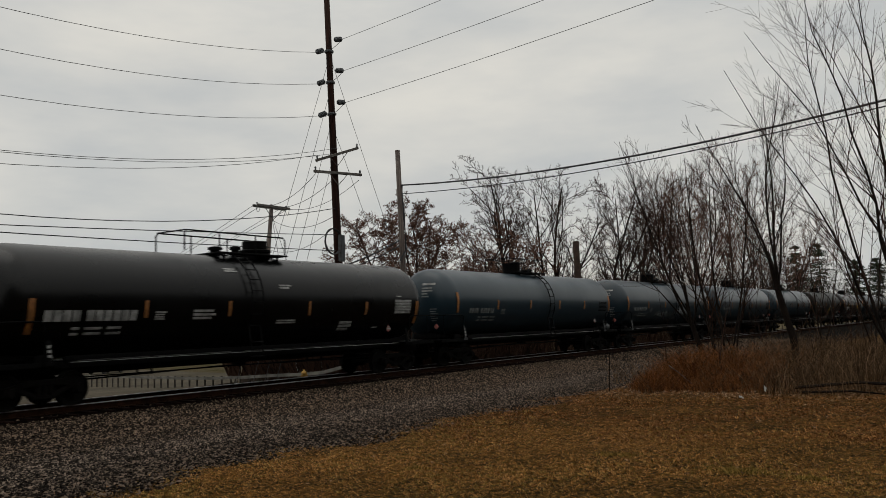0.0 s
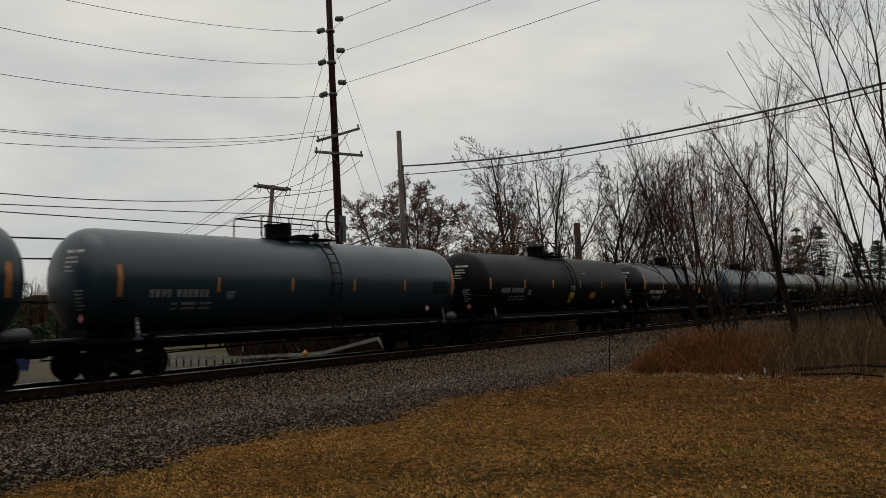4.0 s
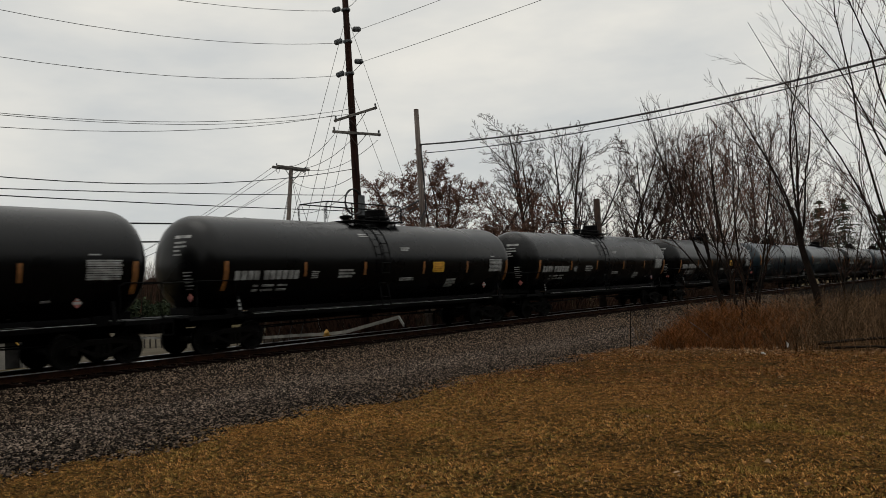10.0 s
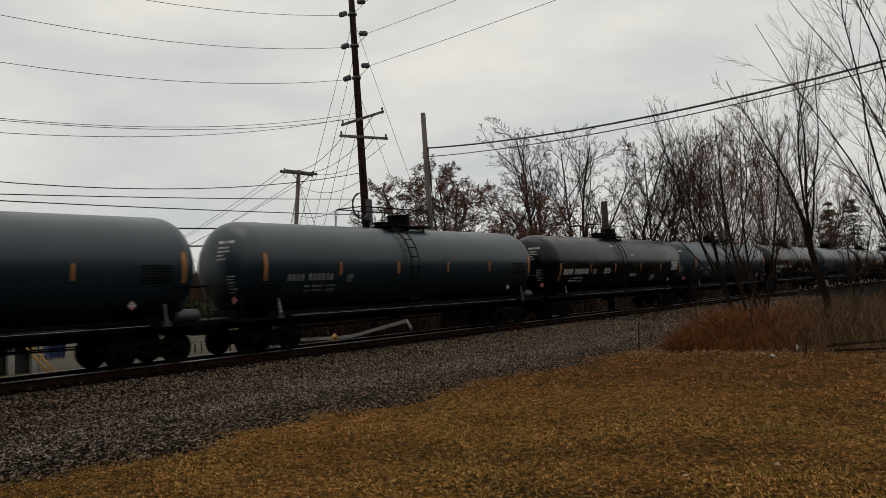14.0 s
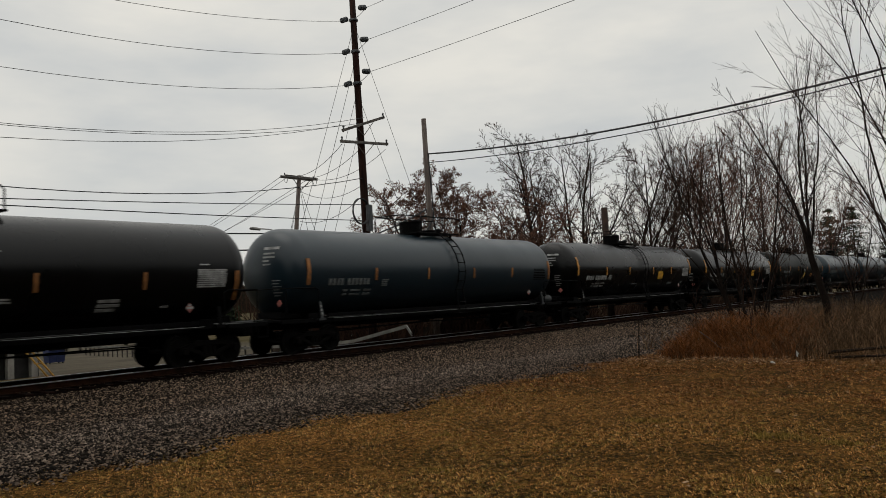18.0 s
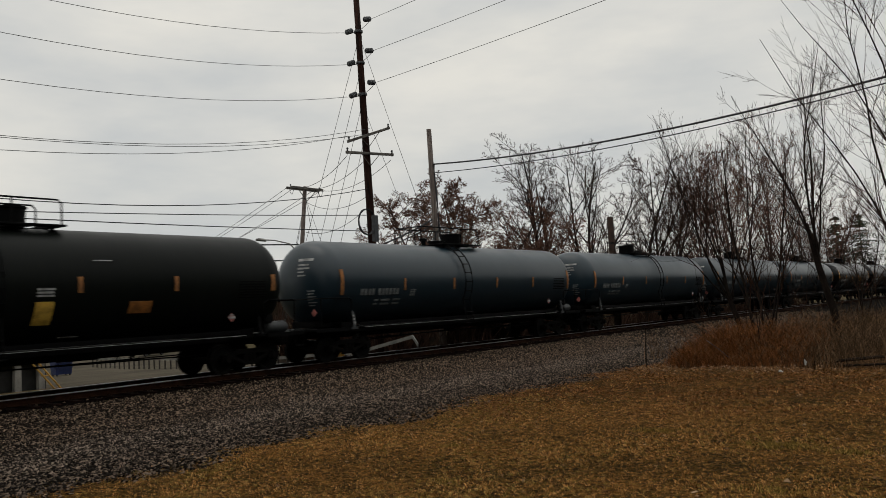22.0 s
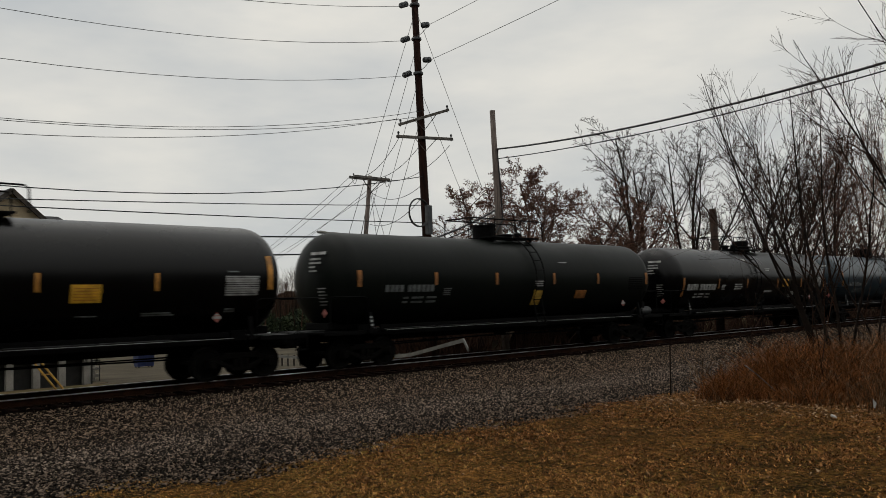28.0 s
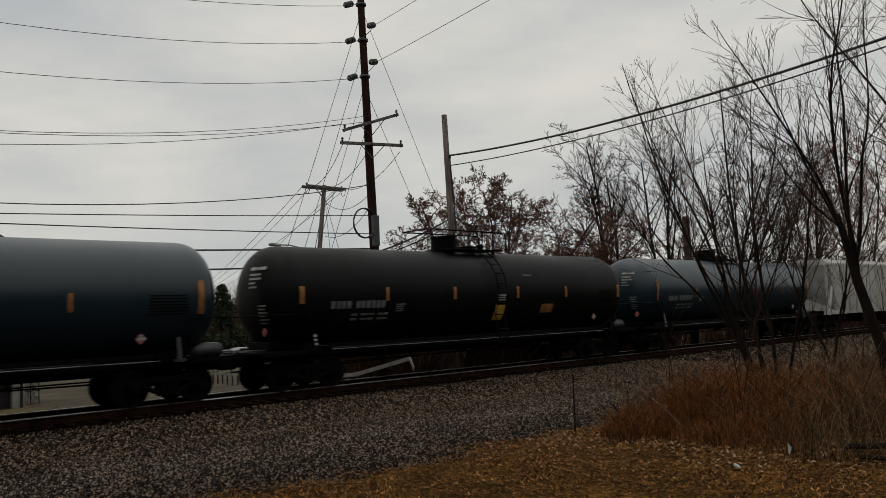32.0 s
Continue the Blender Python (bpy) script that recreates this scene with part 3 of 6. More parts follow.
def crumbs(n, rng, size_lo, size_hi, blocky):
    """Rough stones that sit in the ground: broken blocks with a sloping top, or plain crumbs where they lie far off."""
    if blocky:
        base = np.array([(1, 0.8, -0.3), (-0.9, 1, -0.3), (-1, -0.9, -0.3), (0.9, -1, -0.3), (0.6, 0.5, 0.7), (-0.5, 0.6, 0.75), (-0.6, -0.5, 0.65), (0.5, -0.6, 0.7)], float)
        tri = np.array([(0, 1, 5), (0, 5, 4), (1, 2, 6), (1, 6, 5), (2, 3, 7), (2, 7, 6), (3, 0, 4), (3, 4, 7), (4, 5, 6), (4, 6, 7)])
    else:
        base = np.array([(1, 0, -0.3), (0, 1, -0.3), (-1, 0, -0.3), (0, -1, -0.3), (0, 0, 1)], float)
        tri = np.array([(0, 1, 4), (1, 2, 4), (2, 3, 4), (3, 0, 4)])
    m = len(base)
    s = rng.uniform(size_lo, size_hi, (n, 1, 1)) * rng.uniform(0.75, 1.2, (n, m, 1))
    v = base[None] * s
    v[:, :, 0] *= rng.uniform(0.6, 1.35, (n, 1))
    v[:, :, 2] *= rng.uniform(0.35, 0.9, (n, 1))
    v += rng.normal(0, 0.17, v.shape) * s
    tilt = rng.normal(0, 0.28, (n, 2, 1))
    v[:, :, 2] += v[:, :, 0] * tilt[:, 0] + v[:, :, 1] * tilt[:, 1]
    a = rng.uniform(0, 6.283, n)
    c, d = np.cos(a)[:, None], np.sin(a)[:, None]
    x, y = v[:, :, 0] * c - v[:, :, 1] * d, v[:, :, 0] * d + v[:, :, 1] * c
    return np.stack([x, y, v[:, :, 2]], 2), tri


def heights(x, y):
    xp = np.array([p[0] for p in PROFILE])
    zp = np.array([p[1] for p in PROFILE])
    return np.interp(x, xp, zp) + swell(x, y)


def lawn_edge(y):
    """Where the stony strip gives way to the lawn."""
    return 12.75 + 0.42 * np.sin(y * 1.3) + 0.28 * np.sin(y * 3.1 + 1) + 0.12 * np.sin(y * 8.3)


def bands(x, y):
    """Where the strip is worn grey by wheels (1) and where it stays dark (0)."""
    c = 8.6 + 0.35 * np.sin(y * 0.33) + 0.25 * np.sin(y * 1.1 + 2)
    return np.exp(-((x - c) / 1.5) ** 2)


def scatter_stones():
    rng = np.random.default_rng(3)
    heaps = {"ballast": [], "service_strip_gravel": [], "dark_gravel": []}
    for n, x0, x1, y0, y1, lo, hi, blocky in ((26000, 1.5, 5.8, 2, 14, 0.013, 0.031, True), (44000, 1.5, 6.0, 13.5, 40, 0.016, 0.038, False), (14000, 1.5, 6.5, 38, 75, 0.028, 0.058, False), (56000, 5.4, 13.3, 1.5, 10.5, 0.009, 0.022, True),
                                              (95000, 5.4, 13.3, 10.5, 30, 0.012, 0.027, False), (20000, 5.0, 11.5, 30, 55, 0.020, 0.045, False), (6000, -4.2, 1.2, 3, 60, 0.02, 0.045, False)):
        x, y = rng.uniform(x0, x1, n), rng.uniform(y0, y1, n)
        keep = x < lawn_edge(y) + 0.35 - rng.exponential(0.35, n)
        x, y = x[keep], y[keep]
        n = len(x)
        v, tri = crumbs(n, rng, lo, hi, blocky)
        v[:, :, 0] += x[:, None]
        v[:, :, 1] += y[:, None]
        v[:, :, 2] += (heights(x, y) + rng.uniform(-0.004, 0.018, n))[:, None]
        if x0 < 4:
            heaps["ballast"].append((v, tri))
        else:
            grey = rng.random(n) < np.clip(bands(x, y) * 1.1, 0, 0.95)
            brown = ~grey & (x < 8.0) & (rng.random(n) < 0.6)
            heaps["service_strip_gravel"].append((v[grey], tri))
            heaps["ballast"].append((v[brown], tri))
            heaps["dark_gravel"].append((v[~grey & ~brown], tri))
    for name, material, label in (("ballast", M_STONE, "loose brown and grey crushed stone along the track"), ("service_strip_gravel", M_STONE_GREY, "pale grey gravel worn by wheels beside the track"), ("dark_gravel", M_STONE_DARK, "dark loose gravel at the lawn's edge")):
        vs, fs, base = [], [], 0
        for v, tri in heaps[name]:
            m = v.shape[1]
            vs.append(v.reshape(-1, 3))
            fs.append((base + np.arange(len(v))[:, None, None] * m + tri[None]).reshape(-1, 3))
            base += len(v) * m
        tagged(array_mesh(name, np.concatenate(vs), np.concatenate(fs), material), label, "gravel", kind="stuff")


scatter_stones()


def scatter_grass():
    rng = np.random.default_rng(8)

    def clumps(n, y0, y1, power, r_lo, r_hi, blades):
        """Low matted tufts: each is a ring of short blades from one root."""
        y = y0 + (y1 - y0) * rng.random(n) ** power
        x = rng.uniform(11.6, 25.5, n)
        wave = np.sin(x * 1.9 + 1.3 * np.sin(y * 1.1)) + np.sin(y * 2.3 + 1.7 * np.sin(x * 0.8 + 2)) + 0.7 * np.sin(x * 5.1 + y * 4.3) + 0.5 * np.sin(x * 9.7 - y * 7.9)
        thin = np.sin(x * 11 + 3 * np.sin(y * 4)) * np.sin(y * 10 + 3 * np.sin(x * 3.6))
        keep = (x > lawn_edge(y) - rng.exponential(0.28, n)) & (np.hypot(x - 21.4, y - 4.5) > 0.9) & (rng.random(n) < np.clip(0.92 + 0.10 * wave + 0.20 * thin, 0.25, 1))
        x, y, wave = x[keep], y[keep], wave[keep]
        n = len(x)
        z = heights(x, y)
        r = rng.uniform(r_lo, r_hi, n) * np.clip(1 + 0.15 * wave, 0.6, 1.4)
        v = np.zeros((n, 1 + 2 * blades, 3))
        v[:, 0] = np.stack([x, y, z - 0.006], 1)
        turn = rng.uniform(0, 6.283, n)
        for k in range(blades):
            a = turn + 6.283 * k / blades + rng.normal(0, 0.35, n)
            l = r * rng.uniform(0.55, 1.25, n)
            h = r * rng.uniform(0.15, 0.95, n)
            for side in (0, 1):
                b = a + (side - 0.5) * rng.uniform(0.2, 0.5, n)
                v[:, 1 + 2 * k + side] = np.stack([x + np.cos(b) * l, y + np.sin(b) * l, z + h * (1.0 - 0.3 * side)], 1)
        near_edge = np.exp(-np.clip(x - lawn_edge(y), 0, 9) / 0.5)
        olive = rng.random(n) < 0.10 + 0.32 * np.clip(0.5 + 0.5 * np.sin(x * 0.9 + 2) * np.sin(y * 0.7 + x * 0.4) + 0.15 * wave, 0, 1) + 0.30 * near_edge
        tri = np.array([(0, 1 + 2 * k, 2 + 2 * k) for k in range(blades)])
        kind = np.where(olive, 1, 0)
        kind[rng.random(n) < np.clip((y - 10.2 + 0.5 * wave) / 4.2, 0, 0.88)] = 2
        return v, tri, kind

    beds = [clumps(165000, 1.5, 12.5, 1.0, 0.009, 0.025, 4), clumps(80000, 12.0, 28.0, 1.2, 0.016, 0.036, 4)]
    for name, pick, material, label in (("lawn_grass", 0, M_GRASS, "short dormant golden brown lawn grass"), ("olive_grass", 1, M_GRASS_OLIVE, "short olive green blades among the dormant lawn"),
                                        ("russet_grass", 2, M_GRASS_RUSSET, "matted reddish brown grass and leaf bits before the brush")):
        vs, fs, base = [], [], 0
        for v, tri, kind in beds:
            q = v[kind == pick]
            m = q.shape[1]
            vs.append(q.reshape(-1, 3))
            fs.append((base + np.arange(len(q))[:, None, None] * m + tri[None]).reshape(-1, 3))
            base += len(q) * m
        tagged(array_mesh(name, np.concatenate(vs), np.concatenate(fs), material), label, "grass", kind="stuff")
    # dark tufts and matted clumps
    q = []
    for cx, cy, r, m in ((18.9, 9.4, 0.32, 900), (19.6, 9.2, 0.20, 350), (17.3, 9.9, 0.25, 300), (16.6, 6.6, 0.18, 260), (19.4, 7.2, 0.22, 320), (22.2, 8.9, 0.25, 320), (20.9, 12.6, 0.3, 300), (15.4, 8.3, 0.16, 200)):
        tx, ty = cx + rng.normal(0, r * 0.6, m), cy + rng.normal(0, r * 0.35, m)
        tz = heights(tx, ty)
        th, ta, tw = rng.uniform(0.015, 0.045, m), rng.uniform(0, 6.283, m), rng.uniform(0.003, 0.008, m)
        tri = np.zeros((m, 3, 3))
        tri[:, 0] = np.stack([tx - np.sin(ta) * tw, ty + np.cos(ta) * tw, tz - 0.01], 1)
        tri[:, 1] = np.stack([tx + np.sin(ta) * tw, ty - np.cos(ta) * tw, tz - 0.01], 1)
        tri[:, 2] = np.stack([tx + np.cos(ta) * th * 0.8, ty + np.sin(ta) * th * 0.8, tz + th], 1)
        q.append(tri)
    q = np.concatenate(q)
    tagged(array_mesh("grass_tufts", q.reshape(-1, 3), np.arange(len(q) * 3).reshape(-1, 3), M_GRASS_OLIVE), "low dark green tufts in the dormant lawn", "grass", kind="stuff")
    # fallen leaves: a few on the lawn, many along and under the brush
    n = 7000
    x, y = rng.uniform(12.6, 25, n), 3 + 16 * rng.random(n)
    x[700:2500], y[700:2500] = rng.uniform(12.9, 25, 1800), rng.normal(18.0, 0.55, 1800)
    x[2500:], y[2500:] = rng.uniform(12.9, 25, n - 2500), rng.uniform(18.2, 22.5, n - 2500)
    z = heights(x, y) + 0.03
    s = rng.uniform(0.010, 0.028, n)
    a = rng.uniform(0, 6.283, n)
    q = np.zeros((n, 4, 3))
    for k in range(4):
        t = a + k * math.pi / 2
        q[:, k] = np.stack([x + np.cos(t) * s * (1.4 if k % 2 else 0.8), y + np.sin(t) * s, z + rng.uniform(-0.012, 0.02, n)], 1)
    tagged(array_mesh("fallen_leaves", q.reshape(-1, 3), np.arange(n * 4).reshape(-1, 4), M_LEAF), "scattered curled brown leaves on the lawn and under the brush", "leaves", kind="stuff")


scatter_grass()


# ---- train ----
R_TANK, Z_TANK = 1.52, 2.75


def curved_patch(y0, y1, a0, a1, out=0.012, n=6):
    """A thin plate that follows the tank's side from angle a0 to a1 (degrees above the middle)."""
    bm = bmesh.new()
    rows = []
    for i in range(n + 1):
        a = radians(a0 + (a1 - a0) * i / n)
        row = []
        for r in (R_TANK + out, R_TANK - 0.004):
            for y in (y0, y1):
                row.append(bm.verts.new((math.cos(a) * r, y, Z_TANK + math.sin(a) * r)))
        rows.append(row)
    for p, q in zip(rows, rows[1:]):
        bm.faces.new((p[0], p[1], q[1], q[0]))
        bm.faces.new((p[0], q[0], q[2], p[2]))
        bm.faces.new((p[1], p[3], q[3], q[1]))
    bm.faces.new((rows[0][0], rows[0][2], rows[0][3], rows[0][1]))
    bm.faces.new((rows[-1][0], rows[-1][1], rows[-1][3], rows[-1][2]))
    bmesh.ops.recalc_face_normals(bm, faces=bm.faces)
    return bm


def angle_of(z):
    return math.degrees(math.asin(max(-1, min(1, (z - Z_TANK) / R_TANK))))


def patch(y0, y1, z0, z1, out=0.012, n=4):
    return curved_patch(y0, y1, angle_of(z0), angle_of(z1), out, n)


def join(*bms):
    a = bms[0]
    for b in bms[1:]:
        me = bpy.data.meshes.new("tmp")
        b.to_mesh(me)
        b.free()
        a.from_mesh(me)
        bpy.data.meshes.remove(me)
    return a


def wheel_mesh():
    bm = lathe([(0.06, 0.085), (0.11, 0.085), (0.12, 0.05), (0.36, 0.035), (0.38, 0.06), (0.455, 0.06), (0.457, -0.055), (0.485, -0.06), (0.485, -0.085), (0.38, -0.085), (0.36, -0.03), (0.12, -0.05), (0.06, -0.05)], "x", 20)
    return bm


def side_frame_mesh():
    """The cast side of a truck: a bowed beam between two axle boxes with spring nest."""
    bm = bmesh.new()
    box(bm, (0, 0, 0.66), (0.13, 1.05, 0.16), bevel=0.02)
    for s in (-1, 1):
        box(bm, (0, s * 0.66, 0.60), (0.13, 0.62, 0.14), Matrix.Rotation(s * radians(-14), 4, "X"), 0.02)
        box(bm, (0, s * 0.89, 0.47), (0.20, 0.30, 0.26), bevel=0.03)
        box(bm, (0, s * 0.50, 0.44), (0.12, 0.62, 0.12), Matrix.Rotation(s * radians(24), 4, "X"), 0.02)
        bmesh.ops.create_cone(bm, cap_ends=True, segments=14, radius1=0.12, radius2=0.10, depth=0.10, matrix=pose(0.13, s * 0.89, 0.46, 0, 90, 0))
    box(bm, (0, 0, 0.30), (0.15, 0.62, 0.10), bevel=0.02)
    for s in (-0.17, 0, 0.17):
        bmesh.ops.create_cone(bm, cap_ends=True, segments=10, radius1=0.075, radius2=0.075, depth=0.24, matrix=pose(0.02, s, 0.46))
    return bm


PARTS = {}


def shared(key, name, make, material, parent, m=None, label="", smooth=False):
    """A part whose mesh is shared by all cars."""
    if key not in PARTS:
        ob = part(name, make(), material, parent, label, smooth)
        PARTS[key] = ob.data
    else:
        ob = new(name, PARTS[key])
        ob.parent = parent
        if label:
            tagged(ob, label)
    if m is not None:
        ob.matrix_basis = m
    return ob


def add_truck(car, y):
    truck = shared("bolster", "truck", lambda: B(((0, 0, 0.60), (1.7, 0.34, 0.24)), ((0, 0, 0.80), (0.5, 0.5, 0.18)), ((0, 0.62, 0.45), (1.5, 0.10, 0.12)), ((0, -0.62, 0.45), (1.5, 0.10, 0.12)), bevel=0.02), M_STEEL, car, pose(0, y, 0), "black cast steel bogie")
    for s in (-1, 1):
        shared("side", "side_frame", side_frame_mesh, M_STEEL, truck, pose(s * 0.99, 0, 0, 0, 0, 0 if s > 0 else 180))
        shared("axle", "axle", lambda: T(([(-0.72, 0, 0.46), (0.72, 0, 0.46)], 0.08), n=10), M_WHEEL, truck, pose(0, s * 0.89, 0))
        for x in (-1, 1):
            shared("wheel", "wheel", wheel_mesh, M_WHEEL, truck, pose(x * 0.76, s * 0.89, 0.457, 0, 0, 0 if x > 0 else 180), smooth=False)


def coupler_mesh():
    return B(((0, 0.0, 0.88), (0.26, 0.9, 0.26)), ((0.02, 0.52, 0.88), (0.34, 0.24, 0.34)), ((0.16, 0.64, 0.88), (0.08, 0.2, 0.30)), ((-0.2, 0.4, 1.0), (0.05, 0.05, 0.5)), bevel=0.03)


LADDER_ARC = [(1.62, 1.10)] + [(1.66 * math.cos(radians(a)), Z_TANK + 1.66 * math.sin(radians(a))) for a in range(-28, 89, 13)]


def add_ladder(car, y):
    """Side ladder that follows the tank from the sill up to the platform."""
    lad = shared("ladder", "ladder", lambda: B(((1.60, 0, 1.0), (0.10, 0.6, 0.04)), bevel=0.008), M_DARK, car, pose(0, y, 0))
    for s in (-0.23, 0.23):
        shared("stile", "stile", lambda: T(([(x, 0, z) for x, z in LADDER_ARC], 0.026), n=6), M_DARK, lad, pose(0, s, 0))
    for x, z in [(1.62, 1.45)] + LADDER_ARC[1:]:
        shared("rung", "rung", lambda: T(([(0, -0.23, 0), (0, 0.23, 0)], 0.02), n=5), M_DARK, lad, pose(x, 0, z))


def add_platform(car, key, w, l, y):
    z = Z_TANK + R_TANK + 0.05
    side = lambda: B(((0, 0, 0), (0.34, l, 0.05)), bevel=0.008)
    p = shared("plat" + key, "top_platform", side, M_DARK, car, pose(w, y, z))
    shared("plat" + key, "walk_board", side, M_DARK, p, pose(-2 * w, 0, 0))
    for s in (-1, 1):
        shared("platend" + key, "walk_board", lambda: B(((0, 0, 0), (2 * w - 0.36, 0.3, 0.05)), bevel=0.008), M_DARK, p, pose(-w, s * (l / 2 - 0.15), 0))
        for q in (-1, 1):
            shared("platleg", "bracket", lambda: B(((0, 0, -0.2), (0.06, 0.06, 0.34))), M_DARK, p, pose(-w + s * w * 0.9, q * l * 0.4, 0))
    for i in range(7):
        shared("tread" + key, "tread", lambda: B(((0, 0, 0), (2 * w - 0.36, 0.03, 0.03))), M_DARK, p, pose(-w, -l / 2 + 0.35 + (l - 0.7) * (i + 0.5) / 7, -0.01))


def rail_mesh(w, l, h):
    bm = bmesh.new()
    z = Z_TANK + R_TANK + 0.06
    for s in (-1, 1):
        e = s * w
        tube(bm, [(e, -l / 2, z), (e, -l / 2, z + h - 0.1), (e, -l / 2 + 0.1, z + h), (e, l / 2 - 0.1, z + h), (e, l / 2, z + h - 0.1), (e, l / 2, z)], 0.026, 6)
        for y in (-l * 0.18, l * 0.18):
            tube(bm, [(e, y, z), (e, y, z + h)], 0.024, 6)
    tube(bm, [(-w, -l / 2 + 0.05, z + h), (w, -l / 2 + 0.05, z + h)], 0.024, 6)
    return bm


def end_rail_mesh():
    """Bent handrail round the tank's end."""
    bm = bmesh.new()
    tube(bm, [(1.46, -0.95, 1.2), (1.46, -0.95, 2.12), (1.46, -0.80, 2.2), (1.42, 0.30, 2.2), (1.25, 0.45, 2.2), (-1.25, 0.45, 2.2), (-1.42, 0.30, 2.2), (-1.46, -0.80, 2.2), (-1.46, -0.95, 2.12), (-1.46, -0.95, 1.2)], 0.022, 6)
    for x in (-1.35, 1.35):
        tube(bm, [(x, 0.40, 1.2), (x, 0.40, 2.2)], 0.02, 6)
    return bm


def glyphs(y0, z0, h, widths, gap, out=0.012):
    """A row of plain blocks in place of characters."""
    out_bm = []
    y = y0
    for w in widths:
        if w > 0:
            out_bm.append(patch(y, y + w, z0, z0 + h, out, 2))
        y += abs(w) + gap
    return join(*out_bm)


def text_block(y0, y1, z0, z1, rows, out=0.012, fill=0.62, ragged=0.25):
    step = (z1 - z0) / rows
    rnd = random.Random(int(y0 * 100) + rows)
    return join(*[patch(y0, y1 - rnd.uniform(0, ragged) * (y1 - y0), z0 + step * i, z0 + step * (i + fill), out, 1) for i in range(rows)])


HALF = {"C": 8.66, "D": 8.68}


def tank_body(key):
    d = HALF.get(key, 8.76) - 8.42
    prof = [(r, h - d) for r, h in ((0.02, -8.42), (0.45, -8.40), (0.85, -8.32), (1.2, -8.14), (1.32, -8.04), (1.40, -7.94), (1.46, -7.83), (1.50, -7.70), (R_TANK, -7.52))]
    mid = [(R_TANK, -4.0), (R_TANK, 0.0), (R_TANK, 4.0)]
    full = prof + mid + [(r, -h) for r, h in reversed(prof)]
    return lathe(full, "y", 48, (0, 0, Z_TANK))


def tank_car(kind, y, facing=1, signed=True):
    names = {"K": ("glossy black railway tank car with white stencils and dull orange reflectors", M_BLACK), "C": ("black railway tank car with bright yellow reflectors and a yellow sign", M_BLACK),
             "D": ("dull worn black railway tank car with small yellow placards", M_BLACK2), "B": ("slate blue grey railway tank car with orange reflectors", M_BLUE),
             "G": ("slate blue railway tank car with pale graffiti along its side", M_BLUE)}
    label, paint = names[kind]
    car = empty("tank_car", (0, y, 0), label, "tank car", "tank cars of the train")
    body = shared("tank" + kind, "tank", lambda: tank_body(kind), paint, car, smooth=True)
    for q in (-1, 1):
        add_truck(car, q * 7.25)
        shared("coupler", "coupler", coupler_mesh, M_STEEL, car, pose(0, q * 8.80, 0, 0, 0, 0 if q > 0 else 180))
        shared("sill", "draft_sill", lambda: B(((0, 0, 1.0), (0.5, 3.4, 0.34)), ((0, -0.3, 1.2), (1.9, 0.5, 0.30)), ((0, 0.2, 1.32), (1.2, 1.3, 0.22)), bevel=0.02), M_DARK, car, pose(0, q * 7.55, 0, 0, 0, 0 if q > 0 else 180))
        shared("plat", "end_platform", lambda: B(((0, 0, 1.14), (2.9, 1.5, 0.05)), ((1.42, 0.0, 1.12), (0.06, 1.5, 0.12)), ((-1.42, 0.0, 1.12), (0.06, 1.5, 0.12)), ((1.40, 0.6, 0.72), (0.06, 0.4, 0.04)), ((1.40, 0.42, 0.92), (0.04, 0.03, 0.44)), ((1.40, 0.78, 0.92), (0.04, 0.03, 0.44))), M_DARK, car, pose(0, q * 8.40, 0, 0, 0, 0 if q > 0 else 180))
        shared("endrail", "handrail", end_rail_mesh, M_DARK, car, pose(0, q * 8.45, 0, 0, 0, 0 if q > 0 else 180))
        for s in (-1, 1):
            shared("strut" + kind, "saddle_strut", lambda: B(((1.40, 0, 1.42), (0.05, 0.11, 0.62), Matrix.Rotation(radians(-8), 4, "Y")), ((1.43, 0, 1.14), (0.08, 0.3, 0.08))), M_TANKGREY if kind in "BG" else M_DARK, car, pose(0, q * 7.36, 0, 0, 0, 0 if s > 0 else 180))
    for s in (1, -1):
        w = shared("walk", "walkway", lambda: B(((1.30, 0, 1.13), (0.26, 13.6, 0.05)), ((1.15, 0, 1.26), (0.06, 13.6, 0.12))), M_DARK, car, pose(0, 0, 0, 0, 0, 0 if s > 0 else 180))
        shared("walkedge", "sill_edge", lambda: B(((1.436, 0, 1.155), (0.012, 13.6, 0.015))), M_EDGE, w, label="thin pale edge of the walkway")
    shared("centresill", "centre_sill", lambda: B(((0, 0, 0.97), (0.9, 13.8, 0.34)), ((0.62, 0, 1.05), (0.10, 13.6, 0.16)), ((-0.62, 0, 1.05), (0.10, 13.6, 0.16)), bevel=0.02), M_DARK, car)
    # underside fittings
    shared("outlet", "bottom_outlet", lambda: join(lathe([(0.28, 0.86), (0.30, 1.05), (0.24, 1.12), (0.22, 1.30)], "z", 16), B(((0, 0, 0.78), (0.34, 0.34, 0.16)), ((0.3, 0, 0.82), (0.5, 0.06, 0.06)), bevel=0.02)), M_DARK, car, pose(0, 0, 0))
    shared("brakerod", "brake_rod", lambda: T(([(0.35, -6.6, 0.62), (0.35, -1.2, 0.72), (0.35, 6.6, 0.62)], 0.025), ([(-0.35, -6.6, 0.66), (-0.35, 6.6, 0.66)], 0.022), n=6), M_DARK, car)
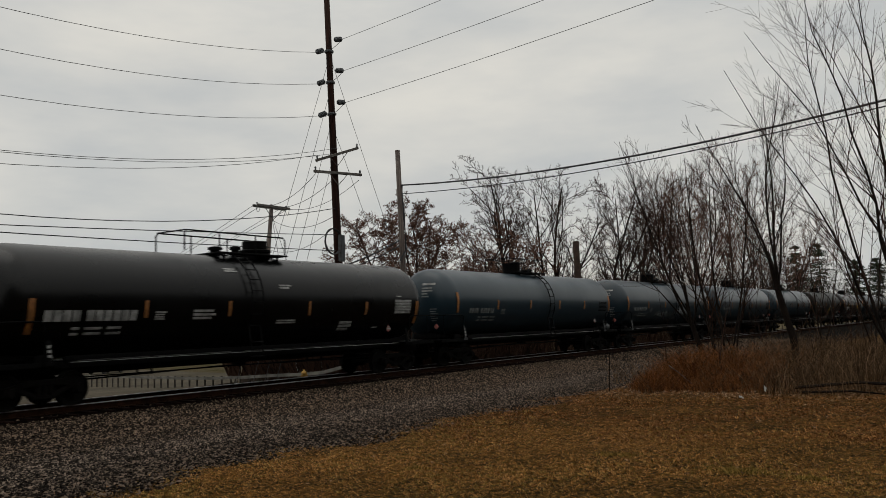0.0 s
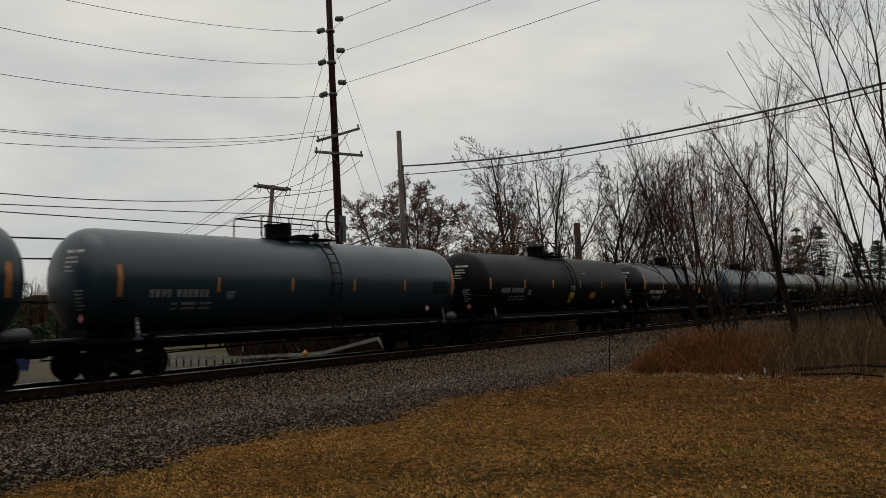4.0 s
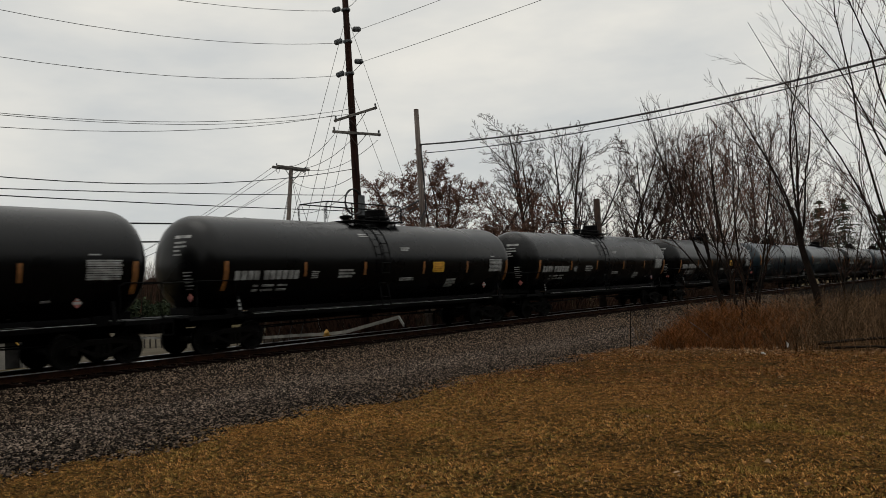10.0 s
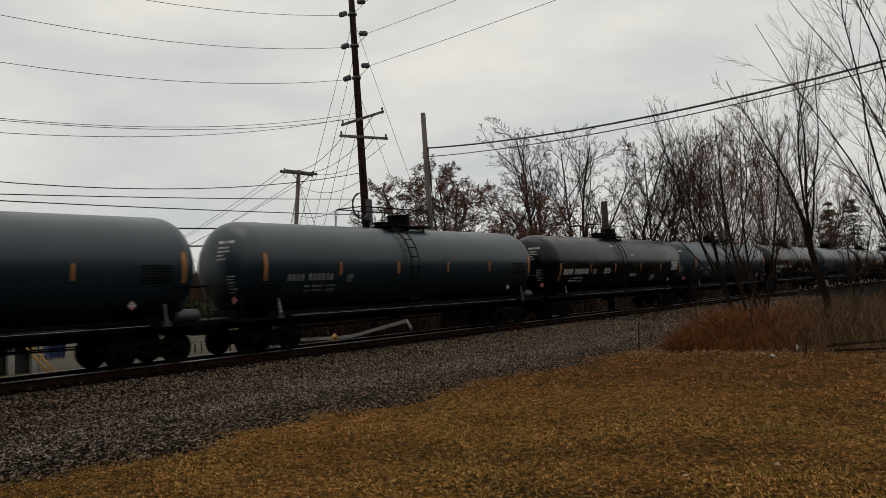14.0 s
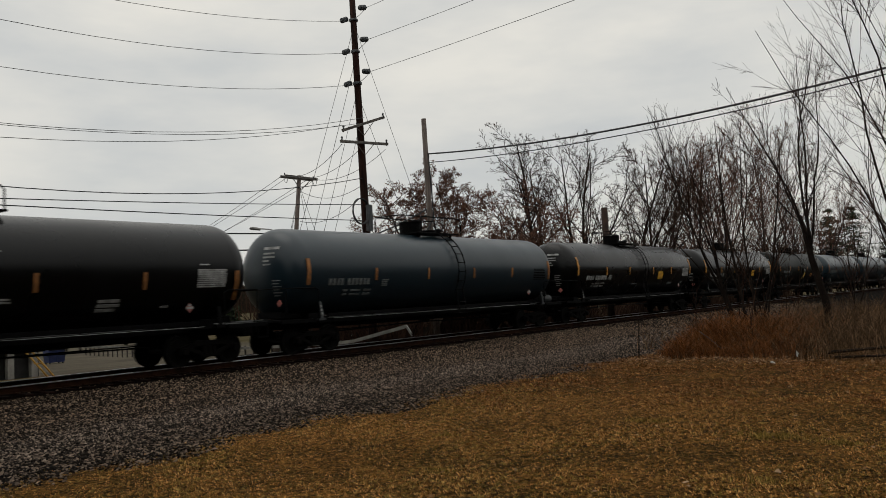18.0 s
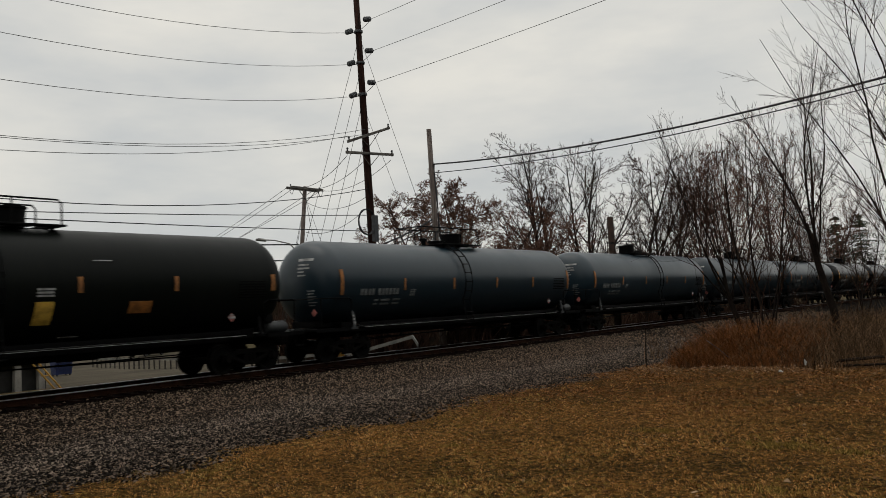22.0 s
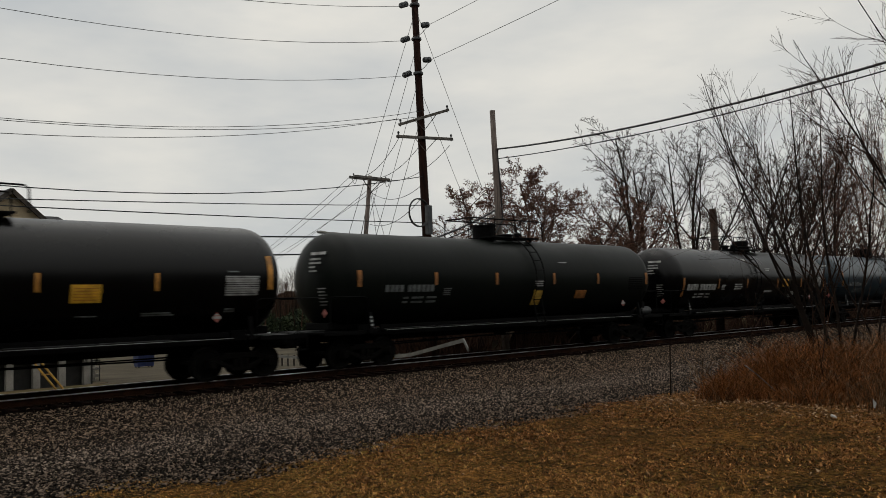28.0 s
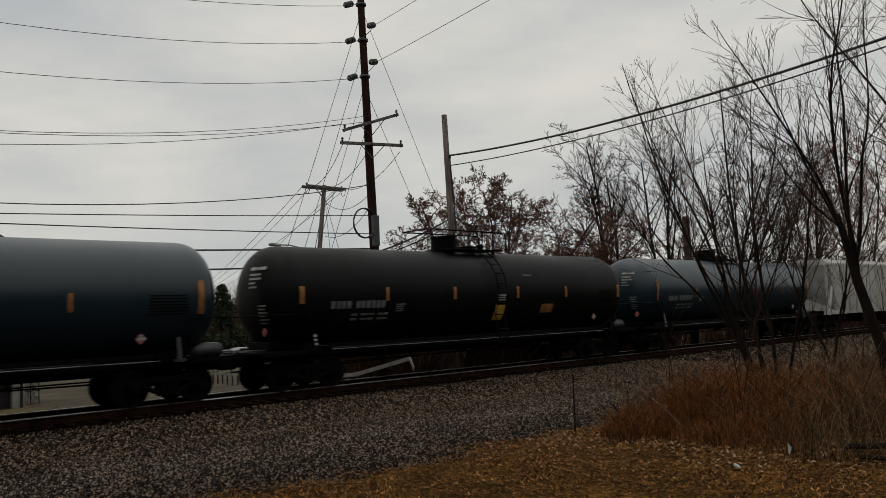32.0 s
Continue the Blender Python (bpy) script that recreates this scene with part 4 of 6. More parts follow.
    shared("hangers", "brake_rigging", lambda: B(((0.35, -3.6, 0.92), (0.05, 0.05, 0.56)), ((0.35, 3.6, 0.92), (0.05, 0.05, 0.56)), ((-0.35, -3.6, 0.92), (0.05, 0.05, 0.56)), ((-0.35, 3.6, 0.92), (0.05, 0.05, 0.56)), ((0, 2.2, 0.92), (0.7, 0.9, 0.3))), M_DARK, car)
    shared("strutmark", "stencil_block", lambda: B(*[((1.462 - 0.025 * k, -7.36, 1.33 + 0.12 * k), (0.012, 0.10, 0.07)) for k in range(3)]), M_MARK, car)
    if kind in "BGD":
        shared("reservoir", "air_reservoir", lambda: lathe([(0.02, -0.46), (0.16, -0.42), (0.20, -0.34), (0.20, 0.34), (0.16, 0.42), (0.02, 0.46)], "y", 16, (1.0, 8.3, 1.34)), M_TANKGREY, car, smooth=True)
        shared("brakecyl", "brake_cylinder", lambda: lathe([(0.02, -0.10), (0.15, -0.09), (0.15, 0.09), (0.02, 0.10)], "x", 14, (1.2, 7.85, 1.62)), M_DARK, car)
    # top fittings
    if kind == "K":
        add_platform(car, "K", 0.62, 2.9, 0.1)
        shared("railK", "platform_rail", lambda: rail_mesh(0.70, 4.2, 0.62), M_DARK, car, pose(0, -0.6, 0))
        shared("bonnetK", "valve_housing", lambda: lathe([(0.50, 4.2), (0.50, 4.44), (0.56, 4.46), (0.56, 4.52), (0.42, 4.56), (0.42, 4.78), (0.44, 4.80), (0.40, 4.84)], "z", 24), M_DARK, car, pose(0, 0.75, 0))
        shared("valveK", "relief_valve", lambda: lathe([(0.16, 4.25), (0.16, 4.45), (0.24, 4.47), (0.24, 4.54), (0.1, 4.58)], "z", 14), M_DARK, car, pose(0, -0.95, 0))
        shared("ventK", "vacuum_vent", lambda: lathe([(0.12, 4.25), (0.12, 4.48), (0.19, 4.5), (0.19, 4.58), (0.08, 4.62)], "z", 12), M_DARK, car, pose(0.1, -0.2, 0))
        add_ladder(car, -0.62)
    else:
        bon, man, lad, rail_y, vent = (-0.70, 0.48, 0.55, -0.1, 1.2) if facing > 0 else (0.40, -0.66, -0.66, -0.5, -1.5)
        add_platform(car, "B", 0.60, 2.7, 0.25)
        shared("railB", "platform_rail", lambda: rail_mesh(0.68, 4.0, 0.66), M_DARK, car, pose(0, rail_y, 0))
        shared("bonnetB", "valve_housing", lambda: lathe([(0.40, 4.2), (0.40, 4.30), (0.44, 4.34), (0.46, 4.82), (0.49, 4.84), (0.49, 4.89), (0.1, 4.93)], "z", 24), M_DARK, car, pose(0, bon, -0.08))
        shared("manway", "manway", lambda: lathe([(0.30, 4.2), (0.30, 4.42), (0.36, 4.44), (0.36, 4.49), (0.12, 4.53)], "z", 20), M_DARK, car, pose(0, man, 0))
        shared("ventB", "relief_valve", lambda: lathe([(0.10, 4.25), (0.10, 4.46), (0.16, 4.48), (0.16, 4.56), (0.06, 4.62)], "z", 12), M_DARK, car, pose(0, vent, 0))
        add_ladder(car, lad)
    # reflectors on the near side
    stripe = M_STRIPE if kind == "C" else M_STRIPE_DULL
    if kind in "BG":
        stripe = M_STRIPE_DULL
    sk = "C" if kind == "C" else "K"
    ends, offs, z_end, z_small, sign = {
        "C": ((-7.88, 7.92), (-4.56, -1.58, 1.82, 4.65), (2.45, 3.38), (2.44, 2.88), (2.56, 3.27)),
        "K": ((-7.87, 7.96), (-4.59, -1.62, 1.85, 4.84), (1.90, 2.78), (2.27, 2.74), (2.44, 3.16)),
        "D": ((-7.85, 7.85), (-4.66, -1.70, 1.52, 4.34), (2.50, 3.00), (2.54, 2.95), (2.93, 3.60)),
    }.get(kind, ((-7.96, 7.93), (-4.6, -1.5, 1.62, 4.63), (2.30, 3.18), (2.42, 2.86), None))
    for off in ends:
        shared("endstripe" + kind, "end_reflector", lambda: patch(-0.08, 0.08, *z_end, 0.013, 8), stripe, car, pose(0, off, 0))
    for off in offs:
        shared("stripe" + kind, "reflector", lambda: patch(-0.06, 0.06, *z_small, 0.013, 4), stripe, car, pose(0, off, 0))
    # stencilled marks, as plain blocks
    white = M_MARK if kind in "KC" else M_MARK_DULL
    wk = "W" if kind in "KC" else "F"
    y0, z0, big = {"K": (-7.53, 2.20, 0.28), "C": (-6.93, 2.20, 0.22), "D": (-6.82, 2.33, 0.22)}.get(kind, (-7.03, 2.27, 0.22))
    wide = {"K": 0.21, "C": 0.18}.get(kind, 0.152)
    shared("number" + kind, "reporting_mark", lambda: glyphs(y0, z0, big, [wide, wide, wide, wide, -0.10, wide, wide, wide, wide, wide, wide], 0.045), white, car, label="stencilled marks")
    shared("capacity" + kind, "capacity_stencil", lambda: join(glyphs(y0 + 0.8, z0 - 0.22, 0.06, [0.22, -0.05, 0.5, -0.05, 0.42], 0.05), glyphs(y0 + 0.8, z0 - 0.36, 0.06, [0.22, -0.05, 0.5, -0.05, 0.42], 0.05)), white, car)
    shared("cube" + wk, "class_box", lambda: text_block(-4.28, -3.92, 2.20, 2.46, 4), white, car)
    shared("testblock" + wk, "test_panel", lambda: text_block(6.55, 7.62, 2.30, 2.84, 7 if kind in "BG" else 9, 0.012, 0.45 if kind in "BG" else 0.72, 0.10), M_DARK if kind in "BG" else white, car, label="block of test stencils")
    if kind == "K":
        shared("smallmarks", "stencil_block", lambda: join(text_block(3.55, 4.25, 1.72, 2.08, 3), text_block(5.5, 5.8, 1.76, 1.84, 1)), white, car)
        shared("highmarks", "stencil_block", lambda: join(text_block(0.50, 1.05, 3.16, 3.32, 2), text_block(-1.62, -1.1, 3.66, 3.80, 2), text_block(-2.98, -2.1, 2.20, 2.52, 3), text_block(0.42, 1.4, 2.02, 2.16, 2), text_block(6.62, 7.05, 2.94, 3.00, 1)), white, car)
    elif kind == "C":
        shared("lowlines", "stencil_block", lambda: join(text_block(-1.35, -0.05, 1.90, 1.95, 1), text_block(2.75, 3.3, 1.84, 1.88, 1), text_block(4.35, 5.3, 1.82, 1.92, 2), text_block(6.62, 7.0, 1.86, 1.98, 2), text_block(6.62, 7.05, 2.92, 2.98, 1)), M_MARK_DULL, car)
    elif kind == "D":
        shared("topline", "stencil_block", lambda: join(text_block(1.95, 2.55, 3.36, 3.40, 1), text_block(1.3, 1.9, 1.42, 1.46, 1)), M_MARK, car)
    sign_z = (2.18, 2.61) if kind == "C" else (2.32, 2.73)
    if kind in "KC" and signed:
        shared("sign" + kind, "yellow_sign", lambda: patch(sign[0], sign[1], *sign_z, 0.02, 4), M_SIGN, car, label="yellow warning sign")
        shared("signlines" + kind, "sign_stencil", lambda: join(*[patch(sign[0] + 0.07, sign[1] - 0.08, sign_z[0] + z, sign_z[0] + z + 0.022, 0.024, 1) for z in (0.06, 0.13, 0.20, 0.27, 0.33)]), M_STRIPE, car)
    if kind == "D":
        shared("limeplac", "yellow_placard", lambda: patch(0.40, 0.86, 1.78, 2.34, 0.02, 4), M_LIME, car, label="dull yellow placard")
        shared("limelines", "stencil_block", lambda: text_block(0.42, 0.88, 2.46, 2.70, 3), M_MARK, car)
        shared("signD", "orange_sign", lambda: patch(sign[0], sign[1], 1.98, 2.29, 0.02, 3), M_STRIPE_DULL, car)
    for yy in (6.42, -8.2):
        if yy > 0:
            def diamond():
                bm = bmesh.new()
                for o, s in ((0.0, 0.14),):
                    vs = [bm.verts.new((1.18 + o + a, 0 + b, 1.72 + c)) for a in (0, 0.012) for b, c in ((0, s), (s, 0), (0, -s), (-s, 0))]
                    bm.faces.new(vs[4:])
                    bm.faces.new(vs[3::-1])
                    for k in range(4):
                        bm.faces.new((vs[k], vs[(k + 1) % 4], vs[4 + (k + 1) % 4], vs[4 + k]))
                return bm
            pl = shared("diamond", "hazard_placard", diamond, M_RED, car, pose(0.06, yy, 0), "red and white diamond placard")
            shared("diamondbar", "placard_band", lambda: B(((1.198, 0, 1.72), (0.012, 0.24, 0.07)), ((1.198, 0, 1.80), (0.012, 0.12, 0.04))), M_MARK, pl)
    # stencils on the tank's end
    def on_head(x, z, out=0.012):
        r = math.hypot(x, z - Z_TANK)
        rs, hs = [0.02, 0.45, 0.85, 1.2, 1.40, 1.49, 1.52], [8.76, 8.74, 8.66, 8.48, 8.28, 8.08, 7.89]
        return Vector((x, -(float(np.interp(r, rs, hs)) + out), z))

    def head_lines():
        bm = bmesh.new()
        for z, x0, x1, h in ((3.52, 0.15, 0.75, 0.09), (3.36, 0.15, 0.62, 0.06), (3.24, 0.15, 0.66, 0.06), (3.12, 0.15, 0.42, 0.05), (3.0, 0.15, 0.5, 0.05), (2.46, 0.55, 0.86, 0.035), (2.36, 0.55, 0.80, 0.035), (2.26, 0.55, 0.86, 0.035), (2.16, 0.55, 0.78, 0.035), (2.06, 0.55, 0.84, 0.035), (1.96, 0.55, 0.76, 0.035)):
            n = 5
            top = [bm.verts.new(on_head(x0 + (x1 - x0) * i / n, z + h)) for i in range(n + 1)]
            low = [bm.verts.new(on_head(x0 + (x1 - x0) * i / n, z)) for i in range(n + 1)]
            for i in range(n):
                bm.faces.new((low[i], low[i + 1], top[i + 1], top[i]))
        bmesh.ops.solidify(bm, geom=bm.faces[:], thickness=0.006)
        return bm

    tagged(shared("endmarks" + wk, "end_stencil", head_lines, M_MARK, car), kind="stuff")
    shared("endplacard", "hazard_placard", lambda: B(((0.85, -8.70, 1.72), (0.18, 0.02, 0.18), Matrix.Rotation(radians(45), 4, "Y"))), M_RED, car, label="small diamond placard")
    if kind == "G":
        def spray(first, count, step, z_base, tall):
            """Thick rounded letters, none of them legible."""
            rnd = random.Random(4 + count)
            bms = []
            y0 = first
            for i in range(count):
                hgt = tall * rnd.uniform(0.8, 1.15)
                z0 = z_base + rnd.uniform(-0.06, 0.07)
                wd = step * rnd.uniform(0.62, 0.82)
                bms.append(patch(y0, y0 + 0.08, z0, z0 + hgt, 0.006, 3))
                bms.append(patch(y0 + wd - 0.08, y0 + wd, z0 + hgt * rnd.choice((0, 0.3)), z0 + hgt * 0.92, 0.006, 3))
                for level_at in rnd.sample((0.0, 0.42, 0.84), 2):
                    bms.append(patch(y0 + 0.03, y0 + wd - 0.03, z0 + hgt * level_at, z0 + hgt * (level_at + 0.15), 0.0065, 2))
                y0 += step
            return join(*bms)
        shared("spraydull", "graffiti", lambda: spray(-3.1, 6, 0.44, 1.86, 0.30), M_MARK_DULL, car, label="faint sprayed graffiti")
        shared("spray", "graffiti", lambda: spray(1.0, 6, 0.42, 2.02, 0.44), M_GRAFFITI, car, label="pale sprayed graffiti")
    for o in car.children:
        if o.name.split(".")[0] in ("reporting_mark", "capacity_stencil", "class_box", "test_panel", "stencil_block", "sign_stencil", "graffiti", "brake_rigging"):
            tagged(o, kind="stuff")
    return car


def hopper_body():
    sec = [(-1.5, 4.1), (-1.2, 4.5), (1.2, 4.5), (1.5, 4.1), (1.58, 2.6), (1.5, 1.35), (-1.5, 1.35), (-1.58, 2.6)]
    bm = bmesh.new()
    ra = [bm.verts.new((x, -7.6 + (0 if z > 3 else 1.0), z)) for x, z in sec]
    rb = [bm.verts.new((x, 7.6 - (0 if z > 3 else 1.0), z)) for x, z in sec]
    n = len(sec)
    for k in range(n):
        bm.faces.new((ra[k], ra[(k + 1) % n], rb[(k + 1) % n], rb[k]))
    bm.faces.new(ra)
    bm.faces.new(rb)
    bmesh.ops.recalc_face_normals(bm, faces=bm.faces)
    for s in (-1, 1):
        box(bm, (s * 1.45, 0, 4.2), (0.16, 16.4, 0.14))
        box(bm, (s * 1.45, 0, 1.25), (0.16, 17.0, 0.20))
        for q in (-1, 1):
            box(bm, (s * 1.40, q * 7.9, 2.7), (0.14, 0.10, 3.0))
            box(bm, (s * 1.40, q * 7.2, 2.6), (0.12, 0.10, 3.2), Matrix.Rotation(q * radians(22), 4, "X"))
    return bm


def hopper_car(y):
    car = empty("hopper_car", (0, y, 0), "pale grey covered hopper car with dirty ribbed sides", "hopper car", "hopper cars of the train")
    shared("hopbody", "body", hopper_body, M_HOPPER, car)
    for i in range(11):
        for s in (1,):
            shared("hoprib", "side_rib", lambda: B(((1.56, 0, 2.75), (0.09, 0.10, 2.7)), bevel=0.01), M_HOPPER, car, pose(0, -6 + 1.2 * i, 0))
    shared("hoproof", "roof_walk", lambda: B(((0, 0, 4.62), (0.7, 15.0, 0.05)), *[((0, -6.6 + 2.2 * i, 4.55), (0.6, 0.08, 0.14)) for i in range(7)]), M_TANKGREY, car)
    for i in (-1, 0, 1):
        shared("hopchute", "discharge_chute", lambda: B(((0, 0, 0.95), (1.6, 1.6, 0.7)), ((0, 0, 0.62), (1.2, 0.9, 0.2)), bevel=0.05), M_STEEL, car, pose(0, 3.4 * i, 0))
    for q in (-1, 1):
        add_truck(car, q * 7.1)
        shared("coupler", "coupler", coupler_mesh, M_STEEL, car, pose(0, q * 8.80, 0, 0, 0, 0 if q > 0 else 180))
        shared("hopsill", "draft_sill", lambda: B(((0, 0, 1.0), (0.5, 3.4, 0.34)), ((0, 0.1, 1.15), (2.9, 2.4, 0.06)), bevel=0.02), M_STEEL, car, pose(0, q * 7.3, 0))
    return car


KINDS = "KBGBBDCBKKKKKBBKBKBCCDBBBBCCDKBBDBHHBKBKKBDB"
FACING = {3: 1, 13: -1, 14: -1, 18: 1, 21: -1, 22: -1, 23: 1, 24: 1}
UNSIGNED = (0, 8, 11, 15, 17)  # black cars that carry no yellow sign
START, PITCH = 19.10, 18.9
TRAVEL = [(0.0, 0.0), (1.0, -17.97), (2.0, -36.22), (3.0, -54.55), (6.0, -110.30), (7.0, -128.60), (8.0, -147.02), (9.0, -165.35), (10.0, -183.76), (11.0, -202.12), (12.0, -220.57), (13.0, -239.02), (14.0, -258.05),
          (17.0, -313.45), (18.0, -331.80), (19.0, -350.35), (20.0, -368.95), (21.0, -387.62), (22.0, -406.12), (23.0, -424.70), (24.0, -443.28), (27.0, -500.35), (28.0, -519.40), (29.0, -537.85), (30.0, -556.45), (31.0, -575.35), (32.0, -594.10)]
TRAIN = []


def build_train():
    for k, kind in enumerate(KINDS):
        y = START + PITCH * k
        car = hopper_car(y) if kind == "H" else tank_car(kind, y, FACING.get(k, 1), k not in UNSIGNED)
        TRAIN.append((car, y))


build_train()


# ---- poles and wires ----
def wire_pts(a, b, sag, n=24):
    a, b = Vector(a), Vector(b)
    return [a.lerp(b, i / n) - Vector((0, 0, 4 * sag * (i / n) * (1 - i / n))) for i in range(n + 1)]


def wire(name, a, b, sag, r, label, group="overhead wires", n=24):
    ob = part(name, T((wire_pts(a, b, sag, n), r), n=5), M_WIRE)
    return tagged(ob, label, "wire", group)


def strain_insulator(pole, a, b):
    """Ribbed insulator string between two points."""
    a, b = Vector(a), Vector(b)
    bm = bmesh.new()
    d = b - a
    prof = [(0.0, 0.03), (0.12, 0.03)]
    for i in range(4):
        h = 0.15 + i * 0.17
        prof += [(h, 0.05), (h + 0.03, 0.135), (h + 0.11, 0.135), (h + 0.15, 0.05)]
    prof += [(0.9, 0.03), (1.0, 0.03)]
    pts = [a + d * t for t, r in prof]
    tube(bm, pts, [r for t, r in prof], 10)
    return part("strain_insulator", bm, M_INSUL, pole)


MAIN = Vector((-5.95, 30.95, -0.85))
MAIN_TOP = Vector((-6.45, 30.75, 18.5))


def on_main(z):
    t = (z - MAIN.z) / (MAIN_TOP.z - MAIN.z)
    return MAIN.lerp(MAIN_TOP, t)


def build_main_pole():
    pole = empty("utility_pole", MAIN, "tall brown creosoted corner pole with crossarms and guy wires", "utility pole", "utility poles")
    loc = lambda v: Vector(v) - MAIN
    part("shaft", T(([loc(on_main(z)) for z in (-0.85, 3, 8, 13, 18.5)], [0.225, 0.21, 0.19, 0.165, 0.145]), n=14), M_POLE, pole, smooth=True)
    ends = {"left": [], "right": []}
    for z in (15.72, 14.11, 12.49):
        c = on_main(z)
        a, b = c + Vector((0, -0.42, -0.02)), c + Vector((0.05, -1.02, -0.30))
        strain_insulator(pole, loc(a), loc(b))
        ends["left"].append(b)
        c2 = on_main(z + 0.55)
        a2, b2 = c2 + Vector((0.4, 0.0, 0)), c2 + Vector((1.02, -0.12, -0.16))
        strain_insulator(pole, loc(a2), loc(b2))
        ends["right"].append(b2)
        part("jumper", T((wire_pts(loc(b), loc(b2), 0.25, 8), 0.014), n=5), M_WIRE, pole)
        part("pole_band", lathe([(0.23, -0.05), (0.24, 0), (0.23, 0.05)], "z", 12, loc(c)), M_INSUL, pole)
    # two crossarms, one turned towards the street
    for z, dx, dy, name in ((10.41, 0.0, 1.46, "a"), (9.44, 0.0, 1.64, "b")):
        c = on_main(z) + Vector((0.26, 0, 0))
        tilt = 0.125 if name == "a" else 0.04
        a, b = c + Vector((-0.1, -dy, -tilt * 4.2 if name == "a" else -0.1)), c + Vector((0.1, dy, tilt * 4.2 if name == "a" else 0.12))
        d = (b - a)
        rot = d.to_track_quat("Y", "Z").to_matrix().to_4x4()
        part("crossarm", B((loc((a + b) / 2), (0.10, d.length, 0.13), rot), bevel=0.012), M_ARM, pole)
        for t in (0.03, 0.97):
            p = loc(a.lerp(b, t))
            part("pin_insulator", lathe([(0.02, -0.1), (0.02, 0.08), (0.06, 0.10), (0.035, 0.14), (0.06, 0.18), (0.03, 0.24)], "z", 10, p), M_INSUL, pole)
        for s in (-0.7, 0.7):
            part("arm_brace", T(([loc(c + Vector((0.02, s, tilt * s * 2))), loc(on_main(z - 0.6) + Vector((0.22, 0, 0)))], 0.018), n=5), M_ARM, pole)
    # low fittings: a cable coil and a grey riser pole stub
    coil = bmesh.new()
    for k in range(3):
        ring = [(0.05 * k, -0.95 + 0.55 * math.cos(a) * (1 + 0.05 * k), 6.75 + 0.62 * math.sin(a)) for a in np.linspace(0, 6.283, 25)]
        tube(coil, [loc(MAIN) + Vector((p[0] + 0.3, p[1], p[2] + 0.05)) for p in ring], 0.028, 5, caps=False)
    part("cable_coil", coil, M_WIRE, pole, "coiled slack cable")
    part("terminal_box", B(((0.36, -0.38, 6.5), (0.22, 0.28, 1.3)), bevel=0.02), M_INSUL, pole)
    # guys to the ground, with pale guards at the feet
    for za, ground in ((15.4, (-6.6, 24.6)), (13.8, (-6.4, 25.4)), (12.2, (-6.2, 25.9)), (10.4, (-6.0, 26.4)), (15.6, (-6.2, 39.0)), (11.9, (-6.0, 37.4))):
        a = on_main(za)
        b = Vector((ground[0], ground[1], -0.82))
        part("guy_wire", T(([loc(a), loc(b)], 0.011), n=5), M_WIRE, pole)
    return ends


ENDS = build_main_pole()
for p, z, sag in zip(ENDS["left"], (14.98, 13.95, 11.93), (2.45, 2.53, 2.32)):
    wire("power_wire", p, (-5.5, -10.2, z), sag, 0.011, "thin dark line wire strung along the street")
for p, z in zip(ENDS["right"], (15.9, 14.15, 13.0)):
    wire("power_wire", p, (34.0, 22.2, z), 0.35, 0.011, "thin dark line wire crossing over the track")
for z0, z1, sag, y0 in ((10.7, 10.24, 2.63, 30.8), (10.35, 9.93, 2.36, 30.4), (10.1, 9.38, 2.43, 29.2)):
    wire("service_wire", (-5.9, y0, z0), (-5.5, -10.2, z1), sag, 0.011, "thin dark service wire strung along the street")
for z0, z1, sag, r in ((7.72, 9.38, 2.6, 0.018), (6.38, 5.0, 0.3, 0.018), (5.58, 5.44, 0.25, 0.020), (4.95, 4.3, 0.25, 0.032), (4.25, 3.6, 0.25, 0.032)):
    wire("phone_cable", (-6.1, 30.9, z0), (-5.7, -10.2, z1), sag, r, "black telephone cable strung along the street")


def plain_pole(name, base, top, r0, r1, material, label):
    base, top = Vector(base), Vector(top)
    pole = empty(name, base, label, "utility pole", "utility poles")
    part("shaft", T(([Vector((0, 0, 0)), (top - base) * 0.5, top - base], [r0, (r0 + r1) / 2, r1]), n=12), material, pole, smooth=True)
    return pole


p2 = plain_pole("utility_pole", (-4.5, 34.25, -0.8), (-4.5, 33.8, 10.85), 0.17, 0.125, M_POLE_GREY, "weathered grey pole carrying a thick crossing cable")
part("riser_cable", T(([(0.14, -0.32, 9.85), (0.10, -0.30, 9.4), (0.16, -0.22, 8.0), (0.17, -0.15, 6.5), (0.10, -0.6, 5.9)], 0.045), n=6), M_WIRE, p2)
for dz, dz_end, r, sag in ((0, 0, 0.040, 1.03), (-0.45, -0.16, 0.022, 0.95)):
    wire("crossing_cable", (-4.4, 33.9, 9.02 + dz), (29.4, 25.2, 9.05 + dz_end), sag, r, "thick black cable crossing over the track", n=40)
wire("drop_cable", (-5.8, 30.9, 4.8), (-4.5, 34.1, 6.3), 0.1, 0.04, "thick black cable between two poles")
wire("drop_cable", (-5.8, 30.9, 4.6), (-4.5, 34.1, 6.0), 0.1, 0.028, "thick black cable between two poles")
p4 = plain_pole("broken_pole", (-3.4, 52.4, -0.6), (-3.5, 52.3, 7.2), 0.25, 0.22, M_BARK_RED, "short brown pole stump among the trees")


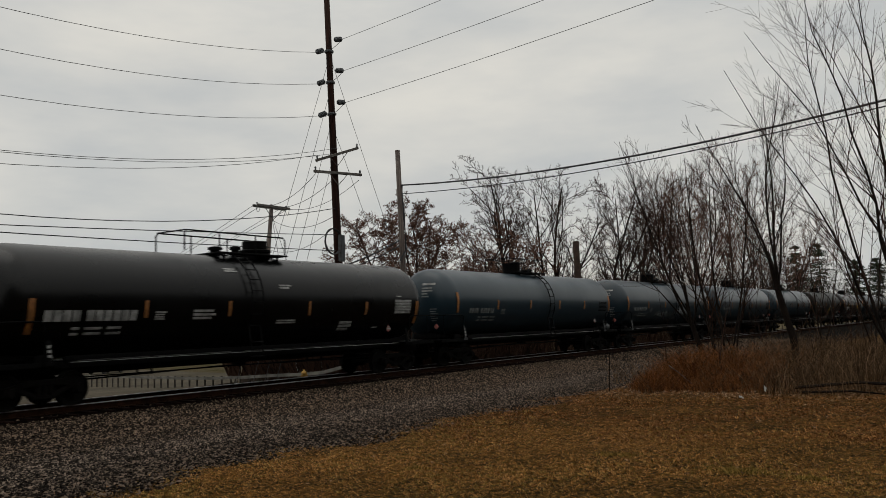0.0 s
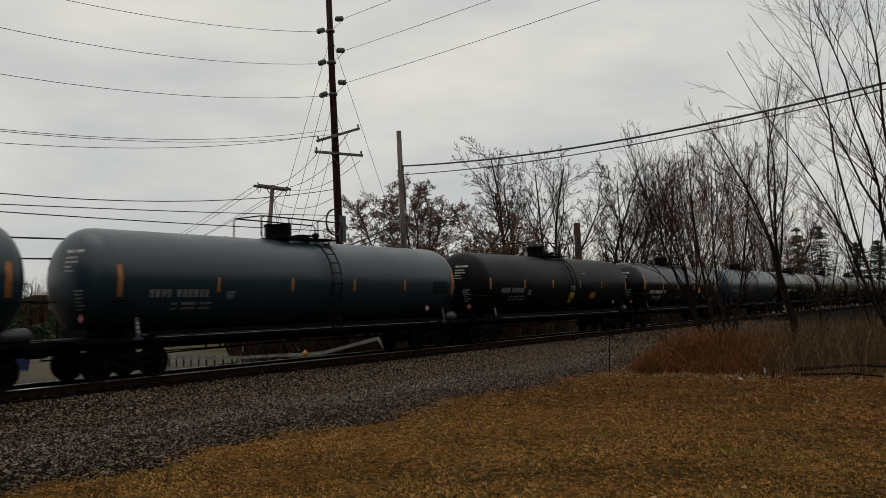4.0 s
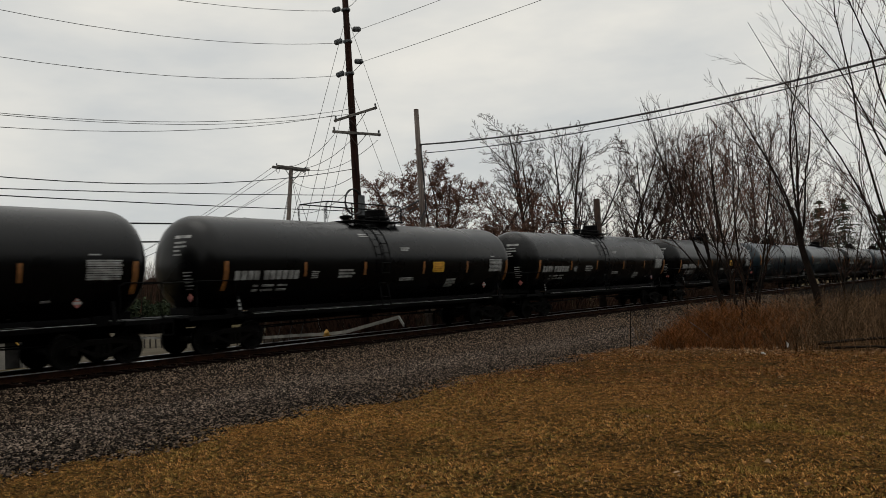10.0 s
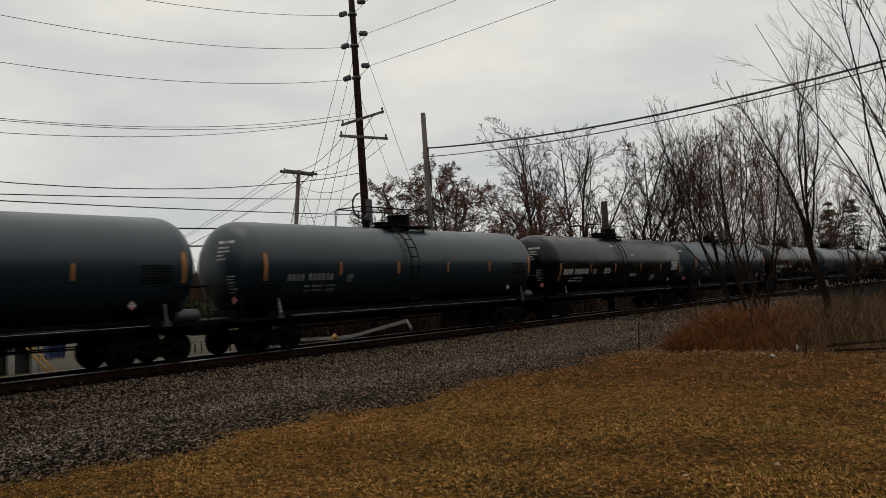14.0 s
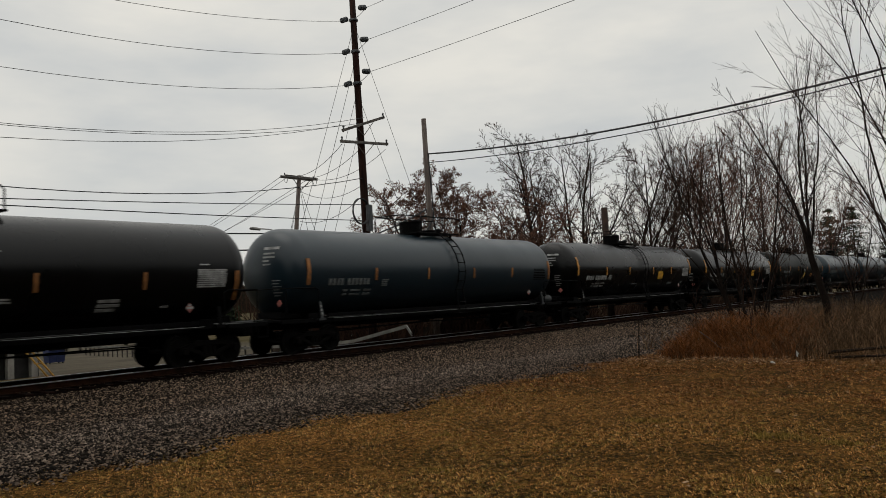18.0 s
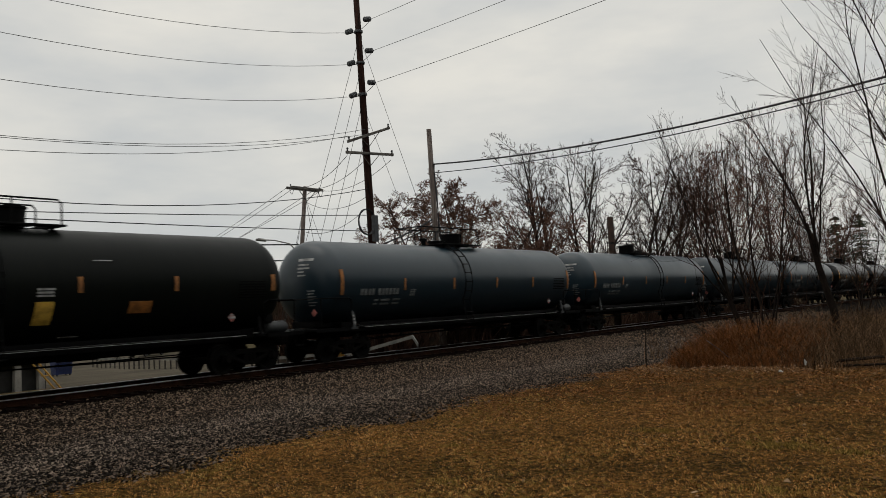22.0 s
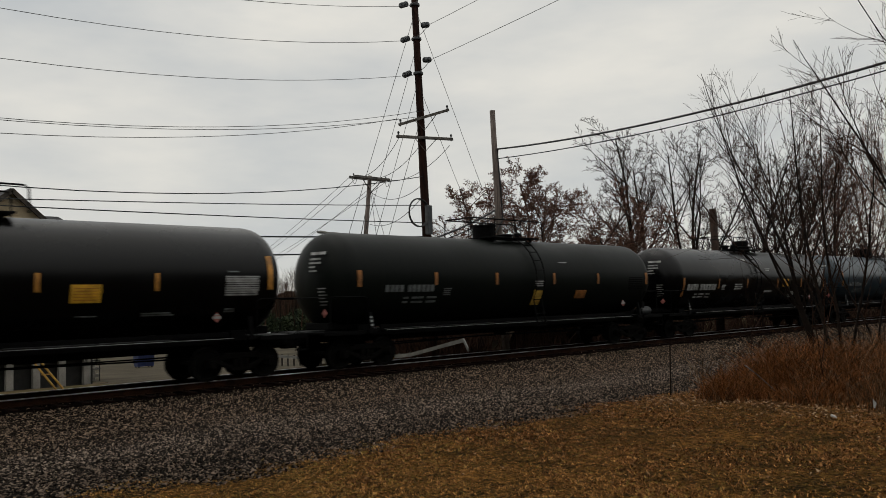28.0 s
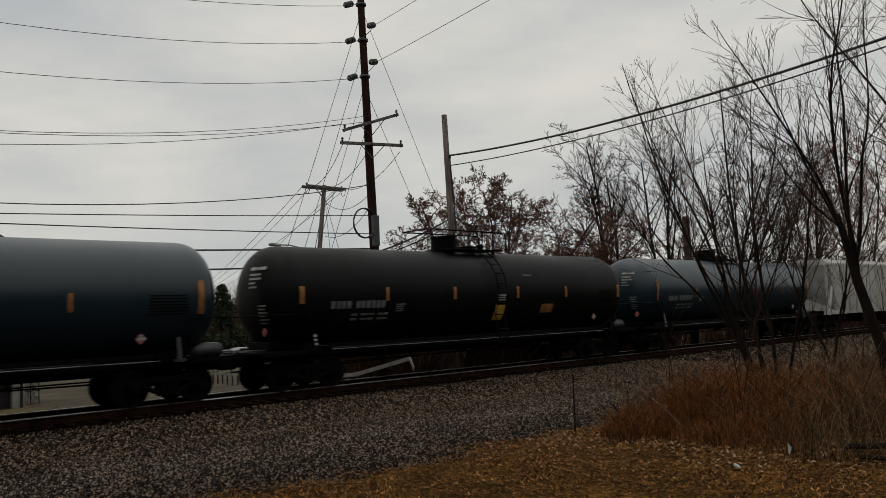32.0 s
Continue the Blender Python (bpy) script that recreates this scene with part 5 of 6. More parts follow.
def tee_pole():
    base = Vector((-14.2, 33.0, -1.25))
    pole = plain_pole("utility_pole", base, (-14.5, 34.45, 9.12), 0.15, 0.115, M_POLE_GREY, "grey street pole with a double wooden crossarm")
    top = Vector((-14.5, 34.45, 8.98)) - base
    for dx in (-0.2, 0.2):
        part("crossarm", B((top + Vector((dx, 0, 0)), (0.11, 2.55, 0.15)), bevel=0.012), M_ARM, pole)
    for y in (-1.15, 1.15):
        part("pin_insulator", lathe([(0.02, 0.05), (0.02, 0.10), (0.05, 0.12), (0.03, 0.14), (0.045, 0.17), (0.02, 0.20)], "z", 10, top + Vector((0, y, 0))), M_INSUL, pole)
    for s in (-1, 1):
        part("arm_brace", T(([top + Vector((0.2, s * 0.75, -0.05)), top + Vector((0.12, 0, -0.75))], 0.025), n=5), M_ARM, pole)
        part("jumper", T((wire_pts(top + Vector((0.1, s * 1.35, 0)), top + Vector((0.1, s * 1.0, -0.1)), 0.35, 8), 0.014), n=5), M_WIRE, pole)


    for (x, y), material, label in (((-17.1, 33.75), M_ARM, "brown guy guard"), ((-15.3, 32.5), M_GUARD, "pale guy guard"), ((-10.1, 32.1), M_LITTER, "white guy guard"), ((-9.2, 33.2), M_LITTER, "white guy guard")):
        foot = Vector((x, y, level(x, y) - 0.05)) - base
        part("guy_wire", T(([top + Vector((0, 0, -0.5)), foot], 0.013), n=5), M_WIRE, pole)
        part("guy_guard", T(([foot.lerp(top, 0.24), foot], 0.035), n=6), material, pole, label)
    # a street lamp on a long bent arm
    at = Vector((-14.35, 33.85, 5.0)) - base
    head = Vector((-16.0, 32.25, 5.98)) - base
    arm = part("lamp_arm", T(([at, at.lerp(head, 0.3) + Vector((0, 0, 0.42)), at.lerp(head, 0.65) + Vector((0, 0, 0.30)), head + Vector((0.1, 0.1, 0.02))], 0.035), n=8), M_GALV, pole, "grey steel lamp arm")
    way = (head - at).normalized()
    rot = Vector((way.x, way.y, 0.12)).to_track_quat("Y", "Z").to_matrix().to_4x4()
    part("lamp_head", B((head, (0.26, 0.62, 0.13), rot), (head + Vector((0, 0, 0.07)), (0.18, 0.40, 0.06), rot), bevel=0.04), M_GALV, arm, "grey cobra lamp head")


tee_pole()
for y0, end in ((33.1, (-70, 52, 3.5)), (33.6, (-70, 54, 4.6)), (35.2, (-70, 57, 5.2)), (35.8, (-70, 50, 2.6))):
    wire("street_wire", (-14.5, y0, 9.0), end, 0.8, 0.014, "thin wire running off down the street")
for y0, z0, a in ((33.3, 9.0, on_main(9.2) + Vector((0.2, -1.6, 0))), (34.2, 9.0, on_main(9.25)), (35.6, 9.0, on_main(9.3) + Vector((0.2, 1.6, 0))), (34.5, 8.2, on_main(7.4)), (34.4, 6.4, on_main(6.9))):
    wire("street_wire", a, (-14.5, y0, z0), 0.55, 0.014, "thin slack wire between two poles")


# ---- trees ----
def prisms(p0, p1, r0, r1, n):
    """Tapered straight pieces between pairs of points, as vertex and face arrays."""
    d = p1 - p0
    d = d / np.maximum(np.linalg.norm(d, axis=1, keepdims=True), 1e-6)
    ref = np.where(np.abs(d[:, 2:3]) > 0.9, np.array([[1.0, 0, 0]]), np.array([[0, 0, 1.0]]))
    u = np.cross(d, ref)
    u /= np.linalg.norm(u, axis=1, keepdims=True)
    w = np.cross(d, u)
    v = np.zeros((len(p0), 2 * n, 3))
    for k in range(n):
        a = 2 * math.pi * k / n
        o = u * math.cos(a) + w * math.sin(a)
        v[:, k], v[:, n + k] = p0 + o * r0[:, None], p1 + o * r1[:, None]
    quad = np.array([(k, (k + 1) % n, n + (k + 1) % n, n + k) for k in range(n)])
    f = (np.arange(len(p0))[:, None, None] * 2 * n + quad[None]).reshape(-1, 4)
    return v.reshape(-1, 3), f


def branch_tree(base, height, stems, seed, bark, twig, label, kids, angle=(30, 52), wobble=0.055, rise=0.05, ratio=0.52, trunk=0.15, first=0.30, thin=0.011, buds=0.0):
    """A bare tree: each stem (dx, dy, share of the height) carries limbs, the limbs carry branches, and these carry twigs, each order shorter and finer."""
    rnd = random.Random(seed)
    rng = np.random.default_rng(seed)
    wood, fine, ends = [], [], []

    def grow(p, d, length, r, lvl):
        n = max(2, min(9, int(length / 0.5))) if lvl < 3 else (2 if lvl == 3 else 1)
        pts, rad = [p], [r]
        d = d.normalized()
        w = wobble * (1 + 0.5 * lvl)
        for i in range(n):
            d = (d + Vector((rnd.gauss(0, w), rnd.gauss(0, w), rnd.gauss(0, w) + rise * (lvl > 0)))).normalized()
            pts.append(pts[-1] + d * (length / n))
            rad.append(max(thin * 0.6, r * (1 - 0.72 * (i + 1) / n)))
        for k in range(n):
            (wood if lvl < 2 else fine).append((pts[k], pts[k + 1], rad[k], rad[k + 1]))
        if lvl >= len(kids):
            ends.append(pts[-1])
            ends.append(pts[n // 2])
            return
        turn = rnd.uniform(0, 6.283)
        m = kids[lvl]
        for k in range(m):
            t = (first if lvl == 0 else 0.16) + (0.98 - (first if lvl == 0 else 0.16)) * (k + rnd.uniform(0.1, 0.9)) / m
            i = min(n - 1, int(t * n))
            q = pts[i].lerp(pts[i + 1], t * n - i)
            a = (pts[i + 1] - pts[i]).normalized()
            u, v = frame_of(a)
            turn += 2.4 + rnd.uniform(-0.5, 0.5)
            op = radians(rnd.uniform(*angle))
            nd = a * math.cos(op) + (u * math.cos(turn) + v * math.sin(turn)) * math.sin(op)
            if nd.z < -0.1:
                nd.z *= 0.3
            grow(q, nd, length * ratio * rnd.uniform(0.7, 1.15) * (1.12 - 0.62 * t), max(thin, rad[i] * rnd.uniform(0.45, 0.62)), lvl + 1)

    for dx, dy, share in stems:
        grow(Vector((dx * 0.4, dy * 0.4, -0.2)), Vector((dx, dy, 1)), height * share, trunk * rnd.uniform(0.8, 1.05), 0)
    tree = empty("bare_tree", base, label, "tree", "bare trees")
    for name, rows, material, n in (("trunk", wood, bark, 5), ("twig_crown", fine, twig, 3)):
        p0, p1 = np.array([tuple(r[0]) for r in rows]), np.array([tuple(r[1]) for r in rows])
        v, f = prisms(p0, p1, np.array([r[2] for r in rows]), np.array([r[3] for r in rows]), n)
        if buds and name == "twig_crown":
            c = np.array([tuple(e) for e in ends])
            c = np.repeat(c, 2, 0) + rng.normal(0, 0.05, (2 * len(c), 3))
            m = len(c)
            q = np.zeros((m, 4, 3))
            size = rng.uniform(0.5, 1.2, (m, 1)) * buds
            e1, e2 = rng.normal(0, 1, (m, 3)), rng.normal(0, 1, (m, 3))
            e1 /= np.linalg.norm(e1, axis=1, keepdims=True)
            e2 /= np.linalg.norm(e2, axis=1, keepdims=True)
            for k, (sa, sb) in enumerate(((1, 0), (0, 0.5), (-1, 0), (0, -0.5))):
                q[:, k] = c + e1 * size * sa + e2 * size * sb
            f = np.concatenate([f, np.arange(m * 4).reshape(-1, 4) + len(v)])
            v = np.concatenate([v, q.reshape(-1, 3)])
        ob = array_mesh(name, v, f, material)
        ob.parent = tree
    tagged(ob, "mass of fine bare twigs and buds", kind="stuff")
    return tree


DULL = "leafless tree with dark forked limbs and fine twigs beyond the track"
RED = "leafless tree with spreading crooked limbs and reddish buds beyond the track"
# the broad crooked tree behind the cable pole, and a lower one beside it
branch_tree((-9.0, 42.4, -0.9), 11.8, [(-0.10, -0.20, 0.86), (0.05, 0.30, 0.86), (0.10, 0.66, 0.84), (0.0, -0.46, 0.70), (-0.2, 0.10, 0.86), (0.2, 0.95, 0.78)], 11, M_BARK_RED, M_TWIG_RED, RED, (11, 8, 6, 3), angle=(35, 68), wobble=0.10, rise=0.035, ratio=0.50, first=0.36, thin=0.017, buds=0.06)
branch_tree((-9.5, 47.6, -0.9), 9.0, [(0, -0.3, 0.75), (0.1, 0.5, 0.75), (0.1, 1.1, 0.66)], 12, M_BARK_RED, M_TWIG_RED, RED, (10, 8, 5, 2), angle=(35, 65), wobble=0.10, rise=0.03, ratio=0.52, first=0.25, thin=0.017, buds=0.06)
for x, y, h, stems, seed, red in (
    (-9.3, 53.5, 15.0, [(0, -0.10, 0.92), (0.05, 0.16, 0.86), (0, -0.30, 0.74)], 13, False),
    (-8.0, 58.0, 14.4, [(0, -0.12, 0.90), (0, 0.12, 0.92), (0, 0.32, 0.78)], 14, False),
    (-6.0, 62.5, 14.2, [(0, -0.05, 0.88), (0.1, 0.24, 0.84)], 15, False),
    (-6.5, 69.0, 15.2, [(0, -0.16, 0.88), (0.1, 0.10, 0.90), (-0.1, 0.30, 0.80)], 16, False),
    (-5.5, 76.0, 16.4, [(0, -0.22, 0.86), (0.1, 0.04, 0.92), (-0.1, 0.28, 0.84)], 17, True),
    (-5.5, 86.0, 18.6, [(0, -0.24, 0.86), (0.1, 0.04, 0.92), (-0.1, 0.28, 0.84)], 18, True),
    (-5.5, 98.0, 19.4, [(0, -0.24, 0.86), (0.1, 0.04, 0.92), (-0.1, 0.28, 0.84)], 19, True),
    (-7.0, 116.0, 19.0, [(0, -0.30, 0.84), (0.1, 0.0, 0.92), (-0.1, 0.34, 0.84)], 20, False),
    (-8.0, 140.0, 18.0, [(0, -0.34, 0.84), (0.1, 0.0, 0.92), (-0.1, 0.38, 0.84)], 21, True),
):
    branch_tree((x, y, -0.9), h, stems, seed, M_BARK_RED if red else M_BARK, M_TWIG_RED if red else M_TWIG, RED if red else DULL, (12, 8, 5, 2) if y < 64 else (11, 9, 6), angle=(26, 52), wobble=0.055, rise=0.06, ratio=0.47, trunk=0.17, first=0.24, thin=0.016 if y < 64 else 0.026, buds=0.055 if red else 0.03)


# thicket on the near side
def young_tree(base, stems, seed, label, side=9, fine=5, bark=None, bend=0.09, fork=None):
    """Long straight shoots from one foot, or fanning out of a leaning trunk, with slim side branches that turn upwards."""
    rnd = random.Random(seed)
    tree = empty("young_tree", base, label, "tree", "bare trees")
    fine_wood = Soup()

    def shoot(p, d, length, r, n, wobble, soup):
        pts, rad = [tuple(p)], [r]
        q, dd = Vector(p), Vector(d).normalized()
        for i in range(n):
            dd = (dd + Vector((rnd.gauss(0, wobble), rnd.gauss(0, wobble), rnd.gauss(0, wobble * 0.5) + 0.04))).normalized()
            q = q + dd * (length / n)
            pts.append(tuple(q))
            rad.append(max(0.0028, r * (1 - 0.86 * (i + 1) / n)))
        soup.tube(pts, rad, 6 if r > 0.03 else 3)
        return pts, rad

    def branch_from(pts, rad, t, lo, hi):
        n = len(pts) - 1
        i = min(n - 1, int(t * n))
        s = Vector(pts[i]).lerp(Vector(pts[i + 1]), t * n - i)
        a = (Vector(pts[i + 1]) - Vector(pts[i])).normalized()
        u, w = frame_of(a)
        g, op = rnd.uniform(0, 6.283), radians(rnd.uniform(lo, hi))
        return s, a * math.cos(op) + (u * math.cos(g) + w * math.sin(g)) * math.sin(op), rad[i]

    if fork:
        wood = Soup()
        top, girth = Vector(fork[:3]), fork[3]
        wood.tube([(0, 0, -0.2), tuple(top * 0.35 + Vector((0.04, 0.06, 0))), tuple(top * 0.7), tuple(top * 1.06)], [girth * 1.25, girth, girth * 0.82, girth * 0.45], 8)
        wood.ob("trunk", bark or M_BARK, tree)
    for k, (dx, dy, length, r) in enumerate(stems):
        wood = Soup()
        foot = Vector(fork[:3]) * rnd.uniform(0.62, 1.0) if fork else Vector((rnd.uniform(-0.15, 0.15), rnd.uniform(-0.15, 0.15), -0.15))
        pts, rad = shoot(foot, (dx, dy, 1), length, r * 0.80, 11, bend, wood)
        wood.ob("stem", bark or M_BARK, tree)
        for j in range(side):
            t = rnd.uniform(0.22, 0.86)
            s, d, rr = branch_from(pts, rad, t, 16, 38)
            l1 = length * rnd.uniform(0.22, 0.46) * (1.15 - 0.75 * t)
            p1, r1 = shoot(s, d, l1, max(0.007, rr * rnd.uniform(0.40, 0.62)), 6, 0.06, fine_wood)
            for _ in range(fine):
                s, d, r2 = branch_from(p1, r1, rnd.uniform(0.12, 0.85), 16, 42)
                l2 = l1 * rnd.uniform(0.25, 0.6)
                p2, q2 = shoot(s, d, l2, max(0.0045, r2 * 0.6), 4, 0.07, fine_wood)
                for _ in range(2):
                    s, d, r3 = branch_from(p2, q2, rnd.uniform(0.2, 0.8), 18, 46)
                    shoot(s, d, l2 * rnd.uniform(0.25, 0.5), 0.0036, 2, 0.07, fine_wood)
    tagged(fine_wood.ob("twig_crown", M_TWIG, tree, smooth=False), "slim bare side branches", kind="stuff")
    return tree


YOUNG = "leafless many-stemmed young tree rising from the brush"
young_tree((14.2, 23.4, 0.1), [(0.03, 0.0, 5.0, 0.036), (-0.08, -0.12, 5.4, 0.042), (-0.20, -0.12, 5.4, 0.036), (-0.30, -0.28, 5.7, 0.042), (-0.10, 0.12, 4.7, 0.032), (-0.78, -0.80, 4.6, 0.034), (0.14, 0.06, 4.3, 0.032), (-0.42, -0.26, 5.0, 0.032)], 31, YOUNG, 10, 4, None, 0.06, (-0.36, -0.34, 2.0, 0.085))
young_tree((15.0, 22.6, 0.1), [(-0.16, -0.10, 6.4, 0.06), (0.02, 0.06, 6.2, 0.05), (0.16, 0.10, 5.6, 0.045), (-0.30, -0.1, 5.4, 0.045)], 32, YOUNG, 10, 5, None, 0.07)
young_tree((13.4, 29.0, 0.1), [(-0.2, 0.1, 5.6, 0.045), (0.05, 0.0, 6.2, 0.045), (0.2, 0.1, 5.4, 0.04)], 33, YOUNG, 7, 4)
young_tree((16.8, 22.7, 0.15), [(-0.32, -0.30, 4.7, 0.040), (-0.18, -0.20, 5.2, 0.044), (-0.04, 0.0, 5.6, 0.046), (0.12, 0.10, 5.2, 0.038), (-0.44, -0.30, 3.6, 0.030), (-0.95, -0.90, 3.4, 0.026)], 36, YOUNG, 12, 4, None, 0.07, (-0.50, -0.50, 3.1, 0.095))
young_tree((19.3, 22.2, 0.2), [(-0.19, -0.13, 9.6, 0.062), (-0.30, -0.26, 9.8, 0.052), (-0.04, 0.0, 11.2, 0.075), (0.05, 0.1, 10.4, 0.055), (-0.16, 0.10, 10.2, 0.05), (-0.32, -0.30, 8.7, 0.045)], 57, "tall leafless tree with dark limbs leaning over the brush", 13, 5, None, 0.10)
young_tree((17.6, 29.5, 0.1), [(-0.15, 0.0, 6.2, 0.05), (0.02, 0.1, 6.8, 0.05), (0.2, 0.0, 6.0, 0.045)], 38, YOUNG, 7, 4)
young_tree((12.6, 48.0, 0.0), [(-0.2, 0.0, 6.4, 0.06), (0.0, 0.1, 7.0, 0.06), (0.2, 0.0, 6.4, 0.05)], 40, YOUNG, 8, 4)


def pine(x, y, h, seed):
    rnd = random.Random(seed)
    tree = empty("pine_tree", (x, y, 0), "dark green pine standing in the distance", "tree", "distant pines")
    part("trunk", T(([(0, 0, -0.8), (0.1, 0, h * 0.5), (0, 0, h)], [0.25, 0.16, 0.04]), n=8), M_BARK, tree)
    s = Soup()
    for i in range(60):
        z = h * min(1.0, 0.2 + 0.8 * (i + rnd.uniform(-3, 3)) / 60)
        L = h * 0.30 * max(0.0, 1 - ((z / h - 0.42) / 0.62) ** 2) * rnd.uniform(0.45, 1.15) + 0.35
        for k in range(4):
            a = rnd.uniform(0, 6.283)
            l = L * rnd.uniform(0.5, 1.1)
            for j in range(7):
                t = (j + 1) / 7
                c = Vector((math.cos(a) * l * t, math.sin(a) * l * t, z - 0.1 * l * t + rnd.uniform(-0.15, 0.15)))
                for _ in range(3):
                    d = Vector((rnd.gauss(0, 1), rnd.gauss(0, 1), rnd.gauss(0, 0.6))).normalized() * 0.42
                    e = Vector((rnd.gauss(0, 1), rnd.gauss(0, 1), rnd.gauss(0, 1))).normalized() * 0.12
                    b = len(s.v)
                    s.v += [tuple(c - e), tuple(c + e), tuple(c + d)]
                    s.f.append((b, b + 1, b + 2))
    s.ob("needles", M_PINE, tree, smooth=False)


pine(-18.0, 190, 16.0, 51)
pine(-14.5, 196, 17.0, 52)
pine(-8.0, 200, 13.0, 53)
pine(-2.5, 190, 12.5, 54)
pine(4.0, 185, 12.5, 56)
pine(-91.0, 70.8, 7.5, 58)
pine(-97.0, 62.0, 8.5, 59)


def build_brush():
    rng = random.Random(9)

    def mound(x, y):
        """How high the growth stands: low at its ragged rim, higher inside."""
        front = 18.55 - 0.10 * (x - 16) + 0.35 * math.sin(x * 1.7) + 0.2 * math.sin(x * 4.3) + max(0, 14.4 - x) * 1.1 + rng.gauss(0, 0.16)
        rim = min(1.0, max(0.0, (y - front) / 1.5))
        west = min(1.0, max(0.0, (x - 12.9) / 1.0))
        return (0.22 + 0.78 * rim) * west, y > front and x > 12.75

    # rusty fine-stemmed brush in front, darker weeds behind and to the side
    for name, label, material, n, area, hgt in (
        ("rusty_brush", "dense rust-coloured leafless brush at the lawn's edge", M_BRUSH, 7500, (12.8, 16.9, 18.6, 23.0), (0.55, 1.0)),
        ("weed_thicket", "tangled brown weeds and dead stalks at the lawn's edge", M_WEED, 8500, (13.2, 25.5, 18.4, 27.0), (0.45, 1.15)),
        ("trackside_weeds", "sparse dry stalks beside the stony strip", M_WEED, 2400, (11.6, 20.0, 22.0, 45.0), (0.3, 1.0)),
    ):
        s = Soup()
        for i in range(n):
            x = rng.uniform(area[0], area[1])
            y = area[2] + (area[3] - area[2]) * rng.random() ** 1.3
            m, inside = mound(x, y)
            if name == "trackside_weeds":
                m, inside = 1.0, x > 10.8 + 0.6 * math.sin(y)
            if not inside:
                continue
            if name == "rusty_brush" and rng.random() < max(0, (x - 15.0) / 2.2):
                continue
            if name == "weed_thicket" and x < 15.2 and rng.random() < 0.6:
                continue
            h = rng.uniform(*hgt) * m * (0.85 + 0.55 * noise.noise(Vector((x * 0.9, y * 0.9, 3))))
            if h < 0.12:
                continue
            z = level(x, y)
            a = rng.uniform(0, 6.283)
            l = rng.uniform(0.1, 0.95) * h
            c, d = math.cos(a) * l, math.sin(a) * l
            r = rng.uniform(0.0025, 0.006)
            s.tube([(x, y, z - 0.03), (x + c * 0.35, y + d * 0.35, z + h * 0.55), (x + c, y + d, z + h * 0.95)], [r, r * 0.8, r * 0.35], 3)
            for k in range(rng.randint(2, 5)):
                t = rng.uniform(0.25, 0.95)
                a2 = rng.uniform(0, 6.283)
                l2 = h * rng.uniform(0.15, 0.45)
                p = (x + c * t * 0.8, y + d * t * 0.8, z + h * t * 0.95)
                s.tube([p, (p[0] + math.cos(a2) * l2 * 0.7, p[1] + math.sin(a2) * l2 * 0.7, p[2] + l2 * rng.uniform(0.1, 0.8))], [r * 0.6, r * 0.3], 3)
        tagged(s.ob(name, material, smooth=False), label, "brush", kind="stuff")
    # thin saplings among the brush
    s = Soup()
    for i in range(70):
        x, y = rng.uniform(13.6, 22.5), rng.uniform(19.6, 30)
        h = rng.uniform(1.4, 3.8)
        z = level(x, y)
        a, l = rng.uniform(0, 6.283), rng.uniform(0.1, 0.5) * h * 0.6
        c, d = math.cos(a) * l, math.sin(a) * l
        r = rng.uniform(0.005, 0.012)
        s.tube([(x, y, z - 0.05), (x + c * 0.3, y + d * 0.3, z + h * 0.4), (x + c * 0.55, y + d * 0.6, z + h * 0.7), (x + c, y + d, z + h)], [r, r * 0.8, r * 0.55, r * 0.25], 4)
        for k in range(6):
            t = rng.uniform(0.35, 0.95)
            a2, l2 = rng.uniform(0, 6.283), h * rng.uniform(0.1, 0.28)
            p = (x + c * t * 0.85, y + d * t * 0.85, z + h * t)
            s.tube([p, (p[0] + math.cos(a2) * l2 * 0.6, p[1] + math.sin(a2) * l2 * 0.6, p[2] + l2 * 0.8)], [r * 0.5, r * 0.2], 3)
    tagged(s.ob("saplings", M_TWIG, smooth=False), "thin bare saplings standing in the brush", "saplings", kind="stuff")
    # fallen branches and a stake
    for pts, r, lab in (([(14.74, 18.9, 0.75), (14.97, 18.9, 0.58), (15.24, 18.9, 0.35)], 0.009, "pale fallen branch propped in the brush"), ([(13.85, 19.2, 0.59), (14.04, 19.2, 0.35), (14.62, 19.2, 0.25)], 0.014, "dark bent branch at the brush edge"),
                        ([(17.4, 18.9, 0.30), (18.6, 19.0, 0.42), (19.8, 18.8, 0.40), (21.2, 19.0, 0.46), (23, 18.8, 0.40)], 0.038, "grey log lying along the brush"), ([(17.6, 18.75, 0.22), (18.6, 18.4, 0.30), (19.2, 18.5, 0.24)], 0.03, "short grey branch on the ground")):
        tagged(part("fallen_branch", T((pts, [r * (1 - 0.5 * k / (len(pts) - 1)) for k in range(len(pts))]), n=6), M_ARM if "pale" in lab else M_BARK), lab, "branch")
    tagged(part("marker_stake", T(([(13.1, 19.2, -0.1), (13.22, 19.06, 1.05)], [0.014, 0.012]), n=6), M_BARK), "thin dark stake standing beside the stony strip", "stake")
    bm = bmesh.new()
    bmesh.ops.create_icosphere(bm, subdivisions=2, radius=0.035, matrix=Matrix.Translation((16.7, 17.5, 0.22)) @ Matrix.Diagonal((1.3, 0.8, 0.6, 1)))
    for v in bm.verts:
        v.co += Vector((noise.noise(v.co * 9), noise.noise(v.co * 9 + Vector((5, 0, 0))), noise.noise(v.co * 9 + Vector((0, 7, 0))))) * 0.05
    tagged(part("crumpled_litter", bm, M_LITTER), "crumpled pale litter at the foot of the brush", "litter")
    bm = bmesh.new()
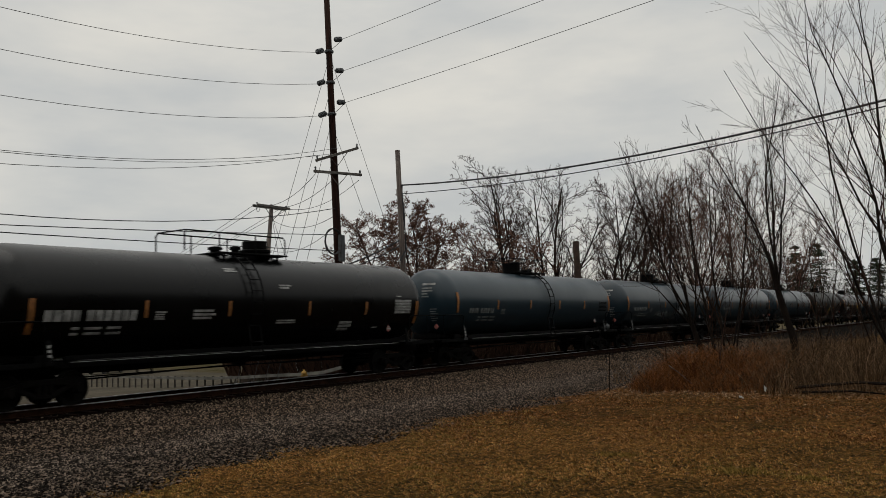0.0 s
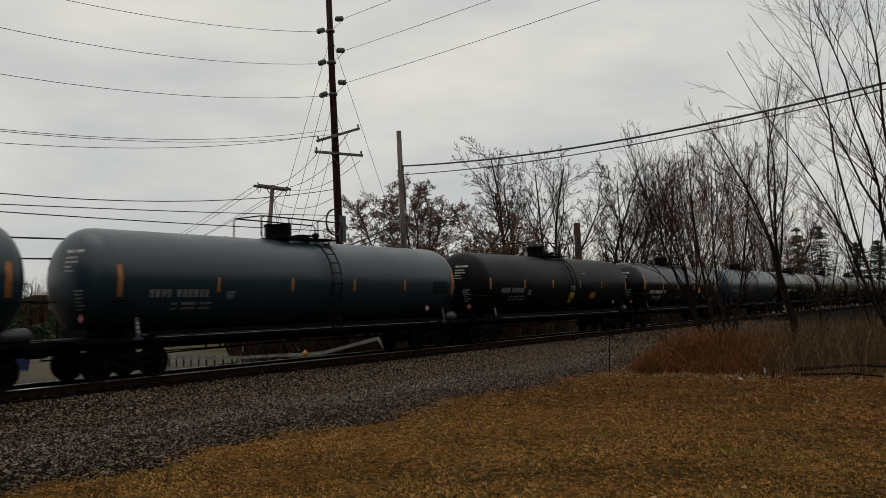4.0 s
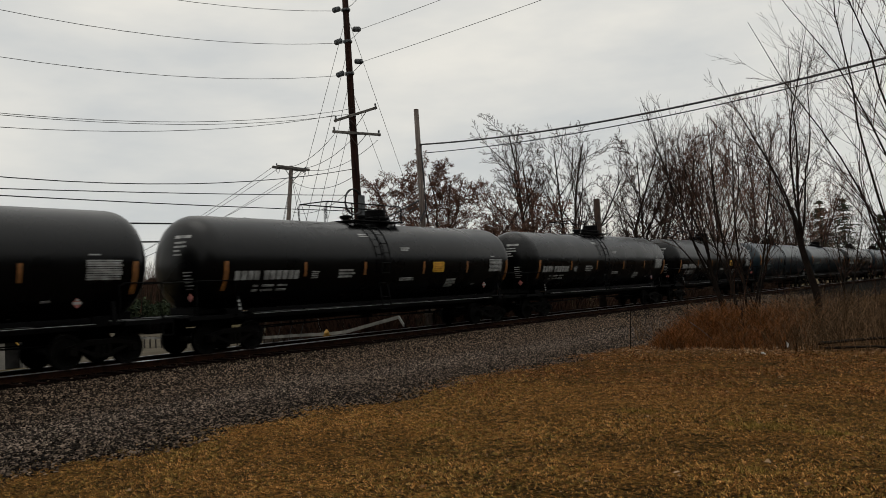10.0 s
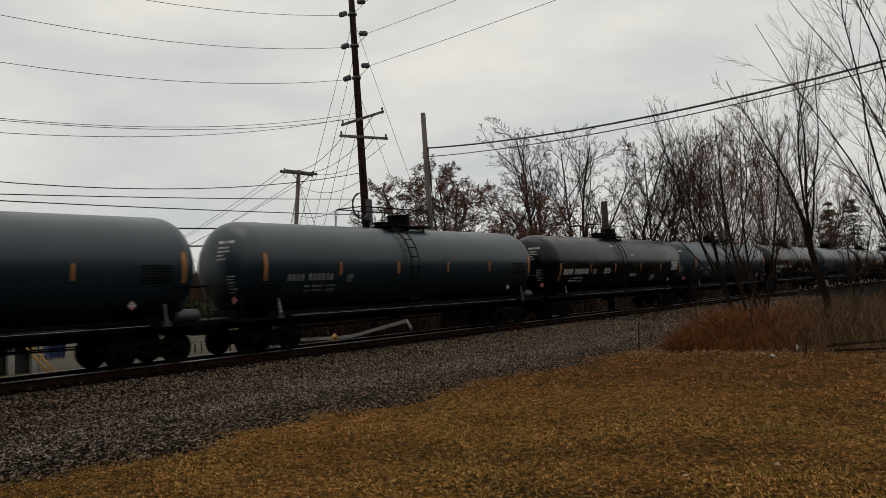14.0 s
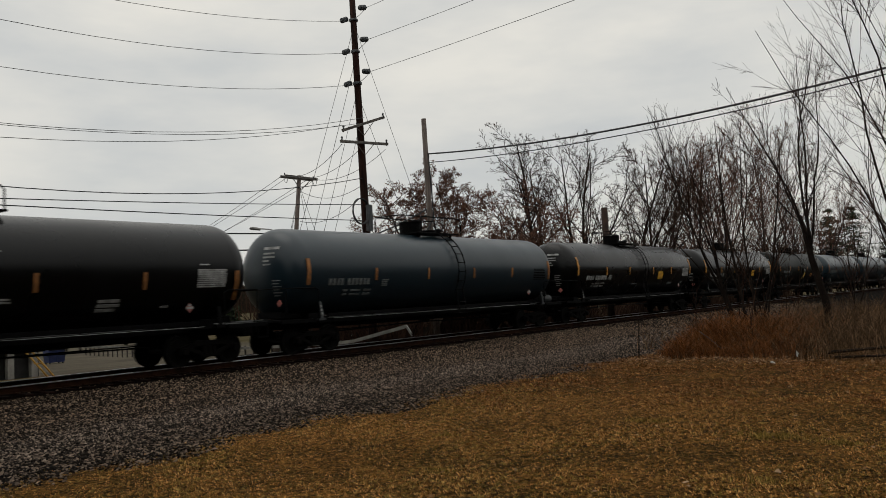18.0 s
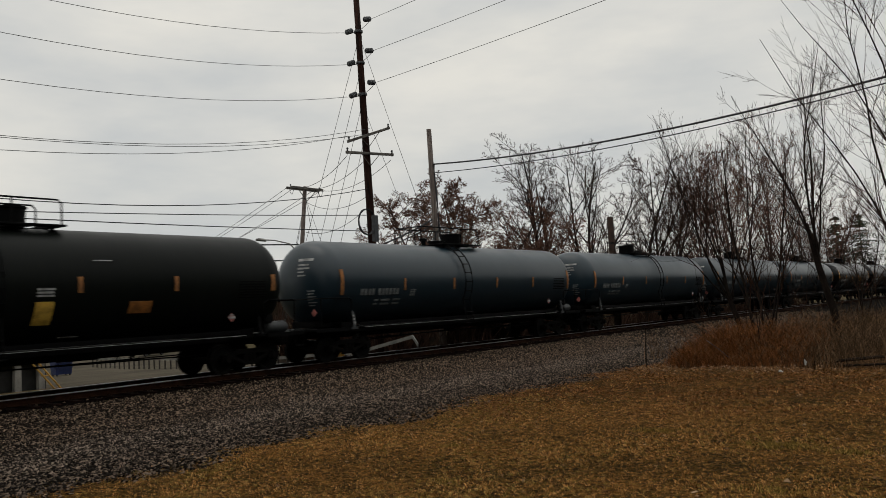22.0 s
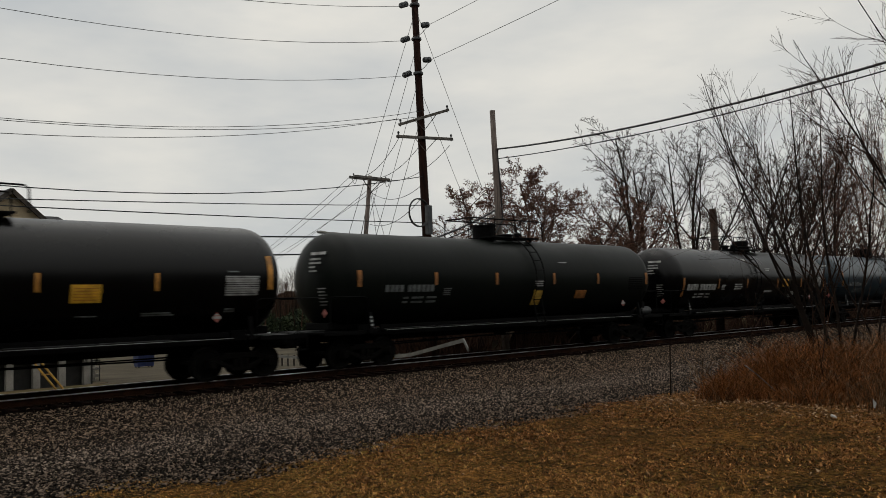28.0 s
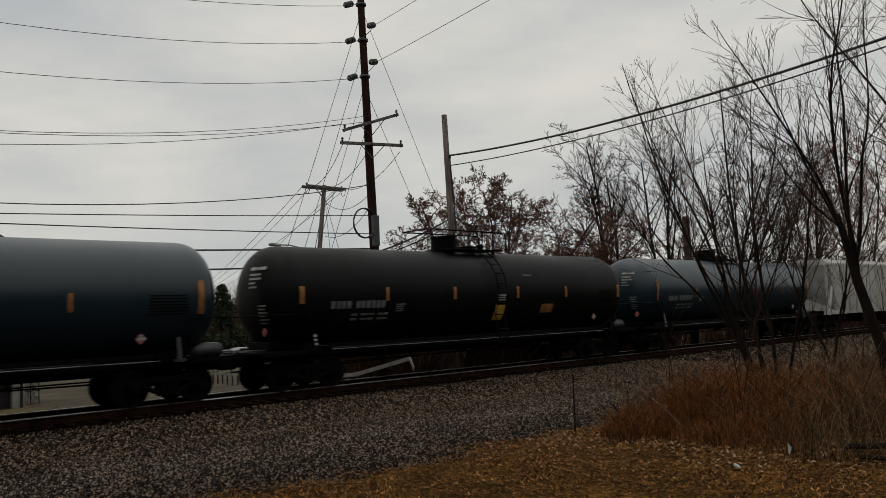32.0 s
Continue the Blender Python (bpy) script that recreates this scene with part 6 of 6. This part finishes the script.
    vs = [bm.verts.new(p) for p in ((16.97, 18.25, 0.28), (17.0, 18.22, 0.26), (17.02, 18.24, 0.34), (16.96, 18.27, 0.40), (16.985, 18.25, 0.33))]
    for f in ((0, 1, 4), (1, 2, 4), (2, 3, 4), (3, 0, 4)):
        bm.faces.new([vs[i] for i in f])
    r = bmesh.ops.solidify(bm, geom=bm.faces[:], thickness=0.008)
    tagged(part("torn_plastic", bm, M_LITTER), "torn white plastic caught in the brush", "litter")


build_brush()


def far_wood():
    """A brown band of distant woods on both sides of the line."""
    rnd = random.Random(77)
    s = Soup()
    for i in range(1500):
        if i % 3 == 0:
            x, y = rnd.uniform(8, 60), rnd.uniform(110, 260)
        elif i % 3 == 1:
            x, y = rnd.uniform(-90, -12), rnd.uniform(70, 230)
        else:
            x, y = rnd.uniform(-150, -95), rnd.uniform(-20, 110)
        h = rnd.uniform(5, 9) + (4 if y > 150 else 0)
        for k in range(7):
            a, l = rnd.uniform(0, 6.283), rnd.uniform(0.1, 0.35) * h
            z = rnd.uniform(0.15, 0.6) * h
            s.tube([(x, y, -0.8 if k == 0 else z), (x + math.cos(a) * l * 0.5, y + math.sin(a) * l * 0.5, z + (h - z) * 0.6), (x + math.cos(a) * l, y + math.sin(a) * l, h * rnd.uniform(0.8, 1.0))], [0.09 if k == 0 else 0.03, 0.025, 0.010], 3)
            for _ in range(2):
                a2, l2 = rnd.uniform(0, 6.283), l * rnd.uniform(0.3, 0.7)
                p = (x + math.cos(a) * l * 0.5, y + math.sin(a) * l * 0.5, z + (h - z) * 0.6)
                s.tube([p, (p[0] + math.cos(a2) * l2, p[1] + math.sin(a2) * l2, p[2] + (h - z) * rnd.uniform(0.1, 0.35))], [0.02, 0.008], 3)
    tagged(s.ob("distant_woods", M_TWIG, smooth=False), "brown bare woods in the distance", "woods", kind="stuff")
    s = Soup()
    for i in range(9500):
        x = rnd.uniform(-21, -5.0)
        y = 31.6 + max(0, -x - 10) * 0.2 + max(0, -x - 17) * 2 + 22 * rnd.random() ** 1.6
        if i % 3 == 0:
            x, y = rnd.uniform(-9, -4.6), rnd.uniform(33, 110)
        h = rnd.uniform(0.7, 2.6)
        a, l = rnd.uniform(0, 6.283), rnd.uniform(0.2, 1.0) * h
        s.tube([(x, y, -0.85), (x + math.cos(a) * l * 0.4, y + math.sin(a) * l * 0.4, h * 0.5 - 0.8), (x + math.cos(a) * l, y + math.sin(a) * l, h - 0.8)], [0.03, 0.022, 0.010], 3)
    tagged(s.ob("far_side_weeds", M_TWIG, smooth=False), "dry weeds and scrub on the far side of the track", "brush", kind="stuff")


far_wood()


def far_ridge():
    """The solid dark mass of the woods that end the street."""
    v, f = [], []
    n = 150
    for i in range(n + 1):
        y = -120 + 2.4 * i
        h = 7.5 + 2.4 * noise.noise(Vector((y * 0.08, 13, 0))) + 2.2 * noise.noise(Vector((y * 0.27, 4, 0))) + 1.2 * noise.noise(Vector((y * 0.7, 6, 0)))
        w = 3.0 * noise.noise(Vector((y * 0.1, 2, 5)))
        for dx, z in ((0, 0.0), (-0.6, h * 0.5), (-2.0, h * 0.85), (-4.5, h), (-8.0, 0.0)):
            v.append((-135 + dx + w, y, z - 1.6 + 0.4 * noise.noise(Vector((y, dx, 7)))))
    for i in range(n):
        for k in range(4):
            b = i * 5 + k
            f.append((b, b + 1, b + 6, b + 5))
    tagged(array_mesh("backdrop", np.array(v), np.array(f), M_LITTERFALL), "dark bare woods closing the far end of the street", "backdrop", kind="structure")


far_ridge()


# ---- street side ----
def build_guardrail():
    base = Vector((-17.0, 32.3, -1.5))
    g = empty("guardrail", base, "weathered steel guardrail with dark posts and a raised turned-down end", "guardrail")
    path = [(-46.0, 38.6, -1.55), (-36.0, 36.6, -1.35), (-28.0, 34.8, -1.18), (-20.5, 33.1, -1.03), (-17.0, 32.3, -0.92), (-13.9, 31.7, -0.78), (-10.84, 30.94, -0.60), (-7.6, 30.2, -0.44), (-6.3, 29.9, -0.32), (-3.0, 29.95, 0.37), (-2.5, 29.7, 0.0)]
    sec = [(0.0, -0.08), (0.05, -0.055), (0.0, -0.016), (0.0, 0.016), (0.05, 0.055), (0.0, 0.08), (-0.02, 0.08), (-0.02, -0.08)]
    path = [Vector(p) - base for p in path]
    for a, b in zip(path, path[1:]):
        d = (b - a).normalized()
        out = Vector((d.y, -d.x, 0)).normalized()
        bm = bmesh.new()
        ra = [bm.verts.new(a + out * -x + Vector((0, 0, z))) for x, z in sec]
        rb = [bm.verts.new(b + out * -x + Vector((0, 0, z))) for x, z in sec]
        for k in range(len(sec)):
            bm.faces.new((ra[k], ra[(k + 1) % 8], rb[(k + 1) % 8], rb[k]))
        bm.faces.new(ra)
        bm.faces.new(rb[::-1])
        bmesh.ops.recalc_face_normals(bm, faces=bm.faces)
        part("beam", bm, M_GALV, g)
    xs = np.array([p.x for p in path])
    ys = np.array([p.y for p in path])
    zs = np.array([p.z for p in path])
    post = None
    x = -28.5
    while x < 10.8:
        y, z = float(np.interp(x, xs, ys)), float(np.interp(x, xs, zs))
        if post is None:
            post = part("post", B(((0, 0, -0.40), (0.07, 0.10, 1.06)), bevel=0.01), M_WOOD, g)
            q = post
        else:
            q = new("post", post.data)
            q.parent = g
        q.matrix_basis = pose(x, y + 0.12, z)
        x += 1.0
    h = empty("fire_hydrant", (-7.2, 29.5, flat_level(-7.2)), "yellow fire hydrant beside the guardrail", "fire hydrant")
    part("barrel", lathe([(0.15, 0.0), (0.15, 0.05), (0.11, 0.07), (0.11, 0.46), (0.14, 0.48), (0.14, 0.52), (0.11, 0.58), (0.05, 0.64), (0.04, 0.68)], "z", 16), M_YELLOW, h, smooth=True)
    for s in (-1, 1):
        part("nozzle", T(([(0, s * 0.08, 0.40), (0, s * 0.19, 0.40)], 0.06), n=10), M_YELLOW, h)
    # overgrown bank behind the guardrail
    v, f = [], []
    for i in range(25):
        x = -21.5 + 0.7 * i
        y0 = 34.2 + max(0, -x - 10) * 0.25
        z0 = flat_level(x) - 0.1
        hh = 1.9 + 0.7 * noise.noise(Vector((x * 0.4, 2, 0)))
        hh *= min(1, (x + 21.5) / 3 + 0.1)
        for dy, z in ((0, 0), (0.6, 0.55 * hh), (1.8, hh), (4.0, hh * 1.1), (8.0, 0)):
            v.append((x, y0 + dy + 0.3 * noise.noise(Vector((x * 0.8, dy, 4))), z0 + z + 0.15 * noise.noise(Vector((x * 1.1, dy * 2, 9)))))
    for i in range(24):
        for k in range(4):
            b = i * 5 + k
            f.append((b, b + 1, b + 6, b + 5))
    tagged(array_mesh("bank", np.array(v), np.array(f), M_LITTERFALL), "dark overgrown bank behind the guardrail", "bank", kind="structure")


build_guardrail()


def build_house():
    base = Vector((-20.0, 14.0, -0.85))
    h = empty("house", base, "cream sided house with a dark shingled roof", "house")

    def gable(name, x0, x1, y0, y1, eave, ridge, label=""):
        """A wing with its ridge along x: walls, roof slabs and gable ends."""
        ym = (y0 + y1) / 2
        bm = bmesh.new()
        sec = [(y0, 0), (y1, 0), (y1, eave), (ym, ridge), (y0, eave)]
        ra = [bm.verts.new((x0, y, z)) for y, z in sec]
        rb = [bm.verts.new((x1, y, z)) for y, z in sec]
        for k in range(5):
            bm.faces.new((ra[k], ra[(k + 1) % 5], rb[(k + 1) % 5], rb[k]))
        bm.faces.new(ra)
        bm.faces.new(rb[::-1])
        bmesh.ops.recalc_face_normals(bm, faces=bm.faces)
        w = part("wall", bm, M_SIDING, h)
        rows = int(ridge / 0.2)
        board = bmesh.new()
        for i in range(rows):
            z = 0.2 * i + 0.1
            if z > eave:
                f = (ridge - z) / (ridge - eave)
            else:
                f = 1.0
            half = (y1 - y0) / 2 * f
            if half > 0.15:
                box(board, (x1 + 0.012, ym, z), (0.03, 2 * half, 0.175), Matrix.Rotation(radians(5), 4, "Y"))
        part("siding", board, M_SIDING, h, "cream lap siding")
        for s in (-1, 1):
            a, b = Vector((0, ym, ridge)), Vector((0, y1 + 0.45 if s > 0 else y0 - 0.45, eave - 0.45 * (ridge - eave) / ((y1 - y0) / 2)))
            d = b - a
            L = d.length
            c = (a + b) / 2 + Vector(((x0 + x1) / 2, 0, 0.10))
            rot = Matrix.Rotation(math.atan2(d.z, d.y), 4, "X")
            part("roof_slope", B((c, (x1 - x0 + 0.7, L, 0.14), rot)), M_ROOF, h, "dark asphalt shingle roof")
            part("rake_board", B((c + Vector(((x1 - x0) / 2 + 0.36, 0, -0.05)), (0.04, L, 0.2), rot)), M_WOOD, h)
        return w

    gable("front", -7, 0.0, 0.85, 6.1, 6.1, 8.48)
    # lean-to at the side
    bm = bmesh.new()
    sec = [(6.1, 0), (7.2, 0), (7.2, 4.75), (6.1, 5.7)]
    ra = [bm.verts.new((-4.0, y, z)) for y, z in sec]
    rb = [bm.verts.new((-0.03, y, z)) for y, z in sec]
    for k in range(4):
        bm.faces.new((ra[k], ra[(k + 1) % 4], rb[(k + 1) % 4], rb[k]))
    bm.faces.new(ra)
    bm.faces.new(rb[::-1])
    bmesh.ops.recalc_face_normals(bm, faces=bm.faces)
    part("side_wall", bm, M_SIDING, h)
    board = bmesh.new()
    for i in range(26):
        z = 0.2 * i + 0.1
        y1 = 7.2 if z < 4.75 else 7.2 - (z - 4.75) / 0.95 * 1.1
        box(board, (-0.02, (6.1 + y1) / 2, z), (0.03, max(0.2, y1 - 6.1), 0.175), Matrix.Rotation(radians(5), 4, "Y"))
    part("siding", board, M_SIDING, h, "cream lap siding")
    part("lean_to_roof", B(((-2.0, 6.72, 5.30), (4.6, 1.75, 0.12), Matrix.Rotation(math.atan2(-0.95, 1.1), 4, "X"))), M_ROOF, h, "dark asphalt shingle roof")
    # cross roof with its ridge along y
    part("rear_wall", B(((-6.0, 4.2, 3.4), (6.0, 7.0, 6.8))), M_SIDING, h)
    bm = bmesh.new()
    lo = [bm.verts.new(p) for p in ((-9.4, 0.3, 6.75), (-2.2, 0.3, 6.75), (-2.2, 8.0, 6.75), (-9.4, 8.0, 6.75))]
    r0, r1 = bm.verts.new((-4.6, 1.2, 7.95)), bm.verts.new((-4.6, 7.2, 7.95))
    for f in ((lo[0], lo[1], r0), (lo[1], lo[2], r1, r0), (lo[2], lo[3], r1), (lo[3], lo[0], r0, r1), (lo[3], lo[2], lo[1], lo[0])):
        bm.faces.new(f)
    bmesh.ops.recalc_face_normals(bm, faces=bm.faces)
    part("rear_roof", bm, M_ROOF, h, "dark asphalt shingle roof")
    part("chimney", B(((-5.2, 1.6, 8.4), (0.6, 0.6, 1.2)), ((-5.2, 1.6, 9.05), (0.7, 0.7, 0.12))), M_ARM, h)
    for y, z, w, hh in ((5.5, 3.8, 0.55, 1.3), (4.45, 3.8, 0.55, 1.3), (2.4, 3.8, 0.6, 1.3), (3.4, 1.5, 0.8, 1.4)):
        win = part("window", B(((0.03, y, z), (0.06, w + 0.2, hh + 0.2)), bevel=0.01), M_TRIM, h)
        part("pane", B(((0.062, y, z + hh / 4 + 0.01), (0.012, w - 0.1, hh / 2 - 0.1))), M_GLASS, win)
        part("pane", B(((0.062, y, z - hh / 4 - 0.01), (0.012, w - 0.1, hh / 2 - 0.1))), M_GLASS, win)
        part("sill", B(((0.08, y, z - hh / 2 - 0.12), (0.12, w + 0.3, 0.06))), M_TRIM, win)
    part("foundation", B(((-3.4, 4.1, -0.5), (6.6, 6.4, 1.0))), M_CONC, h)
    # porch on pale piers
    part("porch_deck", B(((1.1, 4.0, 0.78), (2.2, 5.4, 0.12)), bevel=0.01), M_WOOD, h)
    # a near-black sheet paints the shade under the deck
    part("porch_skirt", B(((1.7, 4.0, 0.05), (0.05, 5.2, 1.34))), M_IRON, h, "dark sheet standing in for the shade under the porch")
    for y in (1.7, 2.9, 4.0, 5.1, 6.2):
        part("porch_pier", B(((2.0, y, 0.0), (0.30, 0.30, 1.44)), bevel=0.015), M_CONC, h)
    part("fascia", B(((0.05, 3.5, 6.05), (0.12, 5.3, 0.16))), M_ARM, h)
    part("awning", B(((0.42, 6.2, 2.6), (0.9, 1.4, 0.08), Matrix.Rotation(radians(28), 4, "Y"))), M_ROOF, h, "dark shingled door hood")
    part("downpipe", T(([(0.05, 6.75, 0), (0.05, 6.75, 4.6)], 0.035), n=8), M_WOOD, h)


build_house()


def street_clutter():
    zb = flat_level(-24.3) + 0.1
    s = empty("parapet_wall", (-24.3, 22.2, zb), "pale block parapet with a black iron handrail", "wall")
    block = None
    for r in range(6):
        for k in range(5 if r % 2 else 4):
            if block is None:
                block = part("block", B(((0, 0, 0), (0.25, 0.36, 0.185)), bevel=0.01), M_BLOCK, s)
                q = block
            else:
                q = new("block", block.data)
                q.parent = s
            q.matrix_basis = pose(0, -0.5 + 0.375 * k - (0.1875 if r % 2 else 0), 0.10 + 0.195 * r)
    for i in range(6):
        part("baluster", T(([(0.7, -1.2 + 0.4 * i, 0.0), (0.7, -1.2 + 0.4 * i, 1.15)], 0.025), n=6), M_IRON, s)
    for z in (1.15, 0.7):
        part("handrail", T(([(0.7, -1.3, z), (0.7, 0.85, z)], 0.028), n=6), M_IRON, s)
    zb = flat_level(-37.5) + 0.1
    d = empty("dumpster", (-37.5, 31.6, zb), "dark blue steel dumpster standing by the street", "dumpster")
    bm = bmesh.new()
    lo = [bm.verts.new(p) for p in ((-0.35, -0.58, 0.12), (0.35, -0.58, 0.12), (0.35, 0.58, 0.12), (-0.35, 0.58, 0.12))]
    hi = [bm.verts.new(p) for p in ((-0.45, -0.62, 1.12), (0.42, -0.62, 0.98), (0.42, 0.62, 0.98), (-0.45, 0.62, 1.12))]
    bm.faces.new(lo[::-1])
    bm.faces.new(hi)
    for k in range(4):
        bm.faces.new((lo[k], lo[(k + 1) % 4], hi[(k + 1) % 4], hi[k]))
    part("bin_body", bm, M_BLUEBIN, d)
    for y in (-0.315, 0.315):
        part("lid", B(((0, y, 1.09), (0.94, 0.60, 0.05), Matrix.Rotation(radians(9), 4, "Y")), bevel=0.01), M_DARK, d, "black plastic lid")
    for y in (-0.64, 0.64):
        part("fork_pocket", B(((0, y, 0.62), (0.6, 0.10, 0.16)), bevel=0.01), M_BLUEBIN, d)
    for y in (-0.4, 0.0, 0.4):
        part("rib", B(((0.39, y, 0.55), (0.06, 0.07, 0.8), Matrix.Rotation(radians(4.5), 4, "Y"))), M_BLUEBIN, d)
    for x in (-0.28, 0.28):
        for y in (-0.48, 0.48):
            part("caster", lathe([(0.02, -0.03), (0.08, -0.03), (0.08, 0.03), (0.02, 0.03)], "y", 10, (x, y, 0.08)), M_TYRE, d)
    y = empty("yellow_barrier", (-6.75, 15.3, flat_level(-6.75) + 0.1), "slanting yellow steel barrier frame", "barrier")
    for dy in (-0.12, 0.10):
        part("bar", T(([(-0.5, dy - 0.75, 1.25), (0.0, dy + 0.05, 0.0)], 0.035), n=6), M_YELLOW, y)
    for x, yy, zz in ((-0.5, -0.78, 1.22), (-0.3, -0.45, 0.73)):
        part("cross_bar", T(([(x, yy - 0.15, zz), (x, yy + 0.12, zz)], 0.025), n=6), M_YELLOW, y)
    part("foot", B(((0.05, 0.04, 0.03), (0.3, 0.5, 0.06)), bevel=0.01), M_YELLOW, y)
    # parked cars far across the street
    for x, yy, turn in ((-58, 52, 20), (-62, 57, 10)):
        c = empty("parked_car", (x, yy, flat_level(x) + 0.1), "silver parked car across the street", "car", "parked cars")
        c.matrix_world = pose(x, yy, flat_level(x) + 0.1, 0, 0, turn)
        bm = bmesh.new()
        sec = [(-2.1, 0.35), (-2.15, 0.8), (-1.5, 0.95), (-0.9, 1.42), (0.7, 1.45), (1.3, 0.98), (2.1, 0.82), (2.15, 0.35)]
        ra = [bm.verts.new((-0.85, a, b)) for a, b in sec]
        rb = [bm.verts.new((0.85, a, b)) for a, b in sec]
        for k in range(8):
            bm.faces.new((ra[k], ra[(k + 1) % 8], rb[(k + 1) % 8], rb[k]))
        bm.faces.new(ra)
        bm.faces.new(rb[::-1])
        bmesh.ops.recalc_face_normals(bm, faces=bm.faces)
        part("body", bm, M_CARPAINT, c)
        part("glasshouse", B(((0, -0.1, 1.2), (1.72, 1.7, 0.32)), bevel=0.05), M_GLASS, c)
        for wx in (-0.8, 0.8):
            for wy in (-1.35, 1.35):
                part("wheel", lathe([(0.05, -0.1), (0.30, -0.1), (0.32, -0.06), (0.32, 0.06), (0.30, 0.1), (0.05, 0.1)], "x", 16, (wx, wy, 0.32)), M_TYRE, c)


street_clutter()


def far_street():
    """What shows far down the street between the passing cars."""
    zb = flat_level(-82)
    h = empty("cottage", (-82, HOUSE_Y, zb), "drab brown gabled cottage far down the street", "house")
    bm = bmesh.new()
    sec = [(-3.2, 0), (3.2, 0), (3.2, 3.4), (0, 6.2), (-3.2, 3.4)]
    ra = [bm.verts.new((-7, y, z)) for y, z in sec]
    rb = [bm.verts.new((0, y, z)) for y, z in sec]
    for k in range(5):
        bm.faces.new((ra[k], ra[(k + 1) % 5], rb[(k + 1) % 5], rb[k]))
    bm.faces.new(ra)
    bm.faces.new(rb[::-1])
    bmesh.ops.recalc_face_normals(bm, faces=bm.faces)
    part("wall", bm, M_DRAB, h)
    for s in (-1, 1):
        part("roof_slope", B(((-3.5, s * 1.75, 4.85), (7.6, 4.7, 0.16), Matrix.Rotation(-s * math.atan2(2.8, 3.2), 4, "X"))), M_ROOF, h, "dark shingle roof")
    for y, z in ((-1.5, 1.6), (1.5, 1.6), (0, 4.2)):
        w = part("window", B(((0.03, y, z), (0.06, 1.0, 1.3)), bevel=0.02), M_TRIM, h)
        part("pane", B(((0.062, y, z), (0.012, 0.8, 1.1))), M_GLASS, w)
    for y in SIGNAL_Y:
        zs = flat_level(-70)
        g = empty("traffic_signal", (-70, y, zs), "traffic signal showing red far down the street", "traffic light", "traffic signals")
        part("pole", T(([(0, 0, 0), (0, 0, 3.0)], 0.06), n=8), M_IRON, g)
        hd = part("signal_head", B(((0.12, 0, 2.33), (0.22, 0.34, 1.0)), bevel=0.03), M_IRON, g)
        part("red_lens", lathe([(0.02, 0.0), (0.14, 0.0), (0.13, 0.03), (0.02, 0.05)], "x", 14, (0.235, 0, 2.65)), M_LAMP_RED, hd, "lit red lens")
        for dz in (2.33, 2.01):
            part("dark_lens", lathe([(0.02, 0.0), (0.13, 0.0), (0.12, 0.03), (0.02, 0.05)], "x", 14, (0.235, 0, dz)), M_GLASS, hd)
    p = plain_pole("utility_pole", (-74, 55.7, flat_level(-74)), (-74, 55.7, 9.6), 0.17, 0.12, M_POLE, "brown street pole with four crossarms far down the street")
    for z in (8.4, 7.3, 4.9, 2.6):
        part("crossarm", B(((0.15, 0, z - flat_level(-74)), (0.12, 2.4, 0.14)), bevel=0.01), M_ARM, p)
        for y in (-1.1, -0.5, 0.5, 1.1):
            part("pin_insulator", lathe([(0.03, 0.05), (0.06, 0.14), (0.03, 0.24)], "z", 8, (0.15, y, z - flat_level(-74))), M_INSUL, p)
    rng = np.random.default_rng(41)
    n = 16000
    y = rng.uniform(36, 92, n)
    x = -88 + rng.normal(0, 0.9, n) - (y - 60) * 0.1
    z = flat_level(-88) + rng.random(n) * (2.6 + 0.7 * np.sin(y * 0.8) + 0.5 * np.sin(y * 2.3))
    q = np.stack([x, y, z], 1)[:, None] + rng.normal(0, 0.20, (n, 3, 3))
    tagged(array_mesh("hedge", q.reshape(-1, 3), np.arange(3 * n).reshape(-1, 3), M_PINE), "dark unclipped evergreen hedge beyond the street", "hedge", kind="stuff")


HOUSE_Y, SIGNAL_Y = 44.8, (41.7, 43.3)
far_street()


def motions():
    """Draws the whole train past at a nearly steady pace."""
    for car, y in TRAIN:
        walk(car, [(t, pose(0, y + gone, 0)) for t, gone in TRAVEL])


motions()
